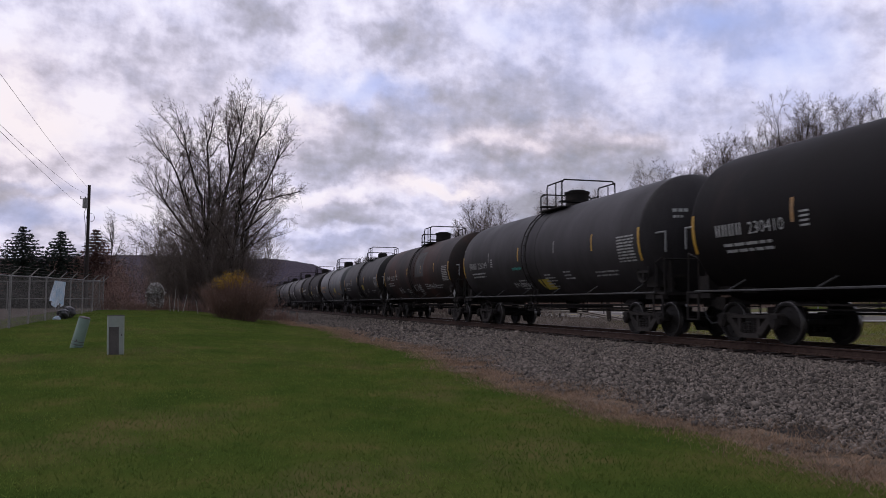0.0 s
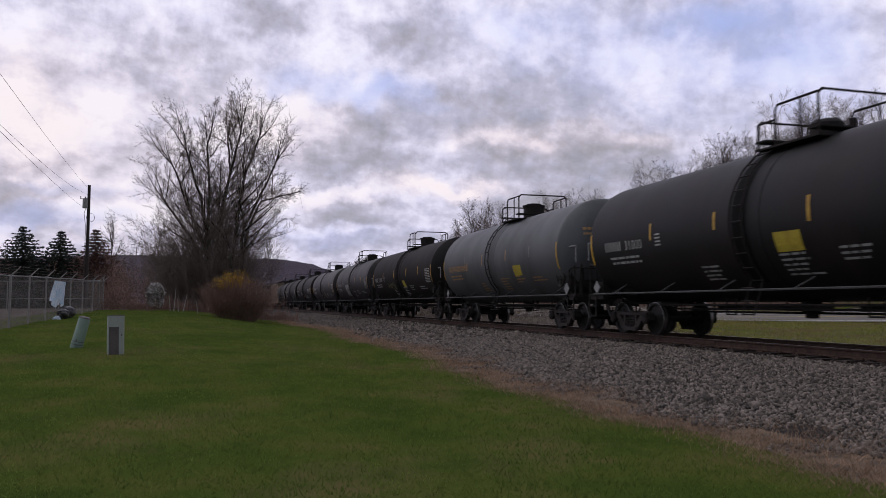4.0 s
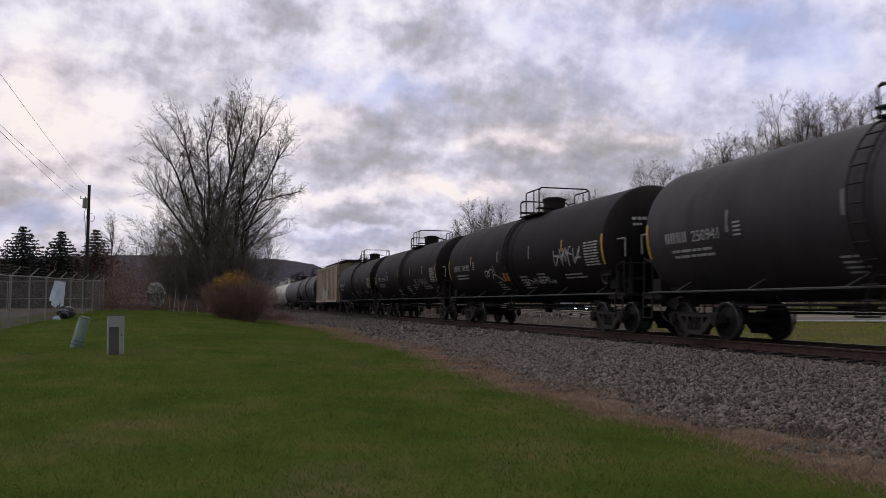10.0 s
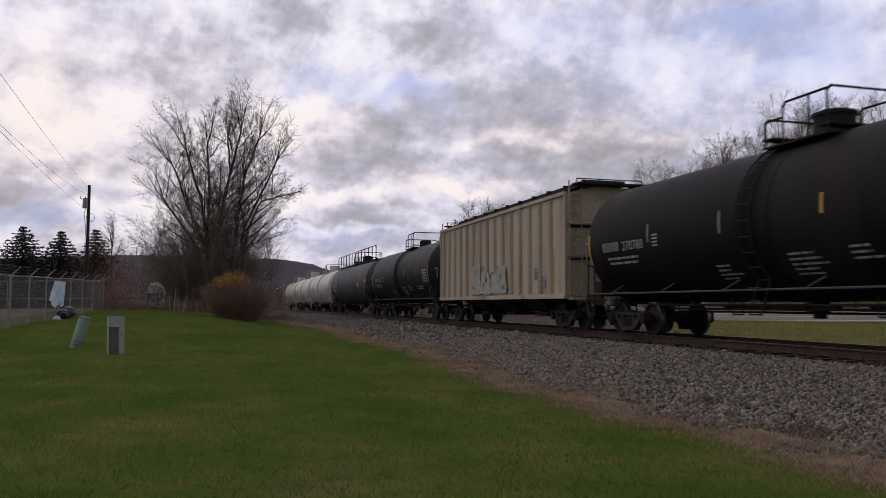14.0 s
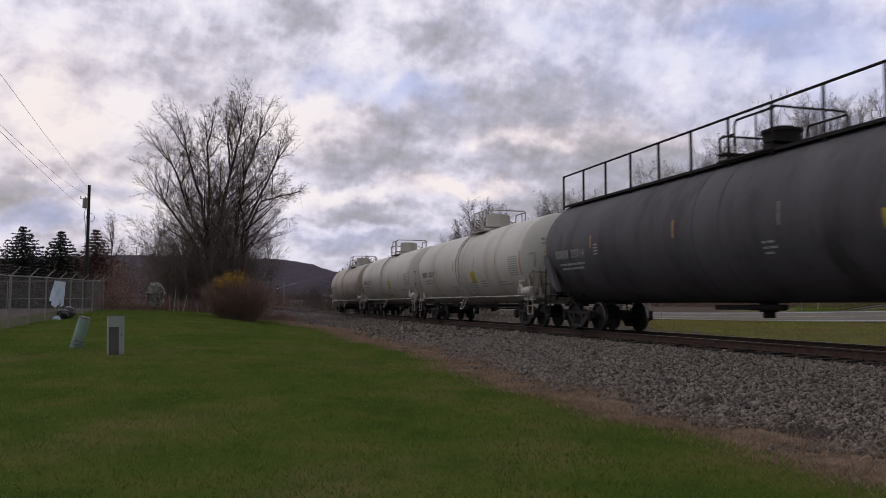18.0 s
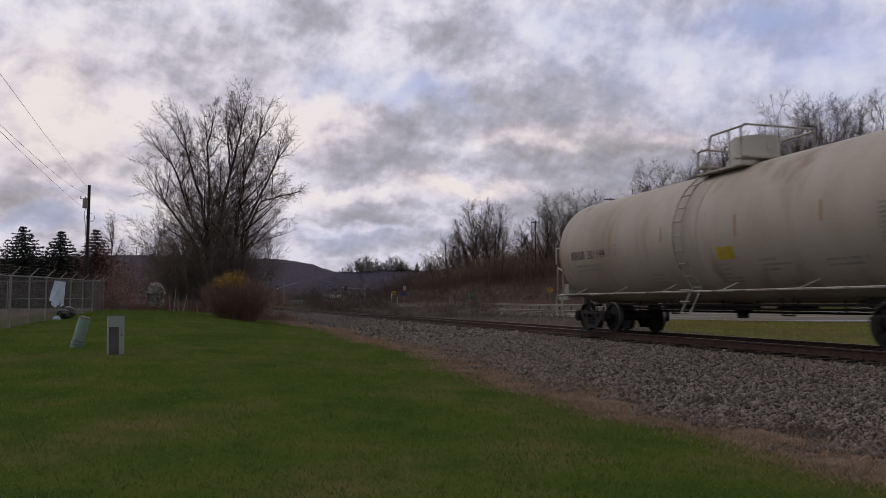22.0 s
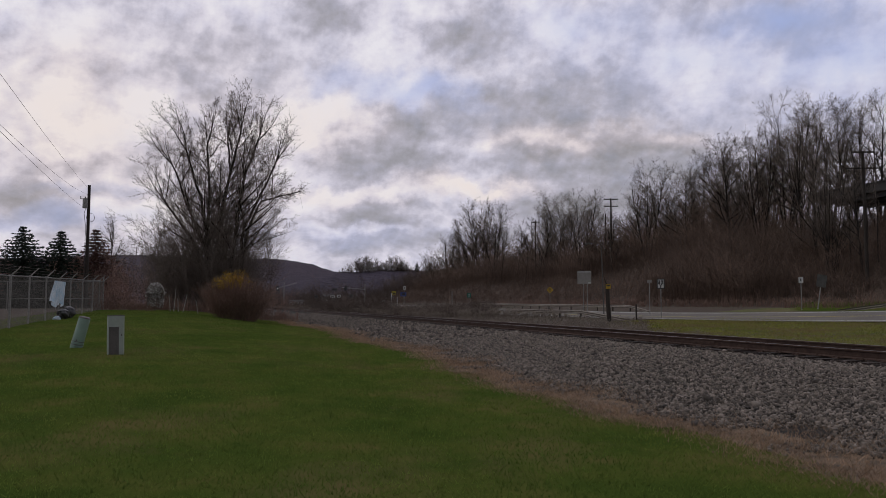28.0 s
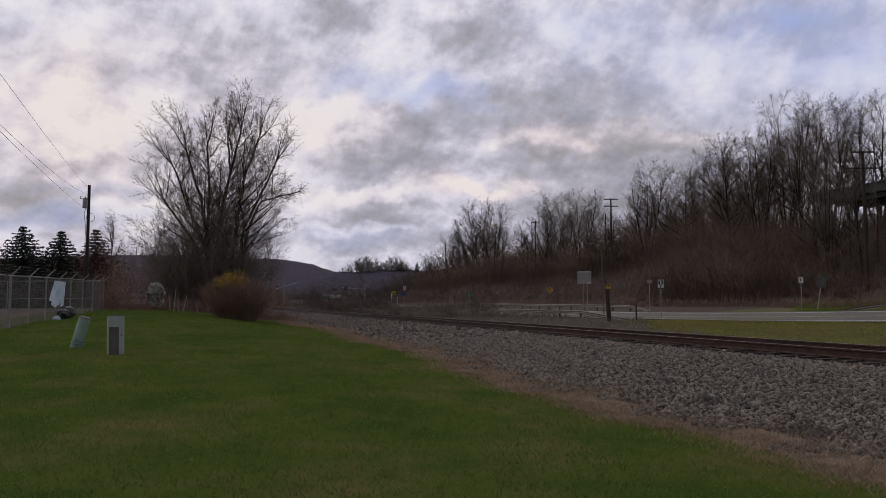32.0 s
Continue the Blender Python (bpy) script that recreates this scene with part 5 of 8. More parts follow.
    for y0, y1 in ((-hb, hb),):
        roof.add([(-w, y0, z1), (-0.7, y0, zr - 0.08), (0.7, y0, zr - 0.08), (w, y0, z1), (-w, y1, z1), (-0.7, y1, zr - 0.08), (0.7, y1, zr - 0.08), (w, y1, z1)],
                 [(0, 1, 5, 4), (1, 2, 6, 5), (2, 3, 7, 6), (3, 0, 4, 7), (0, 3, 2, 1), (4, 5, 6, 7)])
    part("roof", roof, M_HOPPER, car)
    for k in range(10):
        y = -hb + 0.9 + (2 * hb - 1.8) * k / 9
        part("roof_hatch", Shape().box((0, y, zr + 0.08), (1.5, 1.0, 0.16)).box((0, y - 0.56, zr + 0.12), (1.6, 0.08, 0.16)), M_IRON, car, "dark rusty roof hatch")
    walkw = Shape()
    for x in (-0.95, 0.95):
        walkw.box((x, 0, zr - 0.10), (0.45, 2 * hb + 0.4, 0.04))
    for s in (-1, 1):
        walkw.box((0, s * (hb + 0.15), zr - 0.02), (2.6, 0.5, 0.05))
    part("roof_walk", walkw, M_IRON, car, "dark roof walkway")
    for s in (-1, 1):
        for side in (-1, 1):
            lad = Shape()
            for x in (w - 0.55, w - 0.1):
                lad.box((side * x, s * (hb + 0.07), (z0 + z1) / 2 + 0.2), (0.04, 0.04, z1 - z0 + 0.5))
            for z in np.arange(z0 + 0.1, z1, 0.38):
                lad.box((side * (w - 0.32), s * (hb + 0.08), z), (0.45, 0.025, 0.025))
            part("end_ladder", lad, M_HOPPER, car)
        part("roof_grab", Shape().pipe([(-1.2, s * (hb + 0.1), zr), (-1.2, s * (hb + 0.1), zr + 0.16), (1.2, s * (hb + 0.1), zr + 0.16), (1.2, s * (hb + 0.1), zr)], 0.02), M_IRON, car)
    frame_ = Shape()
    for s in (-1, 1):
        frame_.box((0, s * (half - 1.5), 0.98), (0.5, 2.4, 0.3)).box((0, s * (half - 0.72), 1.05), (2.9, 0.4, 0.1))
        for x in (-1.3, 1.3):
            frame_.prism([(s * (hb - 0.15), z0), (s * (hb - 0.02), z0), (s * (hb - 0.02), z0 + 2.0), (s * (hb - 0.15), z0 + 2.0)], x - 0.06, x + 0.06)
            frame_.prism([(s * (hb - 0.9), z0 + 0.0), (s * (hb - 0.75), z0), (s * (hb - 0.05), z0 + 1.7), (s * (hb - 0.2), z0 + 1.7)], x - 0.05, x + 0.05)
    part("end_frame", frame_, M_HOPPER, car)
    for k in range(3):
        y = (k - 1) * 3.2
        g = Shape().add([(-1.4, y - 1.5, z0), (1.4, y - 1.5, z0), (1.4, y + 1.5, z0), (-1.4, y + 1.5, z0), (-0.5, y - 0.4, 0.55), (0.5, y - 0.4, 0.55), (0.5, y + 0.4, 0.55), (-0.5, y + 0.4, 0.55)],
                        [(0, 1, 5, 4), (1, 2, 6, 5), (2, 3, 7, 6), (3, 0, 4, 7), (4, 5, 6, 7), (3, 2, 1, 0)])
        g.box((0, y, 0.48), (1.3, 1.0, 0.12))
        part("discharge_gate", g, M_IRON, car)
    flat = Shape()
    rng = random.Random(8)
    x = -w - 0.006

    def rect(s, y0, y1, a, b):
        s.add([(x, y0, a), (x, y1, a), (x, y1, b), (x, y0, b)], [(0, 1, 2, 3)])

    # faded sprayed lettering low on the side, with scraps of colour
    pieces = []
    for k in range(7):
        y = 2.3 - k * 0.62
        a0, b0, c0 = z0 + 0.10 + rng.uniform(0, 0.1), z0 + 1.15 + rng.uniform(-0.2, 0.3), rng.uniform(-0.12, 0.12)
        pieces.append((M_WASHED, Shape().add([(x - 0.075, y, a0), (x - 0.075, y - 0.64, a0 + rng.uniform(-0.05, 0.08)), (x - 0.075, y - 0.6 + c0, b0), (x - 0.075, y - 0.1 + c0, b0 + rng.uniform(-0.15, 0.15))], [(0, 1, 2, 3)])))
    for k in range(16):
        y, z, ww, hh = 2.1 - rng.random() * 4.2, z0 + rng.uniform(0.25, 1.2), rng.uniform(0.12, 0.32), rng.uniform(0.05, 0.16)
        pieces.append(((M_FADED, M_TEAL, M_RUSTRED, M_FADED)[k % 4], Shape().add([(x - 0.08 - 0.001 * k, y, z), (x - 0.08 - 0.001 * k, y - ww, z + rng.uniform(-0.08, 0.08)), (x - 0.08 - 0.001 * k, y - ww * 0.9, z + hh), (x - 0.08 - 0.001 * k, y - 0.02, z + hh * 1.2)], [(0, 1, 2, 3)])))
    tag = part("graffiti", pieces[0][1], pieces[0][0], car, "pale faded block graffiti with scraps of teal and rust red")
    for mt, sh in pieces[1:]:
        part("graffiti_patch", sh, mt, tag)
    for y0, za, zb, mt in ((-hb + 0.95, 0.15, 1.45, M_YELLOW), (-hb + 4.6, 0.1, 0.7, M_YELLOW), (hb - 0.6, 0.15, 0.8, M_FADED_ORANGE)):
        o = Shape()
        rect(o, y0 + 0.06, y0 - 0.06, z0 + za, z0 + zb)
        part("side_reflector", o, mt, car, "upright orange-yellow reflective strip")
    for y0, ln in ((-hb + 4.75, 1.4), (-hb + 1.9, 0.7), (-hb + 1.25, 0.9), (hb - 2.2, 0.8), (-hb + 7.2, 0.6)):
        o = Shape()
        rect(o, y0 + 0.10, y0 - 0.08, z0 + 0.1, z0 + ln)
        part("rust_streak", o, M_SOOT, car, "brown rust run at the sill")
    plate = Shape()
    rect(plate, -hb + 2.62, -hb + 2.2, z0 + 0.55, z0 + 1.05)
    part("stencil_plate", plate, M_STENCIL, car, "small white stencil plate")
    small = Shape()
    for k in range(6):
        flat.add([(x - 0.006, -hb + 2.58, z0 + 0.58 + k * 0.08), (x - 0.006, -hb + 2.24, z0 + 0.58 + k * 0.08), (x - 0.006, -hb + 2.24, z0 + 0.62 + k * 0.08), (x - 0.006, -hb + 2.58, z0 + 0.62 + k * 0.08)], [(0, 1, 2, 3)])
        rect(small, -hb + 1.7, -hb + 1.55, z0 + 0.3 + k * 0.05, z0 + 0.33 + k * 0.05)
    tagged(part("stencil_block", flat, M_INK, car, "small dark stencilled lines"), kind="stuff")
    tagged(part("stencil_block", small, M_INK, car), kind="stuff")
    add_trucks(car, (half - 2.0, -half + 2.0))
    add_couplers(car, half)
    return car


CAR_SPECS = [
    dict(span=(0.66, 2.10), paint=M_BLACK, number="230410", label="black tank car with white stencilled numbers", r=1.76, zc=2.66),
    dict(span=(2.10, 3.54), paint=M_SLATE, number="226199", label="slate-grey tank car with a slanted yellow panel", manway=-0.4, extras=[("slash", -0.45, -0.28, 0.9, 0.46), ("tag", 2.2, -0.45, 1.7, 0.3), ("teal", 1.75, 0.22, 0.9, 0.12)]),
    dict(span=(3.54, 4.94), paint=M_BROWN, number="251223", placard=True, label="rust-brown tank car with repainted grey bands and graffiti", extras=[("bands", -0.9, 1.1, 1.7, 0.7), ("tag", 4.0, -0.35, 1.2, 0.5), ("tag", 0.3, -0.25, 2.0, 0.45), ("tag", -3.2, -0.2, 1.4, 0.35)]),
    dict(span=(4.94, 6.28), paint=M_CHAR, number="31000", placard=True, label="charcoal tank car with a square yellow panel", dome="low", extras=[("cover", -0.9, 0.35, 0.75, 0.42)]),
    dict(span=(6.28, 7.555), paint=M_GREY, number="", wide_mark=True, mark=M_FADED_ORANGE, placard=True, label="light grey tank car with faded orange lettering", extras=[("cover", -2.5, 0.35, 0.75, 0.4)], panel=False, runner=True),
    dict(span=(7.555, 9.00), paint=M_TAN, number="230899", label="black tank car with green graffiti and a yellow panel", bend=0.15, extras=[("slash", -1.2, 0.3, 0.6, 0.45), ("olive", 3.1, 0.06, 2.1, 0.46)]),
    dict(span=(9.00, 10.40), paint=M_SLATE, number="226240", label="slate tank car with large pale block graffiti", extras=[("fill", 2.5, 0.45, 1.9, 1.0)]),
    dict(span=(10.40, 11.86), paint=M_SLATE, number="250941", label="dusty grey tank car with looping olive graffiti", manway=0.0, extras=[("rings", -0.75, 0.2, 0.0, 0.62)]),
    dict(span=(11.86, 13.32), paint=M_BLACK, number="290282", label="black tank car with an orange placard and a sprayed scrawl", extras=[("swirl", 2.75, 0.06, 1.95, 0.5), ("orange", 0.75, 0.1, 0.6, 0.35), ("tag", -1.2, -0.35, 2.6, 0.28), ("tag", -4.2, 0.45, 2.0, 0.62)]),
    dict(span=(13.32, 14.755), paint=M_BLACK, number="710778", label="black tank car with a pale sprayed tag", extras=[("tag", -2.9, 0.12, 2.7, 0.56)]),
    dict(span=(14.755, 16.155), paint=M_BLACK, number="270788", label="plain black tank car with yellow reflectors"),
    dict(span=(17.47, 18.89), paint=M_CHAR, number="290085", label="charcoal tank car with a low manway", dome="low"),
    dict(span=(18.89, 20.555), paint=M_PALE_SLATE, number="33714", label="long slate tank car with a railed walkway on top", walkway=True, runner=False, blocks=((-1.9, 0.22, 3, 0.45),), r=1.74, zc=2.63, reflect=M_FADED_ORANGE, extras=[("cover", -5.0, 0.55, 0.5, 0.34), ("tag", -5.4, -0.1, 0.8, 0.3)], panel=True),
    dict(span=(20.555, 21.97), paint=M_WHITE, gear=M_WIRON, mark=M_INK, reflect=M_FADED_ORANGE, dome_paint=M_WHITE, number="223527", label="white tank car with a yellow panel and white ladders", dome="box", r=1.70, zc=2.58, extras=[("cover", -1.5, 0.4, 0.55, 0.55)]),
    dict(span=(21.97, 23.37), paint=M_WHITE, gear=M_WIRON, mark=M_INK, reflect=M_FADED_ORANGE, dome_paint=M_WHITE, number="223510", label="white tank car with two yellow panels", dome="box", r=1.70, zc=2.58, extras=[("cover", -1.6, 0.45, 0.6, 0.55), ("slash", 0.35, -0.4, 0.8, 0.45)]),
    dict(span=(23.37, 24.72), paint=M_CREAM, gear=M_WIRON, mark=M_INK, reflect=M_FADED_ORANGE, dome_paint=M_WHITE, number="201144", label="dusty cream tank car at the end of the train", dome="box", r=1.66, zc=2.54, extras=[("cover", -1.2, 0.3, 0.6, 0.3)]),
]
CARS = []
for i, spec in enumerate(CAR_SPECS):
    spec["seed"] = 20 + i
    CARS.append((tank_car(spec), place_of(sum(spec["span"]) / 2)))
CARS.append((hopper_car(16.155, 17.47), place_of((16.155 + 17.47) / 2)))


# ---- trees and shrubs ----
M_BARK = surface("bark_dark", (0.044, 0.034, 0.028), (0.025, 0.020, 0.017), rough=0.9, scale=3, fine=25, bump=0.5, depth=0.02)
M_TWIG = surface("twig_brown", (0.16, 0.126, 0.101), (0.098, 0.076, 0.061), rough=0.9, scale=0.4, fine=6, bump=0)
M_TWIG_DARK = surface("twig_dark", (0.20, 0.158, 0.135), (0.125, 0.098, 0.084), rough=0.9, scale=0.4, fine=6, bump=0)
M_TWIG_PALE = surface("twig_buff", (0.25, 0.205, 0.165), (0.15, 0.12, 0.096), rough=0.9, scale=0.3, fine=6, bump=0)
M_TWIG_RED = surface("twig_russet", (0.26, 0.155, 0.118), (0.165, 0.105, 0.082), rough=0.9, scale=0.3, fine=6, bump=0)
M_BRUSH = surface("brush_dark", (0.185, 0.122, 0.090), (0.112, 0.074, 0.055), rough=0.95, scale=0.08, fine=2, bump=0)
M_SCRUB = surface("scrub_brown", (0.105, 0.074, 0.058), (0.066, 0.047, 0.037), rough=0.95, scale=0.08, fine=2, bump=0)
M_NEEDLE = surface("spruce_needles", (0.014, 0.024, 0.015), (0.022, 0.034, 0.022), rough=0.8, scale=1.5, fine=12, bump=0)
M_RUSSET = surface("spruce_needles_brown", (0.15, 0.070, 0.052), (0.09, 0.048, 0.038), rough=0.85, scale=1.5, fine=12, bump=0)
M_FLOWER = surface("forsythia_flower", (0.50, 0.32, 0.02), (0.34, 0.19, 0.015), rough=0.7, scale=2, fine=10, bump=0)
island_variation(M_BRUSH, 0.6, 1.4)


def rods(segs, sides=3):
    """Points and faces of tapered rods; segs: rows of x0 y0 z0 x1 y1 z1 r0 r1."""
    s = np.array(segs, dtype=float)
    a, b, r0, r1 = s[:, :3], s[:, 3:6], s[:, 6], s[:, 7]
    d = b - a
    d /= np.linalg.norm(d, axis=1)[:, None] + 1e-9
    ref = np.where(np.abs(d[:, 2:3]) < 0.9, np.array([[0, 0, 1.0]]), np.array([[1.0, 0, 0]]))
    u = np.cross(d, ref)
    u /= np.linalg.norm(u, axis=1)[:, None] + 1e-9
    w = np.cross(d, u)
    ang = 2 * np.pi * np.arange(sides) / sides
    ring = np.cos(ang)[None, :, None] * u[:, None, :] + np.sin(ang)[None, :, None] * w[:, None, :]
    v = np.concatenate([a[:, None, :] + ring * r0[:, None, None], b[:, None, :] + ring * r1[:, None, None]], 1)
    i = np.arange(sides)
    f = np.stack([i, (i + 1) % sides, sides + (i + 1) % sides, sides + i], -1)
    faces = (f[None] + (2 * sides * np.arange(len(s)))[:, None, None]).reshape(-1, 4)
    return v.reshape(-1, 3), faces


def twig_faces(segs, fine):
    """Rods as triangles, those of radius fine or less as plain spikes."""
    s = np.array(segs, dtype=float)
    thin = s[:, 6] <= fine
    v, f = rods(s[~thin], 3)
    f = np.concatenate([f[:, [0, 1, 2]], f[:, [0, 2, 3]]])
    t = s[thin].copy()
    t[:, 6] *= 1.45
    w, _ = rods(t, 3)
    w = w.reshape(-1, 6, 3)
    w = np.concatenate([w[:, :3], t[:, None, 3:6]], 1)
    g = np.array([(0, 1, 3), (1, 2, 3), (2, 0, 3)])[None] + 4 * np.arange(len(t))[:, None, None]
    return np.concatenate([v, w.reshape(-1, 3)]), np.concatenate([f, g.reshape(-1, 3) + len(v)])


def outside(q, c, e, rng):
    return ((q[0] - c[0]) / e[0]) ** 2 + ((q[1] - c[1]) / e[1]) ** 2 + (max(0.0, q[2] - c[2]) / e[2]) ** 2 > rng.uniform(0.8, 1.12)


def fray(out, rng, p, d, length, plan):
    """A spray of fine twigs at a limb's end."""
    last = plan["levels"] - 1
    for k in range(3):
        d = (d + Vector((rng.gauss(0, 0.2), rng.gauss(0, 0.2), rng.gauss(0.03, 0.2)))).normalized()
        q = p + d * length / 3
        out[last].append((*p, *q, plan["fine"], plan["fine"] * 0.8))
        p = q
        for _ in range(2):
            e = (d + Vector((rng.gauss(0, 0.6), rng.gauss(0, 0.6), rng.gauss(0.05, 0.5)))).normalized()
            out[last].append((*p, *(p + e * length * rng.uniform(0.2, 0.4)), plan["fine"] * 0.8, plan["fine"] * 0.5))


def limb(out, rng, p, d, length, r, level, plan):
    """Grows one limb with its side branches into out[level]; plan: per level (steps, children a step, angle, length share, lift, wobble)."""
    steps, kids, angle, share, lift, wob = plan[level]
    step = length / steps
    d = d.normalized()
    for k in range(steps):
        f = (k + 1) / steps
        d = (d + Vector((rng.gauss(0, wob), rng.gauss(0, wob), rng.gauss(0, wob) + lift))).normalized()
        q = p + d * step
        if "hull" in plan and outside(q, *plan["hull"], rng):
            tip = p + d * min(0.35, step)
            out[level].append((*p, *tip, max(plan["fine"], r * (1 - 0.85 * k / steps)), plan["fine"]))
            if level < plan["levels"] - 2:
                for _ in range(4):
                    spread = Vector((rng.gauss(0, 0.5), rng.gauss(0, 0.5), rng.gauss(0.1, 0.4)))
                    fray(out, rng, p.lerp(tip, rng.random()), (d + spread).normalized(), rng.uniform(0.5, 1.1), plan)
            return
        r0, r1 = max(plan["fine"], r * (1 - 0.85 * k / steps)), max(plan["fine"], r * (1 - 0.85 * f))
        out[level].append((*p, *q, r0, r1))
        p = q
        if level + 1 < plan["levels"] and f > plan["bare"][level]:
            n = int(kids) + (rng.random() < kids - int(kids))
            for _ in range(n):
                side = d.orthogonal().normalized()
                side.rotate(Matrix.Rotation(rng.uniform(0, 2 * math.pi), 3, d))
                a = radians(angle) * rng.uniform(0.65, 1.3)
                cd = d * math.cos(a) + side * math.sin(a)
                limb(out, rng, p.copy(), cd, length * share * (1.15 - plan.get("fade", 0.75) * f) * rng.uniform(0.7, 1.25), max(plan["fine"], r1 * 0.66), level + 1, plan)


def grow(seed, stems, plan, r):
    """stems: (foot, direction, length). Gives the rods by level."""
    rng = random.Random(seed)
    out = [[] for _ in range(plan["levels"])]
    for foot, d, length in stems:
        limb(out, rng, Vector(foot), Vector(d), length, r * rng.uniform(0.75, 1.1), 0, plan)
    return out


def tree_parts(name, out, bark, twig, split=1):
    """Meshes for trunk and crown of a bare tree."""
    heavy = sum(out[:split], [])
    light = sum(out[split:], [])
    v, f = rods(heavy, 6)
    trunk = arrays_mesh("trunk", v, f, bark, True)
    v, f = twig_faces(light, min(s[6] for s in light) * 1.3)
    return trunk, arrays_mesh("crown", v, f, twig)


def plant(name, label, category, meshes, at, group=""):
    t = thing(name, label, category, at, group)
    part("trunk", meshes[0], None, t)
    part("crown", meshes[1], None, t)
    return t


def limbs_on(out, rng, line, r0, r1, low, plan, length):
    """A bent leader through the points of line, tapering from r0 to r1, with side limbs above the height low."""
    pts = [Vector(p) for p in line]
    d = [0.0]
    for p, q in zip(pts, pts[1:]):
        d.append(d[-1] + (q - p).length)
    n = int(d[-1] / 0.4)
    place = [Vector([float(np.interp(d[-1] * k / n, d, [p[c] for p in pts])) for c in range(3)]) for k in range(n + 1)]
    drift = Vector((0, 0, 0))
    for k in range(1, n + 1):
        drift = drift * 0.85 + Vector((rng.gauss(0, 0.035), rng.gauss(0, 0.035), 0))
        place[k] = place[k] + drift
    for k in range(n):
        f = (k + 1) / n
        p, q = place[k], place[k + 1]
        ra, rb = r0 + (r1 - r0) * k / n, r0 + (r1 - r0) * f
        out[0].append((*p, *q, ra, rb))
        way = (q - p).normalized()
        if q.z > low and rng.random() < plan["along"]:
            side = way.orthogonal().normalized()
            side.rotate(Matrix.Rotation(rng.uniform(0, 2 * math.pi), 3, way))
            a = radians(rng.uniform(28, 52))
            limb(out, rng, q.copy(), way * math.cos(a) + side * math.sin(a), length * (1.1 - 0.55 * f) * rng.uniform(0.7, 1.2), rb * rng.uniform(0.35, 0.6), 1, plan)
    for _ in range(3):
        limb(out, rng, place[-1].copy(), place[-1] - place[-3] + Vector((rng.gauss(0, 0.3), rng.gauss(0, 0.3), 0.1)), length * 0.6, r1 * 0.8, 1, plan)


# the big bare tree behind the yellow-flowering bush
big_y = 62.0
bx = bearing(378, big_y)[0]
BIG = {"levels": 5, "fade": 0.6, "fine": 0.0085, "along": 0.62, "bare": [0, 0.1, 0.1, 0, 0], "hull": ((0.5, 0, 10.2), (6.3, 6.0, 8.3)),
       1: (8, 1.15, 40, 0.42, 0.035, 0.07), 2: (6, 1.1, 42, 0.48, 0.03, 0.10), 3: (4, 1.0, 42, 0.6, 0.02, 0.13), 4: (2, 0, 0, 0, 0.02, 0.16)}
BIG_STEMS = [[(0.3, 0.1, -0.3), (-0.8, 0.2, 5.2), (-2.6, 0.3, 10.0), (-3.1, 0.5, 11.4)],
             [(0.2, -0.2, -0.3), (-0.7, -0.4, 6.5), (-1.4, -0.6, 10.1), (-2.2, -0.4, 12.4)],
             [(0.5, 0.3, -0.3), (-0.4, 0.3, 6.0), (-0.5, 0.5, 9.0), (-0.7, 0.5, 13.2)],
             [(0.8, -0.1, -0.3), (0.5, -0.3, 7.4), (1.4, -0.5, 12.4), (1.8, -0.3, 14.2)],
             [(0.9, 0.3, -0.3), (0.3, 0.9, 7.0), (1.2, 1.1, 11.0), (0.9, 1.4, 14.0)],
             [(1.4, 0.0, -0.3), (2.2, 0.1, 6.8), (3.2, 0.2, 9.0), (4.5, 0.4, 11.9)],
             [(1.5, -0.2, -0.3), (2.4, -0.3, 6.4), (3.4, -0.3, 8.7), (4.3, -0.2, 9.0)],
             [(0.0, 0.0, -0.3), (-1.6, -0.3, 5.6), (-3.6, -0.5, 8.4)],
             [(1.1, -0.4, -0.3), (1.5, -1.0, 6.0), (2.2, -1.2, 10.5), (3.0, -1.2, 13.2)]]
# thin suckers that fan out from its foot into a skirt
SKIRT = {"levels": 3, "fine": 0.008, "bare": [0.25, 0.1, 0], 0: (9, 1.3, 34, 0.36, 0.012, 0.08), 1: (5, 1.3, 38, 0.45, 0.03, 0.15), 2: (2, 0, 0, 0, 0.02, 0.2)}
rng = random.Random(17)
skirt_stems = []
for _ in range(230):
    a, q = rng.uniform(0, 2 * math.pi), rng.random() ** 0.65
    skirt_stems.append(((0.3 + 1.3 * q * math.cos(a), 1.0 * q * math.sin(a), -0.1), (0.72 * q * math.cos(a) - 0.06, 0.7 * q * math.sin(a), 1.0), rng.uniform(5.0, 8.4) + 2.2 * (1 - q)))
big_rods = [[] for _ in range(5)]
rng = random.Random(7)
for line in BIG_STEMS:
    limbs_on(big_rods, rng, line, rng.uniform(0.17, 0.25), 0.06, 4.2, BIG, 5.2)
big_rods[4] += sum(grow(8, skirt_stems, SKIRT, 0.026), [])
big_meshes = tree_parts("bare_tree", big_rods, M_BARK, M_TWIG_DARK, 2)
plant("bare_tree", "tall bare multi-stemmed tree with fine spring twigs", "tree", big_meshes, pose(bx, big_y, ground_z(bx, big_y) - 0.1))

# dense sucker growth at its foot
SUCKER = {"levels": 3, "fine": 0.009, "bare": [0.12, 0.05, 0], 0: (9, 1.3, 30, 0.42, 0.05, 0.09), 1: (5, 1.2, 36, 0.45, 0.04, 0.14), 2: (2, 0, 0, 0, 0.02, 0.2)}


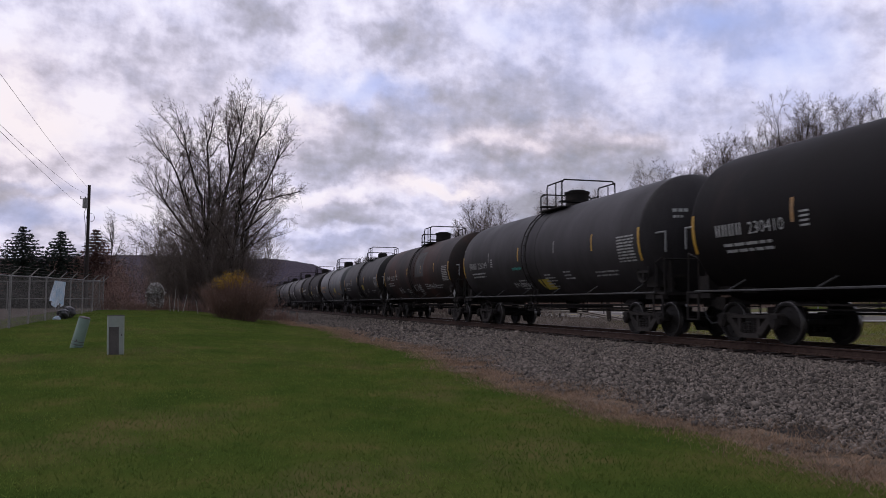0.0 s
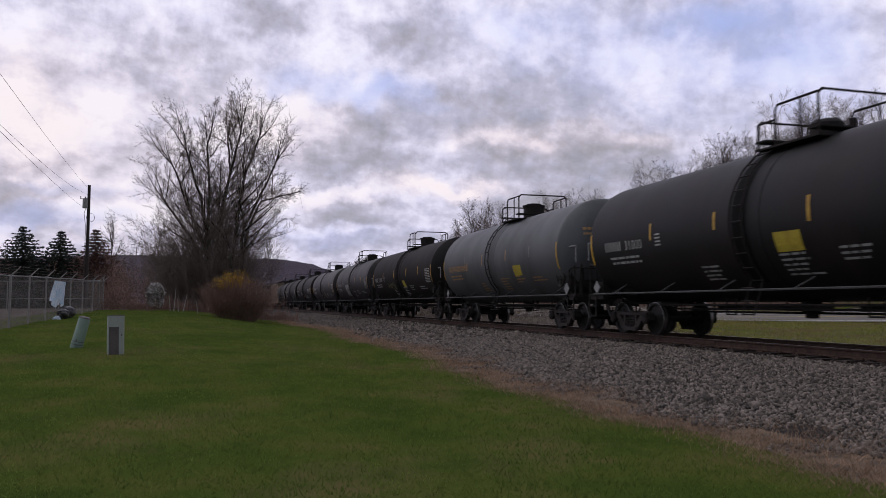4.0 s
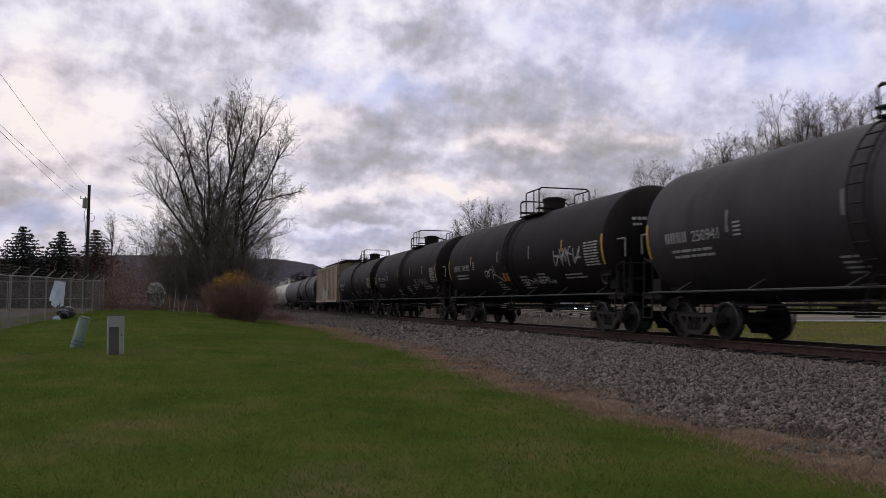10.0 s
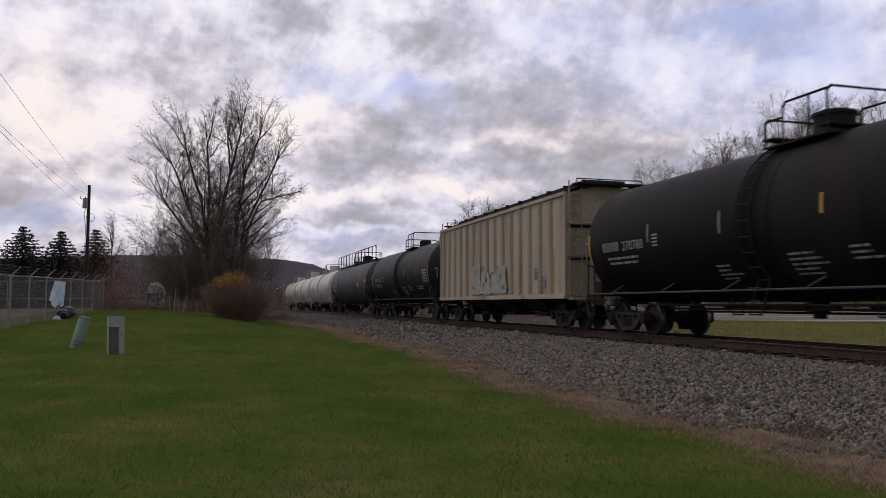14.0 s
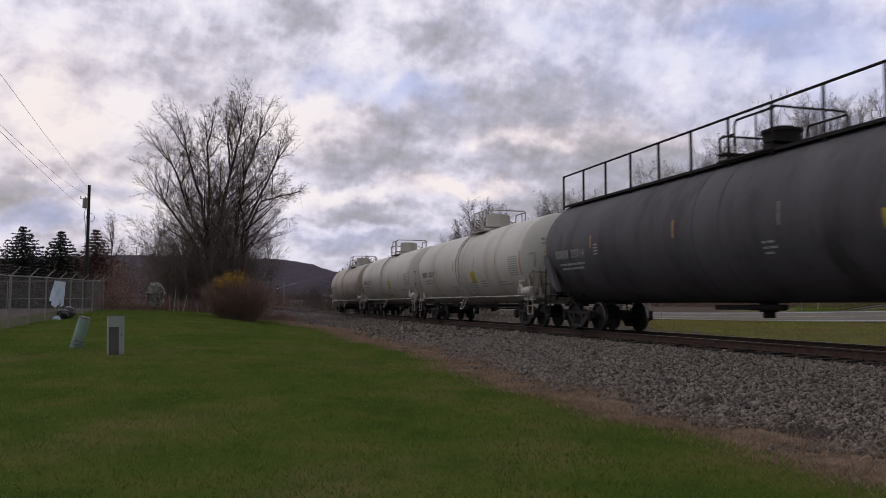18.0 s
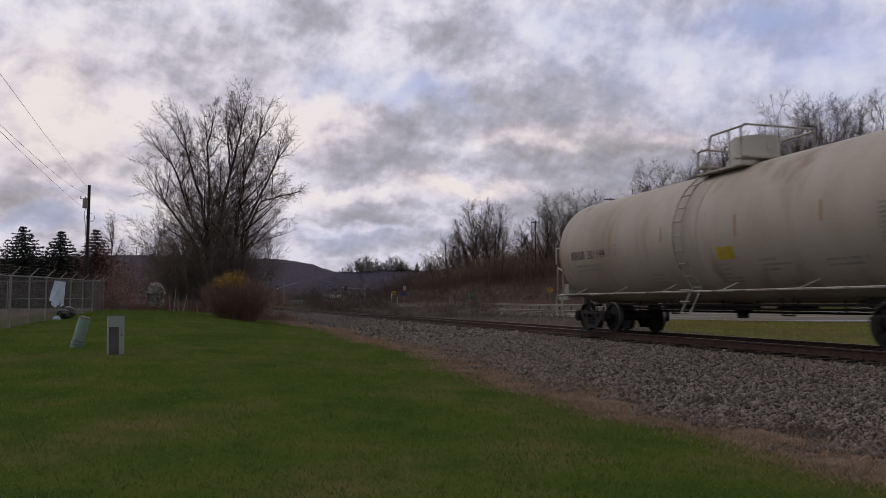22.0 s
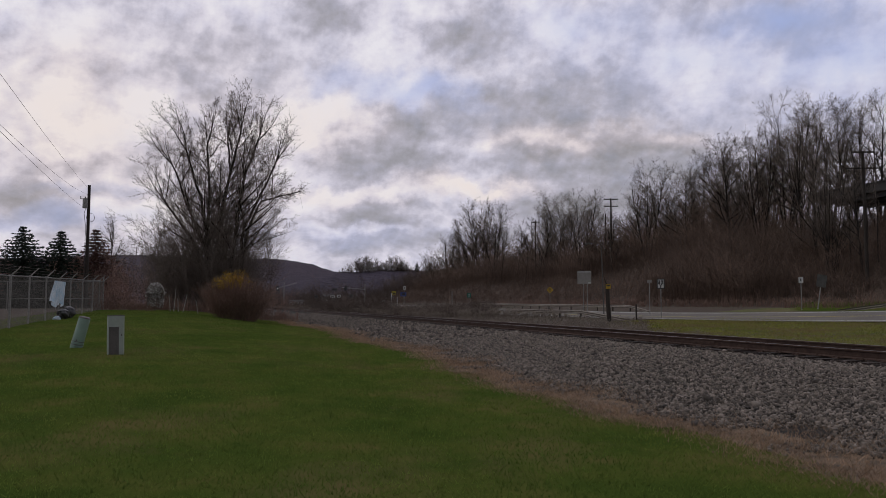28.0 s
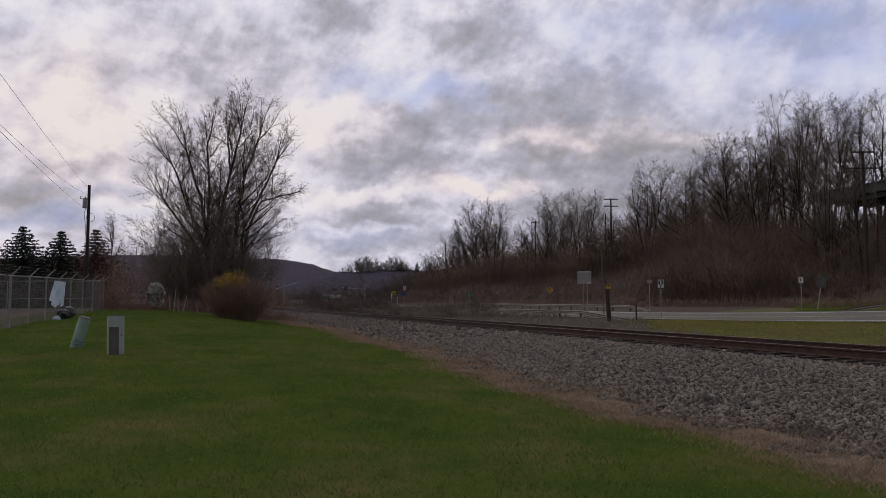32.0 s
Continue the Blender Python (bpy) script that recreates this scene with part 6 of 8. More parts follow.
def sucker_shrub(seed, n, height, spread):
    rng = random.Random(seed)
    stems = []
    for _ in range(n):
        a, q = rng.uniform(0, 2 * math.pi), rng.random() ** 0.6
        stems.append(((spread * 0.35 * q * math.cos(a), spread * 0.35 * q * math.sin(a), -0.1), (0.45 * q * math.cos(a), 0.45 * q * math.sin(a), 1), height * rng.uniform(0.6, 1.05)))
    return grow(seed, stems, SUCKER, 0.022)


def shrub_mesh(out, twig):
    v, f = twig_faces(sum(out, []), SUCKER["fine"] * 1.05)
    return arrays_mesh("brushwood", v, f, twig)


SHRUBS = [shrub_mesh(sucker_shrub(30 + k, 15, 5.0, 4.0), M_TWIG) for k in range(3)]
SHRUBS_RED = [shrub_mesh(sucker_shrub(40 + k, 13, 4.0, 4.0), M_TWIG_RED) for k in range(2)]


def set_shrub(meshes, px, depth, size, rng, label, name="shrub", group="brush beside the lawn", low=0.1):
    x, y = bearing(px, depth)
    t = thing(name, label, "shrub", pose(x, y, ground_z(x, y) - low, 0, 0, rng.uniform(0, 360)), group)
    tagged(part("brushwood", meshes, None, t), kind="stuff")
    t.scale = (size * rng.uniform(0.9, 1.1), size * rng.uniform(0.9, 1.1), size)
    return t


rng = random.Random(5)
for px, depth, size in ((290, 64, 1.2), (312, 61, 1.3), (335, 62, 1.4), (352, 60, 1.35), (372, 61, 1.5), (392, 62, 1.4), (412, 61, 1.35), (428, 63, 1.2), (274, 65, 1.05), (442, 64, 0.95), (325, 58, 1.0), (390, 58, 1.0), (357, 58, 1.05), (305, 59, 0.9)):
    set_shrub(SHRUBS[rng.randrange(3)], px, depth, size, rng, "dense bare shrub thicket under the big tree")
for px, depth, size in ((196, 78, 1.0), (215, 74, 1.05), (236, 77, 1.1), (252, 72, 1.0), (270, 76, 1.1), (300, 70, 1.0), (310, 73, 1.1), (330, 66, 0.95), (180, 84, 1.3), (160, 82, 1.35), (140, 86, 1.4), (118, 84, 1.35), (96, 88, 1.5), (74, 86, 1.4), (50, 84, 1.45), (28, 86, 1.4), (5, 84, 1.5), (-20, 84, 1.5), (480, 110, 0.9), (500, 140, 1.0)):
    set_shrub(SHRUBS_RED[rng.randrange(2)], px, depth, size, rng, "reddish-brown leafless thicket of shrubs")


# the rounded bush with yellow flowers at its top
def build_forsythia():
    x, y = bearing(420, 48)
    bush = thing("forsythia_bush", "rounded bare-stemmed bush with yellow blossom on top", "bush", pose(x, y, ground_z(x, y) - 0.05))
    rng = random.Random(9)
    stems = []
    for _ in range(330):
        a, q = rng.uniform(0, 2 * math.pi), math.sqrt(rng.random())
        stems.append(((1.15 * q * math.cos(a), 1.15 * q * math.sin(a), -0.1), (0.52 * q * math.cos(a), 0.52 * q * math.sin(a), 1.0), rng.uniform(2.3, 3.0) * (1.0 - 0.16 * q)))
    plan = {"levels": 2, "fine": 0.008, "bare": [0.2, 0], 0: (7, 1.8, 38, 0.3, -0.02, 0.09), 1: (4, 0, 0, 0, -0.03, 0.18)}
    out = grow(9, stems, plan, 0.016)
    v, f = rods(out[0] + out[1], 3)
    tagged(part("brushwood", arrays_mesh("brushwood", v, f, M_TWIG_RED), None, bush), kind="stuff")
    r = np.random.default_rng(3)
    tips = np.array([s[3:6] for s in out[1] + out[0]])
    h = tips[:, 2]
    keep = r.random(len(tips)) < 1.0 * np.clip((h - 1.9) / 0.5, 0, 1) * np.clip(1 - (np.hypot(tips[:, 0] + 0.35, tips[:, 1]) - 0.55) / 0.8, 0, 1)
    tips = tips[keep]
    c = np.repeat(tips, 3, 0) + r.normal(0, 0.06, (3 * len(tips), 3))
    tri = r.normal(0, 0.034, (len(c), 3, 3)) + c[:, None, :]
    part("blossom", arrays_mesh("blossom", tri.reshape(-1, 3), np.arange(3 * len(c)).reshape(-1, 3), M_FLOWER), None, bush, "small yellow flowers")


build_forsythia()


def build_white_shrub():
    """A low weeping shrub: stems rise and arch over into a round head dotted with pale blossom."""
    x, y = bearing(275, 53)
    bush = thing("weeping_shrub", "small round-headed shrub with pale grey-white blossom", "bush", pose(x, y, ground_z(x, y)))
    rng = random.Random(19)
    segs, tips = [(0, 0, -0.1, 0.02, 0, 1.0, 0.035, 0.028)], []
    for _ in range(200):
        a, q = rng.uniform(0, 2 * math.pi), rng.uniform(0.6, 1.0)
        p, reach = Vector((0.02, 0, 1.0)), rng.uniform(1.7, 2.7)
        for k in range(9):
            turn = reach * (k + 1) / 9
            out = 0.60 * q * (math.sin(turn) if turn < 1.571 else 1.0 - 0.12 * (turn - 1.571))
            w = Vector((out * math.cos(a), out * math.sin(a), 1.12 + 0.72 * q * math.cos(turn) - 0.32 * max(0.0, turn - 1.571)))
            w += Vector((rng.gauss(0, 0.03), rng.gauss(0, 0.03), rng.gauss(0, 0.03)))
            segs.append((*p, *w, 0.010, 0.009))
            tips.append(w)
            p = w
    v, f = rods(segs, 3)
    tagged(part("brushwood", arrays_mesh("brushwood", v, f, M_TWIG), None, bush), kind="stuff")
    r = np.random.default_rng(20)
    c = np.repeat(np.array([tuple(t) for t in tips]), 3, 0)
    c = c[r.random(len(c)) < 0.4] + r.normal(0, 0.03, 3)
    tri = c[:, None, :] + r.normal(0, 0.045, (len(c), 3, 3))
    part("blossom", arrays_mesh("blossom", tri.reshape(-1, 3), np.arange(3 * len(c)).reshape(-1, 3), surface("pale_blossom", (0.72, 0.70, 0.68), (0.5, 0.48, 0.46), rough=0.8, scale=2, fine=10, bump=0)), None, bush, "small pale flowers")


build_white_shrub()


def spruce_meshes(seed, height, width, needle):
    rng = np.random.default_rng(seed)
    v0, f0 = rods([(0, 0, -0.1, 0, 0, height * 0.97, 0.14, 0.02)], 7)
    pts, faces = [], []
    z = 0.4
    while z < height * 0.985:
        reach = width * 0.5 * (1 - z / height) ** 1.0 + 0.08
        for a in np.linspace(0, 2 * np.pi, 12)[:-1] + rng.uniform(0, 6):
            ln = reach * rng.uniform(0.7, 1.2)
            n = max(3, int(ln / 0.16))
            for k in range(n):
                t = (k + 0.5) / n
                p = np.array([math.cos(a) * ln * t, math.sin(a) * ln * t, z + rng.normal(0, 0.05) - 0.22 * ln * t + 0.16 * ln * t * t])
                for _ in range(7):
                    tip = p + np.array([math.cos(a), math.sin(a), 0]) * 0.10 + rng.normal(0, 0.09, 3) * (1, 1, 0.8)
                    side = rng.normal(0, 0.05, 3)
                    b = len(pts)
                    pts += [p - side, p + side, tip]
                    faces.append((b, b + 1, b + 2))
        z += 0.29 + 0.003 * height
    return arrays_mesh("trunk", v0, f0, M_BARK, True), arrays_mesh("foliage", np.array(pts), np.array(faces), needle)


def set_spruce(px, depth, top, width, needle, seed, label, foot=None):
    x, y = bearing(px, depth)
    g = ground_z(x, y) if foot is None else foot
    tm, fm = spruce_meshes(seed, over(top, depth) - g, width, needle)
    t = thing("spruce_tree", label, "tree", pose(x, y, g))
    part("trunk", tm, None, t)
    part("foliage", fm, None, t)


set_spruce(38, 80, 398, 13.5, M_NEEDLE, 1, "dark green spruce tree behind the fence")
set_spruce(106, 82, 408, 12.5, M_NEEDLE, 2, "smaller dark green spruce tree behind the fence")
set_spruce(168, 84, 404, 11.0, M_RUSSET, 3, "reddish-brown dying spruce tree")

# hillside trees
POLE_TREE = {"levels": 3, "fine": 0.010, "bare": [0.35, 0.1, 0], 0: (12, 1.5, 26, 0.24, 0.02, 0.035), 1: (5, 1.2, 32, 0.45, 0.06, 0.12), 2: (3, 0, 0, 0, 0.04, 0.16)}
OVAL_TREE = {"levels": 4, "fade": 0.75, "fine": 0.0072, "bare": [0.2, 0.12, 0.06, 0], 0: (18, 1.9, 48, 0.44, 0.0, 0.03), 1: (8, 1.45, 42, 0.42, 0.03, 0.06), 2: (5, 1.5, 42, 0.5, 0.02, 0.09), 3: (3, 0, 0, 0, 0.02, 0.12)}
VASE_TREE = {"levels": 4, "fade": 0.55, "fine": 0.0068, "bare": [0.3, 0.15, 0.06, 0], 0: (16, 1.5, 40, 0.36, 0.010, 0.03), 1: (8, 1.4, 40, 0.40, 0.025, 0.06), 2: (5, 1.45, 40, 0.5, 0.02, 0.09), 3: (3, 0, 0, 0, 0.02, 0.12)}
KINDS = []
for k in range(4):
    st = [((0, 0, -0.3), (0.04 * k - 0.06, 0.03, 1), 10.0)] + ([((0.15, 0.1, -0.3), (0.24, -0.2, 1), 7.6)] if k % 2 else [])
    KINDS.append(tree_parts("t", grow(60 + k, st, OVAL_TREE, 0.17), M_BARK, (M_TWIG, M_TWIG_PALE, M_TWIG, M_TWIG)[k], 2))
for k in range(4):
    m = 4 + k % 2
    st = [((0.12 * math.cos(6.28 * j / m), 0.12 * math.sin(6.28 * j / m), -0.3), (0.20 * math.cos(6.28 * j / m + k), 0.20 * math.sin(6.28 * j / m + k), 1), 9.8 - 0.5 * (j % 3)) for j in range(m)]
    KINDS.append(tree_parts("t", grow(70 + k, st, VASE_TREE, 0.12), M_BARK, M_TWIG, 2))
POLES = [tree_parts("t", grow(80 + k, [((0, 0, -0.3), (0.02 * k, 0.0, 1), 10.0)], POLE_TREE, 0.09), M_BARK, M_TWIG) for k in range(3)]
HEIGHTS = {}


def on_ridge(px, x_ridge):
    a = YAW + math.atan((px - 784) / 1380)
    y = x_ridge / math.tan(a)
    return x_ridge, y, x_ridge * math.sin(YAW) + y * math.cos(YAW)


def set_tree(px, top, meshes, x_ridge, rng, label, group, wide=1.0):
    x, y, depth = on_ridge(px, x_ridge)
    g = ground_z(x, y)
    if meshes[1].name not in HEIGHTS:
        n = len(meshes[1].vertices)
        arr = np.empty(3 * n, dtype=np.float32)
        meshes[1].vertices.foreach_get("co", arr)
        HEIGHTS[meshes[1].name] = float(arr[2::3].max())
    s = (over(top, depth) - g + 0.3) / HEIGHTS[meshes[1].name]
    t = plant("bare_tree", label, "tree", meshes, pose(x, y, g - 0.3, 0, 0, rng.uniform(0, 360)), group)
    t.scale = (s * wide, s * wide, s)
    return t


rng = random.Random(21)
for px, top, k, xr in ((1560, 160, 4, 92), (1512, 158, 5, 90), (1476, 163, 6, 92), (1420, 170, 7, 76), (1397, 163, 4, 80), (1350, 205, 5, 76),
                       (1322, 222, 6, 80), (1300, 226, 2, 74), (1280, 245, 7, 84), (1238, 268, 5, 82), (1215, 296, 3, 76), (1172, 300, 6, 80), (1146, 282, 4, 76), (1122, 306, 0, 82),
                       (1085, 365, 3, 76), (1056, 352, 7, 84), (1030, 336, 4, 78), (1004, 332, 6, 84), (982, 342, 5, 80), (962, 362, 1, 76), (940, 384, 3, 84), (918, 380, 0, 80), (895, 392, 2, 84),
                       (876, 352, 6, 78), (852, 346, 4, 82), (834, 362, 7, 80), (815, 388, 1, 84), (796, 408, 5, 80), (778, 434, 6, 82), (762, 440, 7, 76)):
    set_tree(px, top + rng.uniform(-4, 4), KINDS[k], xr, rng, "bare tree with fine upright twigs on the wooded bank", "trees on the bank", rng.uniform(0.95, 1.2))
for k in range(16):
    px = 790 + 650 * (k + rng.random()) / 16
    top = np.interp(px, [790, 850, 900, 950, 1010, 1060, 1090, 1140, 1200, 1260, 1320, 1380, 1480, 1568], [425, 362, 400, 395, 350, 372, 392, 310, 330, 262, 240, 190, 175, 170]) + rng.uniform(20, 60)
    set_tree(px, top, KINDS[rng.randrange(8)], rng.uniform(84, 92), rng, "bare tree behind the first row on the wooded bank", "trees on the bank", rng.uniform(0.9, 1.2))
for k in range(32):
    px = 800 + 768 * ((k + rng.random()) / 32) ** 0.8
    top = np.interp(px, [790, 860, 950, 1050, 1150, 1250, 1350, 1450, 1568], [425, 405, 410, 400, 360, 335, 300, 275, 265]) + rng.uniform(-12, 25)
    set_tree(px, top, POLES[k % 3], rng.uniform(72, 88), rng, "slender bare sapling on the wooded bank", "saplings on the bank", rng.uniform(0.8, 1.2))
for px, top in ((1440, 300), (1462, 268), (1484, 292), (1506, 262), (1532, 285), (1556, 270)):
    set_tree(px, top, POLES[rng.randrange(3)], rng.uniform(66, 72), rng, "slender bare sapling before the overpass", "saplings on the bank", rng.uniform(0.9, 1.3))
for px, top, k, xr in ((1446, 236, 2, 70), (1474, 262, 5, 68), (1528, 248, 0, 69)):
    set_tree(px, top, KINDS[k], xr, rng, "bare tree before the overpass", "trees on the bank", 0.8)
for px, top, wide in ((606, 476, 1.5), (618, 470, 1.5), (631, 463, 1.6), (642, 458, 1.6), (651, 459, 1.7), (669, 463, 1.6), (679, 466, 1.5), (690, 460, 1.6), (700, 458, 1.6), (709, 461, 1.6), (719, 468, 1.5), (730, 474, 1.4), (612, 473, 1.3), (623, 468, 1.2), (637, 459, 1.3), (646, 457, 1.2), (655, 459, 1.4), (664, 460, 1.3), (673, 465, 1.3), (684, 463, 1.2), (694, 458, 1.4), (704, 457, 1.3), (714, 464, 1.3), (724, 471, 1.2), (600, 478, 1.3)):
    x, y = bearing(px, 890)
    base = over(488, 890)
    k = (over(top, 890) - base) / 9.5
    t = plant("bare_tree", "distant round-headed bare tree on the dark rise", "tree", KINDS[rng.randrange(4)], pose(x, y, base, 0, 0, rng.uniform(0, 360)), "trees beyond the town")
    t.scale = (k * wide, k * wide, k)
x, y = bearing(192, 92)
t = plant("bare_tree", "small pale bare tree behind the thicket", "tree", KINDS[2], pose(x, y, ground_z(x, y)), "")
t.scale = [(over(384, 92) - ground_z(x, y)) / 10.5 * k for k in (0.75, 0.75, 1)]
set_spruce(738, 880, 464, 13.0, M_NEEDLE, 6, "small dark conifer on the far rise", over(488, 880))


def brush_cloud(n, seed, region, height, twigs, r, spread=0.28):
    """Leafless undergrowth as one mesh: fans of thin rods at many feet."""
    rng = np.random.default_rng(seed)
    x, y = region(rng, n)
    z = rise(x, y)
    clump = height * np.exp(rng.normal(0, 0.35, n))
    segs = []
    for _ in range(twigs):
        h = clump * rng.uniform(0.6, 1.15, n)
        dx, dy = rng.normal(0, spread, n) * h, rng.normal(0, spread, n) * h
        fx, fy = x + rng.normal(0, 0.12, n) * height, y + rng.normal(0, 0.12, n) * height
        mx, my, mz = fx + dx * 0.35, fy + dy * 0.35, z + h * 0.55
        segs.append(np.stack([fx, fy, z - 0.2, mx, my, mz, np.full(n, r), np.full(n, r * 0.8)], -1))
        segs.append(np.stack([mx, my, mz, fx + dx, fy + dy, z + h * rng.uniform(0.8, 1.0, n), np.full(n, r * 0.8), np.full(n, r * 0.35)], -1))
        sx, sy = rng.normal(0, spread, n) * h, rng.normal(0, spread, n) * h
        segs.append(np.stack([mx, my, mz, mx + sx, my + sy, mz + h * 0.3, np.full(n, r * 0.6), np.full(n, r * 0.3)], -1))
    return twig_faces(np.concatenate(segs), r * 0.9)


def bank_region(rng, n):
    y = 45 + 260 * rng.random(n) ** 1.5
    return 61 + 28 * rng.random(n) ** 0.9, y


def verge_region(rng, n):
    y = 62 + 230 * rng.random(n) ** 1.3
    return 16.6 + 14 * rng.random(n), y


v, f = brush_cloud(6000, 31, bank_region, 2.1, 5, 0.018, 0.42)
tagged(new("bank_brush", arrays_mesh("bank_brush", v, f, M_BRUSH)), "dark leafless undergrowth covering the bank", "brush", kind="stuff")
def crest_region(rng, n):
    y = 78 + 210 * rng.random(n) ** 1.1
    x = 72 + 18 * rng.random(n)
    return np.where(y < 98, 60 + 12 * rng.random(n), x), y


def near_weed_region(rng, n):
    y = 24 + 45 * rng.random(n)
    return 16.6 + (np.tan(radians(31)) * y - 16.6).clip(0.5, 16) * rng.random(n), y


v, f = brush_cloud(3000, 36, crest_region, 6.0, 6, 0.021, 0.34)
tagged(new("tall_brush", arrays_mesh("tall_brush", v, f, M_BRUSH)), "taller bare thicket near the top of the bank", "brush", kind="stuff")
v, f = brush_cloud(330, 38, lambda g, n: (g.uniform(63, 74, n), g.uniform(66, 110, n)), 4.6, 7, 0.018, 0.34)
tagged(new("screen_brush", arrays_mesh("screen_brush", v, f, M_BRUSH)), "tall bare thicket that half hides the overpass", "brush", kind="stuff")
v, f = brush_cloud(1500, 42, lambda g, n: (15.9 + 2.0 * g.random(n) ** 1.3, 13 + 50 * g.random(n)), 0.16, 6, 0.006, 0.9)
tagged(new("dead_grass", arrays_mesh("dead_grass", v, f, M_TWIG_PALE)), "flattened dead brown grass at the far foot of the ballast", "grass", kind="stuff")
v, f = brush_cloud(1200, 37, near_weed_region, 0.26, 5, 0.007, 0.6)
tagged(new("dead_weeds", arrays_mesh("dead_weeds", v, f, M_TWIG_PALE)), "brown dead weeds beyond the rails", "weeds", kind="stuff")
v, f = brush_cloud(2000, 32, verge_region, 0.8, 4, 0.014, 0.45)
tagged(new("track_weeds", arrays_mesh("track_weeds", v, f, M_TWIG_PALE)), "tall dead weeds beyond the track", "weeds", kind="stuff")
v, f = brush_cloud(500, 33, lambda g, n: (g.uniform(-8, 6, n), g.uniform(56, 66, n)), 0.7, 4, 0.012)
tagged(new("lawn_weeds", arrays_mesh("lawn_weeds", v, f, M_TWIG_RED)), "dead weeds where the lawn meets the thicket", "weeds", kind="stuff")
v, f = brush_cloud(800, 34, lambda g, n: (g.uniform(52, 62, n), 30 + 120 * g.random(n)), 0.9, 4, 0.02)
tagged(new("bank_weeds", arrays_mesh("bank_weeds", v, f, M_TWIG_RED)), "brown dead weeds at the foot of the bank", "weeds", kind="stuff")


def valley_region(rng, n):
    y = 105 + 230 * rng.random(n) ** 1.2
    return 17 + rng.random(n) ** 0.8 * (6 + 0.16 * (y - 100)), y


def roadside_region(rng, n):
    y = 74 + 75 * rng.random(n)
    return 19 + rng.random(n) * (0.37 * y - 19), y


v, f = brush_cloud(1500, 40, roadside_region, 0.8, 5, 0.016, 0.5)
tagged(new("roadside_scrub", arrays_mesh("roadside_scrub", v, f, M_SCRUB)), "brown dead scrub between the track and the road", "brush", kind="stuff")
v, f = brush_cloud(1300, 39, valley_region, 1.8, 5, 0.024, 0.45)
tagged(new("valley_brush", arrays_mesh("valley_brush", v, f, M_SCRUB)), "dark bare scrub beside the far track", "brush", kind="stuff")


def far_thicket_region(rng, n):
    px, depth = rng.uniform(478, 772, n), rng.uniform(300, 345, n)
    side = depth * (px - 784) / 1380
    return side * math.cos(YAW) + depth * math.sin(YAW), depth * math.cos(YAW) - side * math.sin(YAW)


v, f = brush_cloud(420, 41, far_thicket_region, 6.5, 6, 0.05, 0.3)
tagged(new("far_thicket", arrays_mesh("far_thicket", v, f, M_SCRUB)), "dark bare thicket behind the far crossing", "brush", kind="stuff")


# ---- fence, boxes and pole by the lawn ----
M_GALV = surface("galvanised_steel", (0.36, 0.35, 0.335), (0.25, 0.24, 0.23), rough=0.55, metal=0.4, scale=3, fine=40, bump=0.05)
M_LINK = surface("chain_link_wire", (0.20, 0.185, 0.17), (0.13, 0.12, 0.11), rough=0.6, metal=0.3, scale=3, fine=30, bump=0)
M_GREENBOX = surface("pedestal_green", (0.24, 0.33, 0.27), (0.19, 0.27, 0.22), rough=0.5, scale=3, fine=40, bump=0.05, grain=0.06)
M_PALEBOX = surface("pedestal_grey", (0.42, 0.46, 0.42), (0.34, 0.37, 0.335), rough=0.55, scale=3, fine=40, bump=0.05, grain=0.06)
M_PANEL = surface("pedestal_panel", (0.125, 0.110, 0.105), (0.085, 0.075, 0.072), rough=0.6, scale=3, fine=40, bump=0.05)
M_POLE = surface("pole_wood", (0.055, 0.042, 0.034), (0.03, 0.024, 0.02), rough=0.9, scale=2, fine=20, bump=0.4, depth=0.01, streak=(1, 1, 0.2))
M_CABLE = surface("cable_black", (0.02, 0.02, 0.02), (0.03, 0.03, 0.03), rough=0.6, scale=3, fine=20, bump=0)
M_SHEET = surface("plastic_sheet", (0.30, 0.46, 0.58), (0.55, 0.60, 0.63), rough=0.35, scale=2, fine=20, bump=0.2)
M_RUBBISH = surface("dark_bag", (0.03, 0.03, 0.035), (0.06, 0.06, 0.06), rough=0.4, scale=3, fine=20, bump=0.3)
M_BARREL = surface("pale_board", (0.42, 0.40, 0.36), (0.3, 0.28, 0.25), rough=0.8, scale=3, fine=20, bump=0.1)


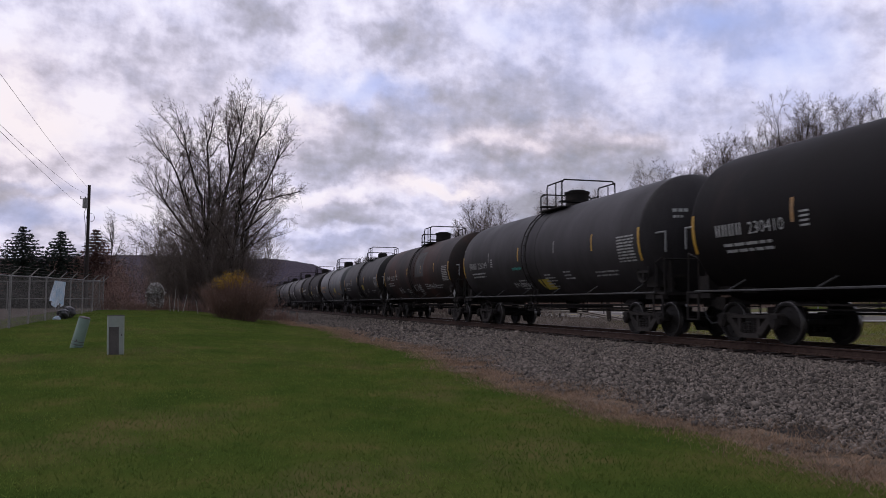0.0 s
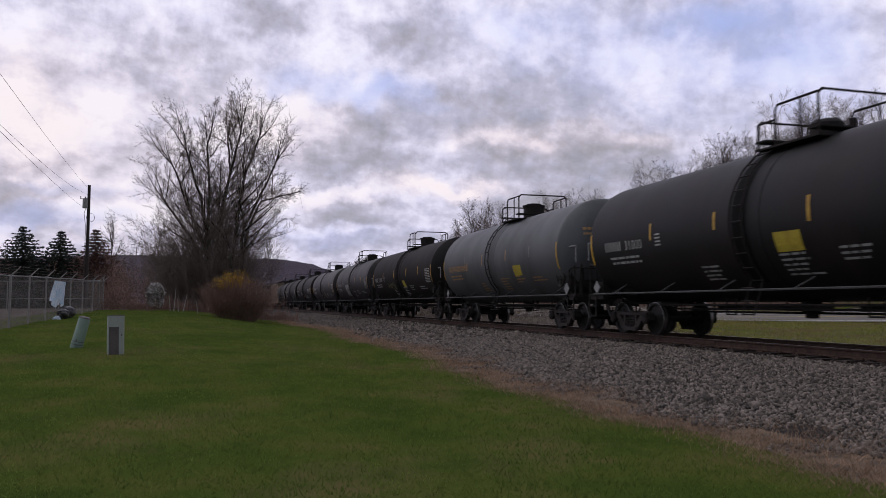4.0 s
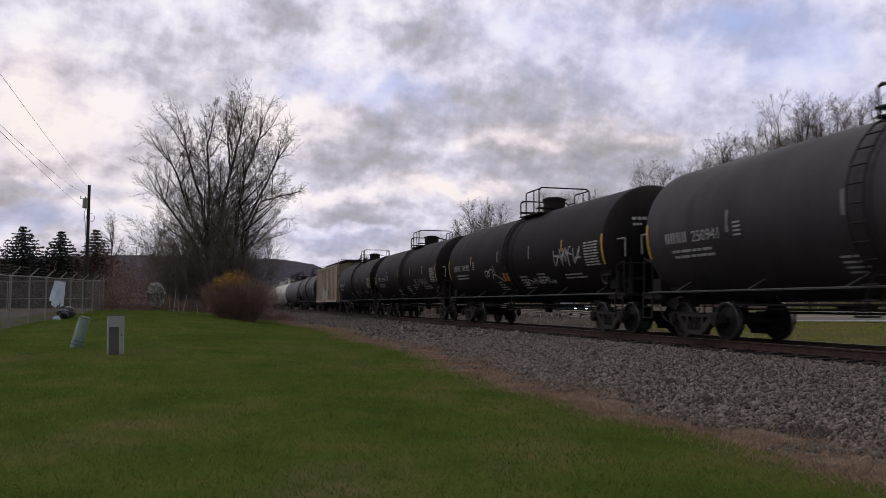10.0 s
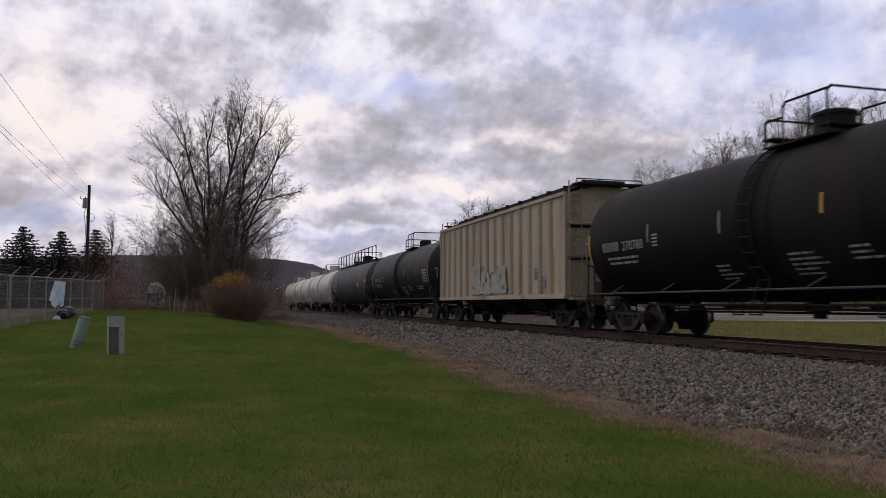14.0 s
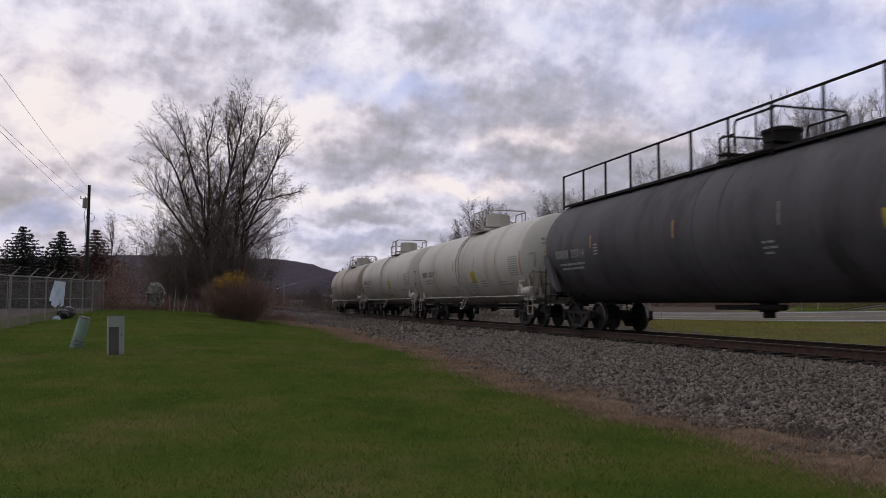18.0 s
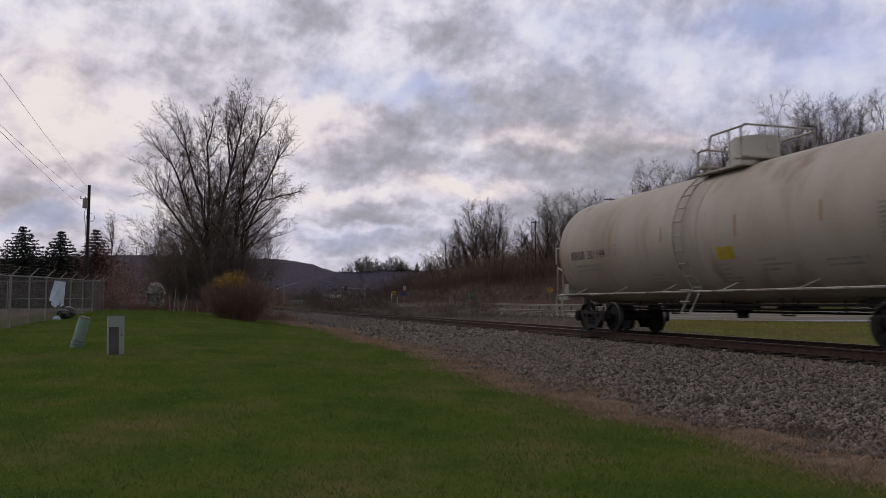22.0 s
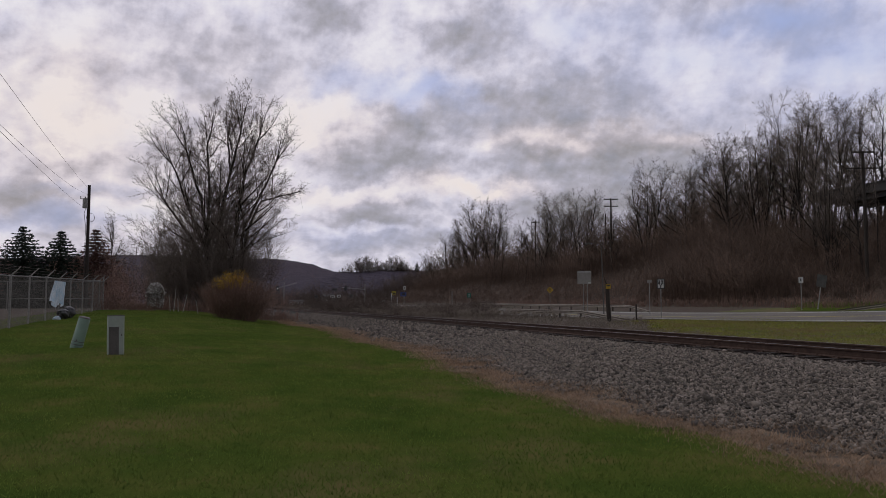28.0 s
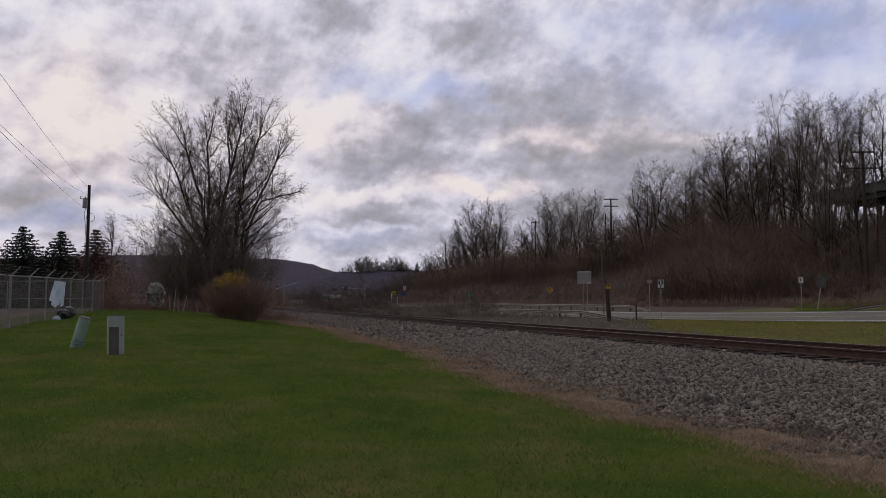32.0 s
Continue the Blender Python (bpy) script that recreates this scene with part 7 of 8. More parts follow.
def build_fence():
    fence = thing("chain_link_fence", "grey chain-link fence with barbed-wire arms along the lawn", "fence", pose(FENCE_X, 0, 0))
    posts = [17.0, 20.2, 23.4, 26.6, 29.8, 33.0, 36.2, 39.6, 42.8, 46.0, 50.0, 54.0, 57.0, 59.0]
    h = 1.98
    rng = random.Random(3)
    for y in posts:
        g = ground_z(FENCE_X, y)
        big = y in (59.0, 54.0, 33.0)
        part("post", Shape().cyl((0, 0, -0.3), (0, 0, h + (0.32 if big and y == 59.0 else 0.03)), 0.045 if big else 0.034, n=10).cyl((0, 0, h), (0, 0, h + 0.05), 0.05, n=10), M_GALV, fence, "", pose(0, y, g), 40)
        part("barb_arm", Shape().cyl((0, 0, h), (0.34, 0.0, h + 0.36), 0.032, 0.022, n=6), M_GALV, fence, "angled arm for barbed wire", pose(0, y, g))
    for a, b in zip(posts, posts[1:]):
        ga, gb = ground_z(FENCE_X, a), ground_z(FENCE_X, b)
        part("top_rail", Shape().cyl((0, a, ga + h), (0, b, gb + h), 0.022, n=8), M_GALV, fence)
        sag = rng.uniform(0, 0.03)
        for k, (dx, dz) in enumerate(((0.12, 0.13), (0.22, 0.24), (0.32, 0.34))):
            part("barbed_wire", Shape().pipe([(dx, a, ga + h + dz), (dx, (a + b) / 2, (ga + gb) / 2 + h + dz - sag), (dx, b, gb + h + dz)], 0.006, 4), M_LINK, fence)
        segs = []
        p, n = 0.085, int((b - a + h) / 0.085)
        for s in (1, -1):
            for k in range(n):
                y0 = (a - h + k * p) if s > 0 else (b + h - k * p)
                t0, t1 = 0.0, h
                # clip the slanted strand to the bay
                lo, hi = ((a - y0), (b - y0)) if s > 0 else ((y0 - b), (y0 - a))
                t0, t1 = max(t0, lo), min(t1, hi)
                if t1 - t0 < 0.05:
                    continue
                ya, yb = y0 + s * t0, y0 + s * t1
                za, zb = ga + (gb - ga) * (ya - a) / (b - a), ga + (gb - ga) * (yb - a) / (b - a)
                segs.append((0.03 + 0.004 * s, ya, za + t0 + 0.03, 0.03 + 0.004 * s, yb, zb + t1, 0.0022, 0.0022))
        v, f = rods(segs, 3)
        part("chain_link", arrays_mesh("chain_link", v, f, M_LINK), None, fence, "diamond chain-link mesh")
    # the far side of the enclosure, from the corner post away from the track
    yb = 59.0
    xs = [0.0, -3.0, -6.0, -9.0, -12.0, -15.0, -18.0]
    for x0, x1 in zip(xs, xs[1:]):
        ga, gb = ground_z(FENCE_X + x0, yb), ground_z(FENCE_X + x1, yb)
        part("post", Shape().cyl((x1, yb, gb - 0.3), (x1, yb, gb + h + 0.03), 0.034, n=10), M_GALV, fence, "", None, 40)
        part("top_rail", Shape().cyl((x0, yb, ga + h), (x1, yb, gb + h), 0.026, n=8), M_GALV, fence)
        part("mid_rail", Shape().cyl((x0, yb, ga + 0.78), (x1, yb, gb + 0.78), 0.022, n=6), M_GALV, fence)
        segs = []
        for k in range(int((3.0 + h) / 0.12)):
            for q in (1, -1):
                u0 = -h + k * 0.12
                t0, t1 = max(0.0, -u0), min(h, 3.0 - u0)
                if t1 - t0 > 0.05:
                    ua, ub = (u0 + t0, u0 + t1) if q > 0 else (3.0 - u0 - t0, 3.0 - u0 - t1)
                    segs.append((x0 - ua, yb + 0.03, ga + t0 + 0.03, x0 - ub, yb + 0.03, gb + t1, 0.003, 0.003))
        v, f = rods(segs, 3)
        part("chain_link", arrays_mesh("chain_link", v, f, M_LINK), None, fence, "diamond chain-link mesh")
    return fence


build_fence()


def build_sheet():
    """A pale plastic sheet caught on the fence, with dark rubbish at its foot."""
    x = FENCE_X + 0.1
    y0 = 42.4
    g = ground_z(x, y0)
    sheet = thing("plastic_sheet", "pale blue plastic sheet hanging on the fence", "sheet", pose(x, y0, g))
    rng = np.random.default_rng(4)
    ny, nz = 30, 12
    s = Shape()
    for off in (0.0, 0.01):
        vs = []
        for j in range(nz):
            t = j / (nz - 1)
            for i in range(ny):
                u = i / (ny - 1) - 0.5
                w = 2.9 * (0.9 + 0.1 * t)
                vs.append((0.10 * math.sin(u * 31 + 2 * t) * (0.4 + 0.6 * t) + off, u * w - 0.7 * t, 1.85 - 1.12 * t + 0.16 * math.sin(u * 9) * t))
        s.add(vs, [(j * ny + i, j * ny + i + 1, (j + 1) * ny + i + 1, (j + 1) * ny + i) for j in range(nz - 1) for i in range(ny - 1)])
    part("sheet_cloth", s, M_SHEET, sheet, smooth=60)
    for k, (yy, zz, r, mt, lab) in enumerate(((1.2, 0.36, 0.30, M_RUBBISH, "dark crumpled bag"), (-0.1, 0.3, 0.28, M_RUBBISH, "dark crumpled bag"), (-1.7, 0.14, 0.16, M_SHEET, "pale crumpled plastic"))):
        bag = thing("rubbish_bag", lab + " lying at the foot of the fence", "bag", pose(x + 0.2, y0 + yy, ground_z(x, y0 + yy) - 0.02))
        s = Shape()
        n, m = 12, 7
        vs = []
        for j in range(m + 1):
            a = math.pi * j / m
            for i in range(n):
                b = 2 * math.pi * i / n
                q = r * (1 + 0.16 * rng.normal())
                vs.append((q * math.sin(a) * math.cos(b), 1.25 * q * math.sin(a) * math.sin(b), zz - 0.06 + (zz) * math.cos(a) * 0.9))
        s.add(vs, [(j * n + i, j * n + (i + 1) % n, (j + 1) * n + (i + 1) % n, (j + 1) * n + i) for j in range(m) for i in range(n)])
        part("bag", s, mt, bag)


build_sheet()


def build_pedestals():
    x, y = bearing(139, 20.2)
    g = ground_z(x, y)
    ped = thing("cable_pedestal", "leaning pale green plastic cable pedestal on the lawn", "utility box", pose(x, y, g, 0, 14, -10))
    prof = [(-0.1, 0.150), (0.03, 0.150), (0.035, 0.156), (0.07, 0.156), (0.075, 0.140), (0.095, 0.140), (0.10, 0.156), (0.15, 0.154), (0.155, 0.140), (0.17, 0.140), (0.175, 0.148), (0.77, 0.140), (0.79, 0.132), (0.80, 0.02)]
    cover = part("cover", Shape().turn(prof, "z", 24, closed=True), M_GREENBOX, ped, "ribbed round cover", smooth=30)
    for z in (0.085, 0.163):
        part("groove", Shape().turn([(z - 0.008, 0.1425), (z + 0.008, 0.1425)], "z", 24), M_PANEL, cover, "dark groove")
    part("cap", Shape().turn([(0.775, 0.143), (0.795, 0.137), (0.812, 0.11), (0.815, 0.01)], "z", 24), M_PANEL, ped, "dark domed cap", smooth=40)
    part("latch", Shape().box((0.0, -0.142, 0.2), (0.03, 0.02, 0.04)), M_PANEL, ped)
    x, y = bearing(208.5, 18.4)
    g = ground_z(x, y)
    box = thing("utility_box", "tall pale grey utility pedestal with a dark front panel", "utility box", pose(x, y, g - 0.05, 0, -1, facing(x, y) + 3))
    w, h = 0.365, 0.94
    outline = [(-w / 2 + 0.02, -0.13), (w / 2 - 0.02, -0.13), (w / 2, -0.11), (w / 2, 0.13), (-w / 2, 0.13), (-w / 2, -0.11)]
    n = len(outline)
    body = Shape().add([(a, b, -0.15) for a, b in outline] + [(a, b, h) for a, b in outline], [(i, (i + 1) % n, n + (i + 1) % n, n + i) for i in range(n)] + [tuple(range(n, 2 * n)), tuple(range(n - 1, -1, -1))])
    part("housing", body, M_PALEBOX, box)
    part("lid", Shape().box((0, 0, h + 0.012), (w + 0.012, 0.275, 0.02)), M_PANEL, box, "dark flat lid")
    part("front_panel", Shape().box((-0.045, -0.135, 0.34), (0.215, 0.02, 0.70)), M_PANEL, box, "dark lower door panel")
    part("panel_frame", Shape().box((-0.163, -0.138, 0.34), (0.016, 0.022, 0.73)).box((0.072, -0.138, 0.34), (0.016, 0.022, 0.73)).box((-0.045, -0.138, 0.70), (0.25, 0.022, 0.018)), M_PALEBOX, box)
    part("hasp", Shape().box((0.12, -0.135, 0.5), (0.02, 0.02, 0.05)), M_PANEL, box)


build_pedestals()


def wire(name, a, b, sag, parent, r=0.012, n=16):
    a, b = Vector(a), Vector(b)
    pts = [a.lerp(b, k / n) - Vector((0, 0, sag * 4 * (k / n) * (1 - k / n))) for k in range(n + 1)]
    return part(name, Shape().pipe(pts, r, 5), M_CABLE, parent, "thin black overhead cable")


def build_left_pole():
    d = 72.0
    x, y = bearing(153, d)
    g = ground_z(x, y)
    top = over(327, d)
    pole = thing("utility_pole", "dark wooden utility pole with a grey transformer", "utility pole", pose(x, y, 0))
    part("pole_shaft", Shape().cyl((0, 0, g - 0.3), (0, 0, top), 0.17, 0.13, n=12), M_POLE, pole, smooth=40)
    zt = over(360, d)
    part("transformer", Shape().cyl((-0.28, -0.1, zt - 0.45), (-0.28, -0.1, zt + 0.45), 0.24, n=14).cyl((-0.28, -0.1, zt + 0.45), (-0.28, -0.1, zt + 0.62), 0.06, n=8), M_GALV, pole, "grey drum transformer", smooth=40)
    part("bracket", Shape().box((-0.45, -0.1, over(352, d)), (0.5, 0.06, 0.06)).cyl((-0.68, -0.1, over(352, d)), (-0.68, -0.1, over(347, d)), 0.04, n=8), M_GALV, pole)
    part("cable_loop", Shape().pipe([(0.2 + 0.35 * math.sin(a), -0.1, over(385, d) + 0.4 * math.cos(a)) for a in np.linspace(0, 2 * math.pi, 13)], 0.02, 4), M_CABLE, pole)
    part("riser", Shape().pipe([(-0.25, -0.1, over(370, d)), (-0.35, -0.12, over(378, d)), (-0.2, -0.15, over(400, d)), (-0.17, -0.15, g + 2)], 0.025, 5), M_CABLE, pole)
    for (pa, pb, row) in ((332, (0, 132), 0), (344, (0, 205), 1), (372, (0, 228), 2)):
        start = (-0.1, -0.1, over(pa, d))
        dn = 24.0
        px, py = pb
        bx_, by_ = bearing(px, dn)
        end = Vector((bx_ - x, by_ - y, over(py, dn)))
        far = Vector(start).lerp(end, 1.35)
        wire("cable", start, far, 0.5 if row == 1 else 0.25, pole, 0.007)


build_left_pole()
rng = random.Random(6)
for px, lean, h in ((303, -6, 1.1), (309, 4, 1.5), (317, -3, 0.9), (325, 12, 1.2), (352, -10, 0.9)):
    x, y = bearing(px, 50.5)
    st = thing("stake", "weathered pale wooden stake in the dead grass", "stake", pose(x, y, ground_z(x, y), 0, lean, 0), "stakes at the thicket's edge")
    part("stake_shaft", Shape().box((0, 0, h / 2 - 0.15), (0.05, 0.05, h + 0.3), taper=(0.7, 0.7)), M_BARREL, st)


# ---- road, guard rails and signs beyond the track ----
ROAD = [(66.0, 0.0), (55.0, 18.0), (47.5, 31.0), (42.5, 41.0), (39.0, 51.0), (36.8, 62.0), (36.0, 76.0), (37.0, 100.0), (40.0, 150.0), (46.0, 230.0), (60.0, 340.0)]


def along(path, step):
    """Even points with directions along a polyline smoothed at its corners."""
    p = np.array(path, dtype=float)
    for _ in range(3):
        q, r = 0.75 * p[:-1] + 0.25 * p[1:], 0.25 * p[:-1] + 0.75 * p[1:]
        p = np.concatenate([p[:1], np.stack([q, r], 1).reshape(-1, 2), p[-1:]])
    d = np.concatenate([[0], np.cumsum(np.linalg.norm(np.diff(p, axis=0), axis=1))])
    s = np.arange(0, d[-1], step)
    out = np.stack([np.interp(s, d, p[:, 0]), np.interp(s, d, p[:, 1])], -1)
    t = np.gradient(out, axis=0)
    return out, t / np.linalg.norm(t, axis=1)[:, None]


def ribbon(path, offs, lift, step=1.5):
    p, t = along(path, step)
    nrm = np.stack([t[:, 1], -t[:, 0]], -1)
    cols = [p + nrm * o for o in offs]
    co = np.concatenate([np.concatenate([c, (rise(c[:, 0], c[:, 1]) + lift)[:, None]], 1) for c in cols])
    n = len(p)
    i = (np.arange(len(offs) - 1)[:, None] * n + np.arange(n - 1)[None, :]).ravel()
    return co, np.stack([i, i + 1, i + n + 1, i + n], -1)


co, fs = ribbon(ROAD, list(np.linspace(-5.8, 5.8, 9)), 0.05)
road = tagged(new("road", arrays_mesh("road", co, fs, M_ASPHALT, True)), "pale grey two-lane asphalt road beyond the track", "road", kind="structure")
for o in (-4.6, 4.6):
    co, fs = ribbon(ROAD, [o - 0.14, o + 0.14], 0.062)
    part("edge_line", arrays_mesh("edge_line", co, fs, M_LINE), None, road, "white painted edge line")
for o in (-0.12, 0.12):
    co, fs = ribbon(ROAD, [o - 0.06, o + 0.06], 0.062)
    part("centre_line", arrays_mesh("centre_line", co, fs, M_LEMON), None, road, "yellow painted centre line")


M_BEAM = surface("beam_steel", (0.27, 0.235, 0.19), (0.19, 0.16, 0.13), rough=0.6, scale=1.5, fine=20, bump=0.05)


def guard_rail(name, pts, label, h=0.72, step=1.9, ramp=4.0):
    """A corrugated steel beam on posts."""
    g = thing(name, label, "guardrail", pose(0, 0, 0), "guardrails by the road")
    p, t = along(pts, step)
    z = rise(p[:, 0], p[:, 1])
    p_along = step * np.arange(len(p))
    for (a, b), k in zip(p, range(len(p))):
        if p_along[k] < ramp * 0.8 or k % 2:
            continue
        part("post", Shape().box((a, b, z[k] + h / 2 - 0.1), (0.1, 0.14, h + 0.2)), M_POLE, g)
    beam = Shape()
    prof = [(-0.02, -0.15), (0.05, -0.08), (-0.02, 0.0), (0.05, 0.08), (-0.02, 0.15)]
    vs = []
    for k in range(len(p)):
        nx, ny = t[k][1], -t[k][0]
        end = h * max(0.0, 0.86 - 0.86 * p_along[k] / ramp)
        for o, dz in prof + [(o - 0.012, dz) for o, dz in reversed(prof)]:
            vs.append((p[k][0] - nx * (0.1 + o), p[k][1] - ny * (0.1 + o), z[k] + h - 0.15 + dz - end))
    m = 2 * len(prof)
    beam.add(vs, [(k * m + i, k * m + (i + 1) % m, (k + 1) * m + (i + 1) % m, (k + 1) * m + i) for k in range(len(p) - 1) for i in range(m)])
    part("beam", beam, M_BEAM, g, "weathered steel W-beam")
    return g


guard_rail("guardrail", [(43.0, 71.0), (42.8, 78.0), (43.2, 90.0), (44.0, 105.0), (46.5, 135.0)], "long weathered steel guardrail beyond the road")
guard_rail("ramped_guardrail", [(30.8, 53.3), (30.4, 57.0), (30.1, 61.5), (29.8, 68.0), (30.1, 78.0)], "weathered steel guardrail bending down to the ground", ramp=7.5)
guard_rail("guardrail", [bearing(1480, 61.5), bearing(1505, 61), bearing(1545, 60), bearing(1600, 58.5), bearing(1700, 57.5)], "weathered steel guardrail ending in a ramp beyond the road", h=0.58)

M_SIGNBACK = surface("sign_aluminium", (0.32, 0.30, 0.28), (0.26, 0.245, 0.225), rough=0.7, spec=0.2, scale=3, fine=30, bump=0.05)
M_SIGNDULL = surface("sign_dull", (0.12, 0.115, 0.11), (0.08, 0.075, 0.07), rough=0.6, scale=3, fine=30, bump=0.05)
M_SIGNWHITE = surface("sign_white", (0.62, 0.62, 0.60), (0.5, 0.5, 0.48), rough=0.5, scale=3, fine=30, bump=0)
M_WARN = surface("warning_yellow", (0.50, 0.32, 0.02), (0.40, 0.24, 0.02), rough=0.6, scale=3, fine=30, bump=0)
M_SIGNGREEN = surface("sign_green", (0.03, 0.16, 0.11), (0.02, 0.11, 0.08), rough=0.5, scale=3, fine=30, bump=0)


def sign_at(name, px, depth, rows, width, label, face, posts=(0.0,), spin=0.0, back=False):
    x, y = bearing(px, depth)
    g = ground_z(x, y)
    z1, z0 = over(rows[0], depth), over(rows[1], depth)
    s = thing(name, label, "road sign", pose(x, y, g, 0, 0, facing(x, y) + spin))
    for k in posts:
        part("post", Shape().box((k, 0.03, (z1 - g) / 2 - 0.1), (0.07, 0.06, z1 - g + 0.1)), M_GALV, s)
    if face is not None:
        part("panel", Shape().box((0, -0.02, (z0 + z1) / 2 - g), (width, 0.02, z1 - z0)), face, s)
    return s, (z0 + z1) / 2 - g, z1 - z0


s, zc, hh = sign_at("traffic_sign", 1169, 64, (494, 511), 0.60, "white traffic sign with a black curved arrow", M_SIGNWHITE)
part("border", Shape().box((0, -0.033, zc + hh / 2 - 0.02), (0.6, 0.01, 0.075)).box((0, -0.033, zc - hh / 2 + 0.02), (0.6, 0.01, 0.075)).box((-0.27, -0.033, zc), (0.075, 0.01, hh)).box((0.27, -0.033, zc), (0.075, 0.01, hh)), M_INK, s, "black border")
part("divider_symbol", Shape().box((-0.12, -0.034, zc + 0.14), (0.16, 0.01, 0.3), taper=(0.6, 1)).box((-0.12, -0.034, zc - 0.06), (0.06, 0.01, 0.12)), M_INK, s)
arrow = Shape().box((0.0, -0.034, zc - 0.24), (0.09, 0.01, 0.24)).box((0.06, -0.034, zc - 0.06), (0.09, 0.01, 0.2), rot=Matrix.Rotation(radians(30), 3, "Y")).box((0.11, -0.034, zc + 0.1), (0.09, 0.01, 0.2)).box((0.11, -0.034, zc + 0.25), (0.22, 0.01, 0.16), taper=(0.05, 1))
part("arrow", arrow, M_INK, s, "black curved arrow")
sign_at("small_sign", 1149, 72, (496, 501), 0.42, "small grey sign plate seen from behind", M_SIGNBACK)
s, zc, hh = sign_at("marker_sign", 1417, 66, (491, 501), 0.36, "small white route marker on a thin post", M_SIGNWHITE)
part("figure_bars", Shape().box((0, -0.033, zc), (0.08, 0.006, hh * 0.5)), M_INK, s)
s, zc, hh = sign_at("large_sign", 1446, 66, (486, 508), 0.85, "dull grey back of a leaning road sign", M_SIGNDULL, spin=30)
s.matrix_basis = s.matrix_basis @ Matrix.Rotation(radians(9), 4, "Y")
s, zc, hh = sign_at("square_sign", 1034, 78, (480, 503), 1.36, "square grey sign seen from behind on two posts", M_SIGNBACK, (-0.1, 0.28))
part("stiffener", Shape().box((0, -0.04, zc + hh * 0.42), (1.36, 0.03, 0.07)), M_SIGNWHITE, s)
part("sticker", Shape().box((0.5, -0.034, zc - hh * 0.42), (0.3, 0.006, 0.12)), M_SIGNWHITE, s)
s, zc, hh = sign_at("curve_sign", 973, 100, (508, 519), 0.1, "yellow diamond curve warning sign", None)
part("panel", Shape().box((0, -0.02, zc), (0.62, 0.02, 0.62), rot=Matrix.Rotation(radians(45), 3, "Y")), M_WARN, s, "yellow diamond plate")
part("arrow", Shape().box((0.02, -0.036, zc - 0.08), (0.10, 0.01, 0.3)).box((-0.06, -0.036, zc + 0.12), (0.26, 0.01, 0.12)), M_INK, s, "black bent arrow")
s, zc, hh = sign_at("green_sign", 830, 150, (519, 527), 0.75, "small green road sign with pale bars", M_SIGNGREEN)
part("figure_bars", Shape().box((0, -0.033, zc + 0.1), (0.4, 0.006, 0.12)).box((0, -0.033, zc - 0.15), (0.3, 0.006, 0.12)), M_SIGNWHITE, s)


def build_stub_pole():
    d = 56.0
    x, y = bearing(1077, d)
    g = ground_z(x, y)
    p = thing("broken_pole", "broken brown wooden pole stump with a yellow plate", "pole", pose(x, y, g, 0, -3, 0))
    hz = over(503, d) - g
    part("pole_shaft", Shape().cyl((0, 0, -0.3), (0, 0, hz), 0.17, 0.14, n=12), M_POLE, p, smooth=40)
    part("splinter", Shape().cyl((0, 0, hz - 0.1), (-0.28, 0, hz + 0.75), 0.06, 0.01, n=6), M_POLE, p)
    part("plate", Shape().box((0, -0.17, hz - 0.18), (0.38, 0.02, 0.32)), M_WARN, p, "yellow metal plate")
    part("plate_bar", Shape().box((0, -0.185, hz - 0.12), (0.3, 0.006, 0.09)), M_INK, p)
    x, y = bearing(1125, 60)
    q = thing("marker_post", "thin dark wooden post by the guardrail", "post", pose(x, y, ground_z(x, y)))
    part("post_shaft", Shape().box((0, 0, 0.55), (0.09, 0.09, 1.3)), M_POLE, q)


build_stub_pole()


def bank_pole(px, top, x_ridge, arms, label):
    x, y, d = on_ridge(px, x_ridge)
    g = ground_z(x, y)
    p = thing("utility_pole", label, "utility pole", pose(x, y, 0, 0, 0, -20), "poles along the bank")
    zt = over(top, d)
    part("pole_shaft", Shape().cyl((0, 0, g - 0.5), (0, 0, zt), 0.2, 0.14, n=10), M_POLE, p, smooth=40)
    for k, (row, w) in enumerate(arms):
        part("cross_arm", Shape().box((0, -0.2, over(row, d)), (w, 0.12, 0.14)), M_POLE, p)
        for s in (-0.46, -0.2, 0.2, 0.46):
            part("insulator", Shape().cyl((s * w, -0.2, over(row, d) + 0.07), (s * w, -0.2, over(row, d) + 0.27), 0.06, 0.04, n=8), M_PANEL, p)
    return p


bank_pole(1083, 350, 74, [(353, 2.6), (365, 2.6)], "dark wooden utility pole with two cross arms on the bank")
bank_pole(1073, 378, 76, [], "plain dark wooden utility pole on the bank")
bank_pole(948, 390, 76, [(394, 2.2)], "dark wooden utility pole with one cross arm on the bank")
bank_pole(1535, 265, 66, [(268, 2.4), (297, 3.6)], "dark wooden utility pole with two cross arms before the overpass")


def build_street_lamp():
    x, y = bearing(1065, 72)
    g = ground_z(x, y)
    lamp = thing("street_lamp", "pale street lamp with a bent arm beside the road", "street lamp", pose(x, y, 0, 0, 0, -16))
    zt = over(437, 72)
    part("pole", Shape().cyl((0.15, 0, g - 0.2), (0, 0, zt), 0.06, 0.035, n=8), M_SIGNDULL, lamp)
    part("arm", Shape().pipe([(0, 0, zt), (-0.3, 0, zt + 0.25), (-1.0, 0, zt + 0.32)], 0.025), M_SIGNDULL, lamp)
    part("lantern", Shape().box((-1.2, 0, zt + 0.30), (0.55, 0.26, 0.12), taper=(0.8, 0.8)), M_SIGNDULL, lamp)


build_street_lamp()


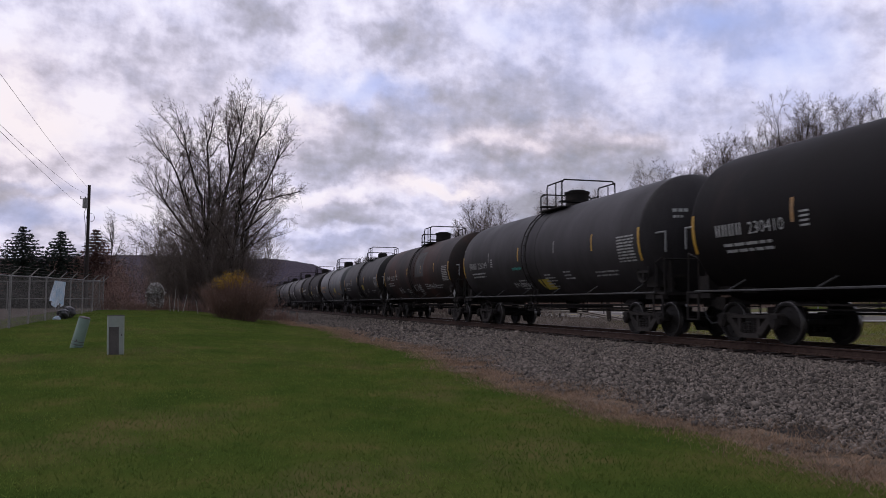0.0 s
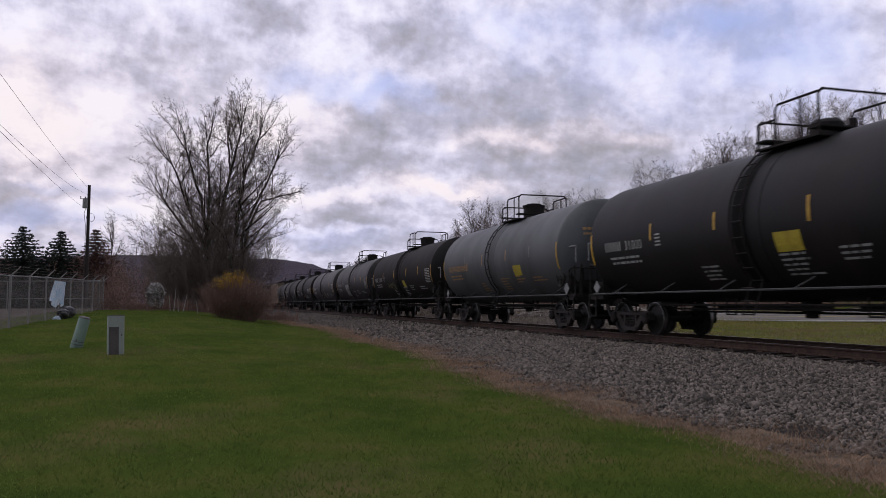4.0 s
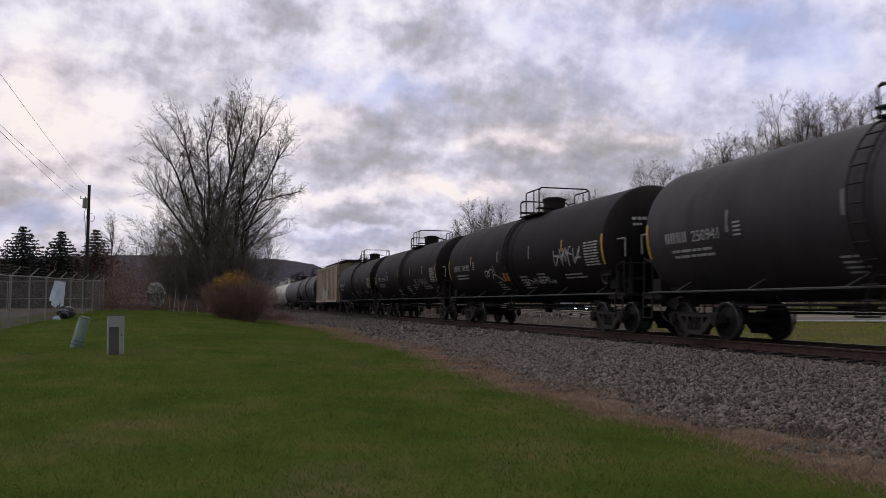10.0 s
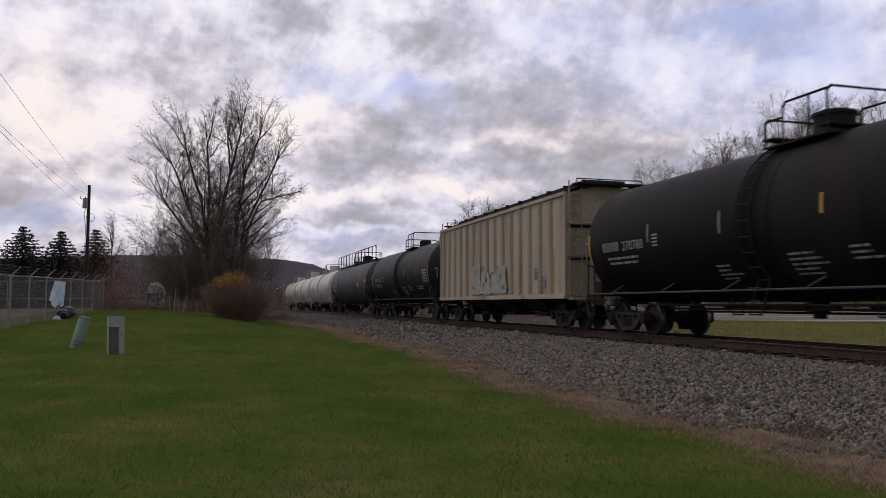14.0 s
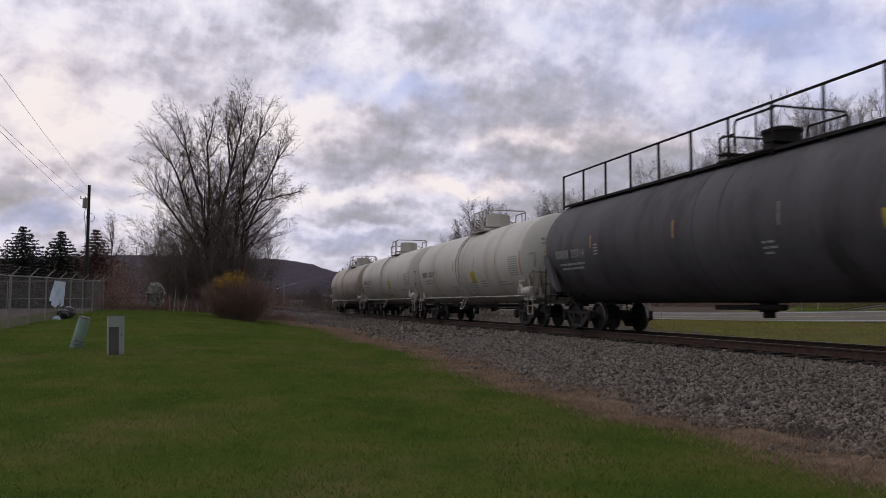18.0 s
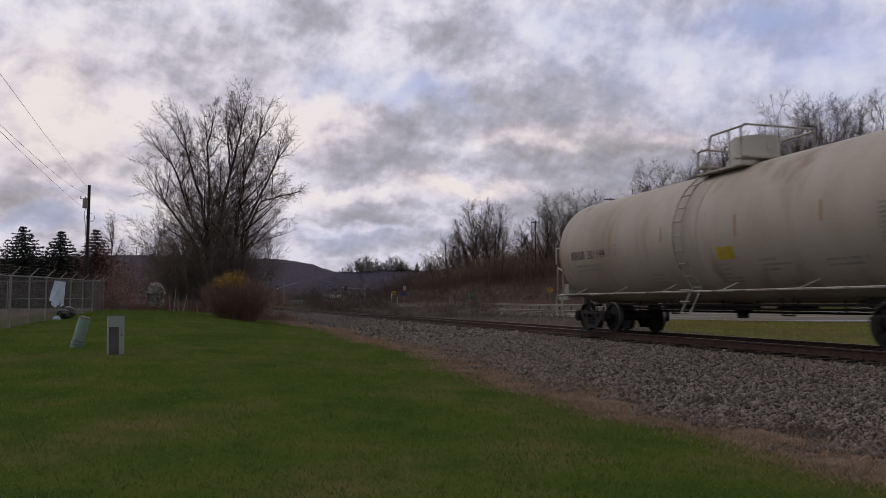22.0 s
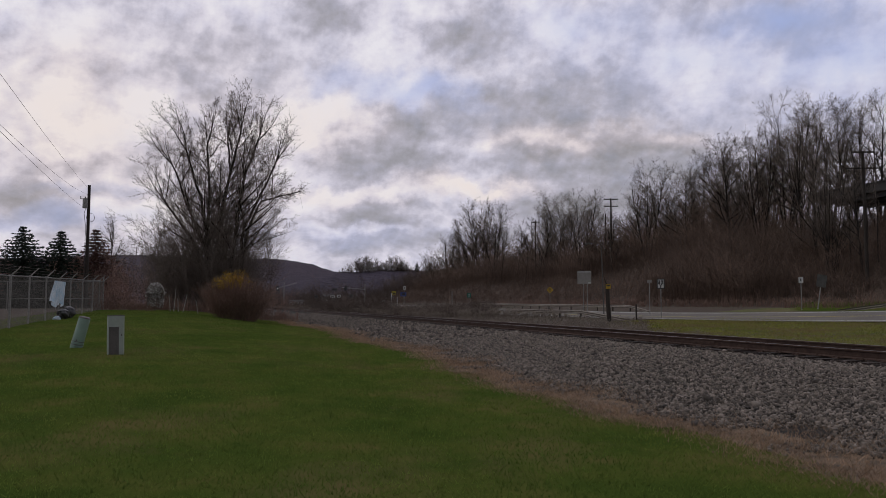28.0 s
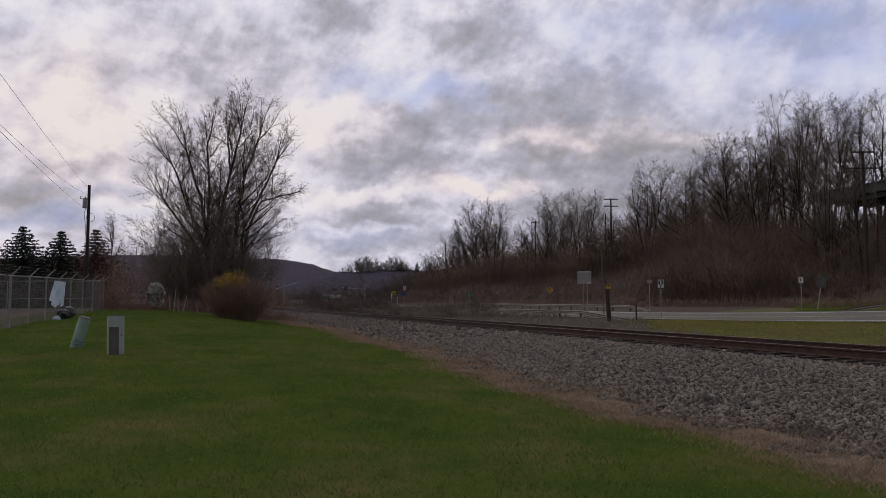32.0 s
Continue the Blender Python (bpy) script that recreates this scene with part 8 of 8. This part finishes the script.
def build_overpass():
    """The concrete and steel overpass on top of the bank."""
    M_CONC = surface("old_concrete", (0.07, 0.064, 0.06), (0.04, 0.036, 0.033), rough=0.9, scale=0.8, fine=12, bump=0.2, depth=0.01, streak=(1, 1, 0.3))
    M_GIRD = surface("girder_steel", (0.045, 0.05, 0.05), (0.06, 0.045, 0.04), rough=0.7, scale=1.0, fine=12, bump=0.1)
    o = thing("overpass", "weathered concrete and steel overpass on the wooded bank", "bridge", pose(82, 0, 0))
    y0, y1, z = 10.0, 86.0, 15.5
    part("deck", Shape().box((0, (y0 + y1) / 2, z), (9.0, y1 - y0, 0.5)), M_CONC, o)
    for x in (-4.4, 4.4):
        part("parapet", Shape().box((x, (y0 + y1) / 2, z + 0.55), (0.2, y1 - y0, 0.6)).box((x, (y0 + y1) / 2, z + 0.9), (0.42, y1 - y0, 0.12)), M_CONC, o)
    for x in (-3.8, -1.3, 1.3, 3.8):
        part("girder", Shape().box((x, (y0 + y1) / 2, z - 0.55), (0.08, y1 - y0, 0.6)).box((x, (y0 + y1) / 2, z - 0.86), (0.4, y1 - y0, 0.06)), M_GIRD, o)
    y = y0 + 6
    while y < y1:
        g = min(ground_z(78, y), ground_z(86, y))
        for x in (-3.0, 3.0):
            part("pier", Shape().box((x, y, (g - 1 + z - 1.2) / 2), (0.9, 0.9, z - 1.2 - g + 1)), M_CONC, o)
        part("pier_cap", Shape().box((0, y, z - 1.1), (8.4, 1.0, 0.42)), M_CONC, o)
        y += 14


build_overpass()


# ---- the far end of the valley: signals, shop signs, low buildings ----
def build_town():
    M_WALL = surface("far_wall", (0.22, 0.20, 0.18), (0.15, 0.135, 0.12), rough=0.9, scale=0.5, fine=5, bump=0)
    M_ROOF = surface("far_roof", (0.09, 0.085, 0.085), (0.06, 0.056, 0.056), rough=0.9, scale=0.5, fine=5, bump=0)
    M_PANE = surface("far_glass", (0.03, 0.035, 0.04), (0.05, 0.055, 0.06), rough=0.15, scale=1, fine=5, bump=0)
    M_LAMP = bpy.data.materials.new("signal_lamp")
    M_LAMP.use_nodes = True
    e = M_LAMP.node_tree.nodes["Principled BSDF"]
    e.inputs["Emission Color"].default_value, e.inputs["Emission Strength"].default_value = (0.9, 1.0, 0.95, 1), 0.7
    M_SIGNBLUE = surface("sign_blue", (0.06, 0.09, 0.28), (0.05, 0.07, 0.2), rough=0.5, scale=3, fine=30, bump=0)
    for px, depth, arm0, arm1, top, lit in ((503, 260, 526, 492, 500, True), (646, 270, 605, 646, 503, False)):
        x, y = bearing(px, depth)
        g = ground_z(x, y)
        m = thing("traffic_signal", "grey mast-arm traffic signal pole at the far crossing", "traffic signal", pose(x, y, 0, 0, 0, -16))
        k = depth / 1380
        zt = over(top, depth)
        part("mast", Shape().cyl((0, 0, g - 0.2), (0, 0, zt), 0.2, 0.14, n=8), M_GALV, m)
        part("mast_arm", Shape().cyl(((arm1 - px) * k, 0, zt - 1.9), ((arm0 - px) * k, 0, zt - 0.2 if lit else zt - 1.2), 0.12, 0.09, n=8), M_GALV, m)
        hx = ((492 if lit else 612) - px) * k
        part("signal_head", Shape().box((hx, -0.2, over(511, depth)), (0.8, 0.5, 1.5)), M_INK, m)
        if lit:
            part("signal_lens", Shape().cyl((hx, -0.5, over(511, depth)), (hx, -0.44, over(511, depth)), 0.24, n=12), M_LAMP, m, "lit signal lens")
    for px, depth, rows, w, mt, label in ((697, 240, (516, 523), 1.3, M_LEMON, "yellow shop sign on a pole"), (714, 250, (517, 525), 1.9, M_SIGNBLUE, "blue shop sign on a pole"), (716, 260, (507, 513), 0.8, M_SIGNWHITE, "small white sign on a tall pole"), (589, 280, (523, 527), 1.6, M_SIGNWHITE, "white lettered sign board"), (579, 270, (531, 536), 0.8, M_SIGNWHITE, "small white sign board"), (600, 282, (522, 527), 1.5, M_SIGNWHITE, "white lettered sign board"), (592, 284, (511, 515), 1.8, M_SIGNDULL, "dull grey sign board"), (611, 276, (531, 535), 1.2, M_SIGNWHITE, "small white sign board"), (621, 278, (521, 529), 1.4, M_SIGNDULL, "dark lettered sign board"), (560, 275, (523, 527), 1.2, M_SIGNDULL, "dull grey sign board"), (678, 255, (531, 535), 1.6, M_SIGNWHITE, "small white sign board")):
        s, zc, hh = sign_at("shop_sign", px, depth, rows, w, label, mt)
        part("figure_bars", Shape().box((0, -0.035, zc), (w * 0.5, 0.006, hh * 0.35)), M_INK, s)
    for px, depth, top, base, w, label in ((525, 290, 531, 546, 4.6, "low pale shed beside the far crossing"), (600, 330, 520, 546, 14, "low shop building with dark windows in the town"), (470, 330, 522, 546, 9, "small dark house in the town"), (675, 330, 530, 546, 8, "low building near the far crossing"), (558, 340, 524, 546, 7, "small grey building in the town")):
        x, y = bearing(px, depth)
        g = ground_z(x, y)
        h = over(top, depth) - g
        b = thing("building", label, "building", pose(x, y, g, 0, 0, facing(x, y) + 8), "low buildings of the far town")
        wall_h = h * 0.72
        part("wall", Shape().box((0, 0, wall_h / 2 - 0.2), (w, w * 0.7, wall_h + 0.4)), M_SIGNWHITE if "pale" in label else M_WALL, b)
        part("roof", Shape().add([(-w / 2 - 0.3, -w * 0.38, wall_h), (w / 2 + 0.3, -w * 0.38, wall_h), (w / 2 + 0.3, w * 0.38, wall_h), (-w / 2 - 0.3, w * 0.38, wall_h), (-w / 2 - 0.3, 0, h), (w / 2 + 0.3, 0, h)],
                                 [(0, 1, 5, 4), (2, 3, 4, 5), (1, 2, 5), (3, 0, 4), (3, 2, 1, 0)]), M_ROOF, b)
        n = max(1, int(w / 3))
        for k in range(n):
            part("window", Shape().box((-w / 2 + w * (k + 0.5) / n, -w * 0.35 - 0.02, wall_h * 0.5), (w / n * 0.5, 0.06, wall_h * 0.4)), M_PANE, b)
    for px, depth, top, wide in ((693, 238, 519, 0.34), (703, 242, 526, 0.2)):
        x, y = bearing(px, depth)
        p = thing("sign_post", "white painted post beside the shop signs", "post", pose(x, y, ground_z(x, y), 0, 0, facing(x, y)))
        h = over(top, depth) - ground_z(x, y)
        part("post_shaft", Shape().box((0, 0, h / 2 - 0.1), (wide, wide, h + 0.2)), M_SIGNWHITE, p)
    for px, depth, top in ((473, 250, 505), (800, 190, 516)):
        x, y = bearing(px, depth)
        p = thing("street_pole", "thin pale pole in the distance", "pole", pose(x, y, 0))
        part("pole_shaft", Shape().cyl((0, 0, ground_z(x, y) - 0.2), (0, 0, over(top, depth)), 0.12, 0.09, n=8), M_GALV, p)
    x, y = bearing(240, 2100)
    p = thing("mast", "tiny mast on the crest of the hill", "mast", pose(x, y, 0))
    part("mast_shaft", Shape().cyl((0, 0, over(475, 2100)), (0, 0, over(437, 2100)), 1.6, 1.0, n=6), M_PANEL, p)


build_town()


# ---- a car on the road ----
def build_road_car():
    M_CARP = surface("car_paint", (0.03, 0.035, 0.05), (0.04, 0.045, 0.06), rough=0.25, scale=2, fine=30, bump=0)
    M_GLASS = surface("car_glass", (0.02, 0.022, 0.025), (0.03, 0.03, 0.035), rough=0.08, scale=2, fine=30, bump=0)
    M_TYRE = surface("tyre_rubber", (0.02, 0.02, 0.02), (0.03, 0.03, 0.03), rough=0.9, scale=8, fine=40, bump=0.1)
    M_BEAM = bpy.data.materials.new("headlight_lit")
    M_BEAM.use_nodes = True
    e = M_BEAM.node_tree.nodes["Principled BSDF"]
    e.inputs["Emission Color"].default_value, e.inputs["Emission Strength"].default_value = (0.95, 0.97, 1.0, 1), 6.0
    car = thing("car", "dark blue saloon car with lit headlights on the road", "car", pose(39, 70, 0))
    body = Shape().prism([(-2.25, 0.35), (2.2, 0.35), (2.25, 0.7), (1.9, 0.92), (0.9, 0.98), (-1.2, 0.98), (-2.2, 0.85), (-2.3, 0.6)], -0.88, 0.88)
    part("body", body, M_CARP, car)
    cab = Shape()
    cab.add([(-0.82, 1.0, 0.96), (0.82, 1.0, 0.96), (0.82, -1.6, 0.96), (-0.82, -1.6, 0.96), (-0.62, 0.2, 1.42), (0.62, 0.2, 1.42), (0.62, -1.0, 1.42), (-0.62, -1.0, 1.42)],
            [(0, 1, 5, 4), (1, 2, 6, 5), (2, 3, 7, 6), (3, 0, 4, 7), (4, 5, 6, 7)])
    part("cabin_glass", cab, M_GLASS, car)
    part("roof", Shape().box((0, -0.4, 1.43), (1.28, 1.25, 0.05), taper=(0.9, 0.95)), M_CARP, car)
    for s in (-1, 1):
        part("headlight", Shape().cyl((s * 0.62, 2.2, 0.68), (s * 0.62, 2.27, 0.68), 0.13, n=12), M_BEAM, car, "lit white headlight")
        for yy in (-1.4, 1.4):
            w = part("wheel", Shape().cyl((s * 0.72, yy, 0.32), (s * 0.9, yy, 0.32), 0.32, n=18), M_TYRE, car, smooth=40)
            part("rim", Shape().cyl((s * 0.895, yy, 0.32), (s * 0.91, yy, 0.32), 0.2, n=14), M_GALV, w)
    return car


ROAD_CAR = build_road_car()


def road_car_rows():
    p, t = along(ROAD, 1.0)
    nrm = np.stack([t[:, 1], -t[:, 0]], -1)
    lane = p - nrm * 2.4
    d = np.arange(len(p), dtype=float)
    ref = int(np.argmin(np.abs(np.degrees(np.arctan2(lane[:, 0], lane[:, 1])) - 42.4)))
    rows = []
    for k in range(33):
        s = float(np.clip(ref + (11.6 - k) * 17.5, 2, len(p) - 3))
        x, y = np.interp(s, d, lane[:, 0]), np.interp(s, d, lane[:, 1])
        tx, ty = np.interp(s, d, t[:, 0]), np.interp(s, d, t[:, 1])
        rows.append((float(k), pose(x, y, ground_z(x, y) + 0.05, 0, 0, math.degrees(math.atan2(-ty, -tx)) - 90)))
    return rows


# ---- what moves ----
def motions():
    for car, y0 in CARS:
        walk(car, [(t, pose(TRACK_X, y0 - travelled(t), RAIL_Z)) for t in [k * 1.0 for k in range(33)]])
    for ws, y in ROLLING:
        walk(ws, [(k / FPS, pose(0, y, WHEEL_R) @ Matrix.Rotation(travelled(k / FPS) / WHEEL_R, 4, "X")) for k in range(0, 32 * FPS + 1)])
    walk(ROAD_CAR, road_car_rows())
    walk(CLOUDS, [(t, Matrix.Translation(DRIFT * (t - 16))) for t in (0.0, 16.0, 32.0)])


motions()
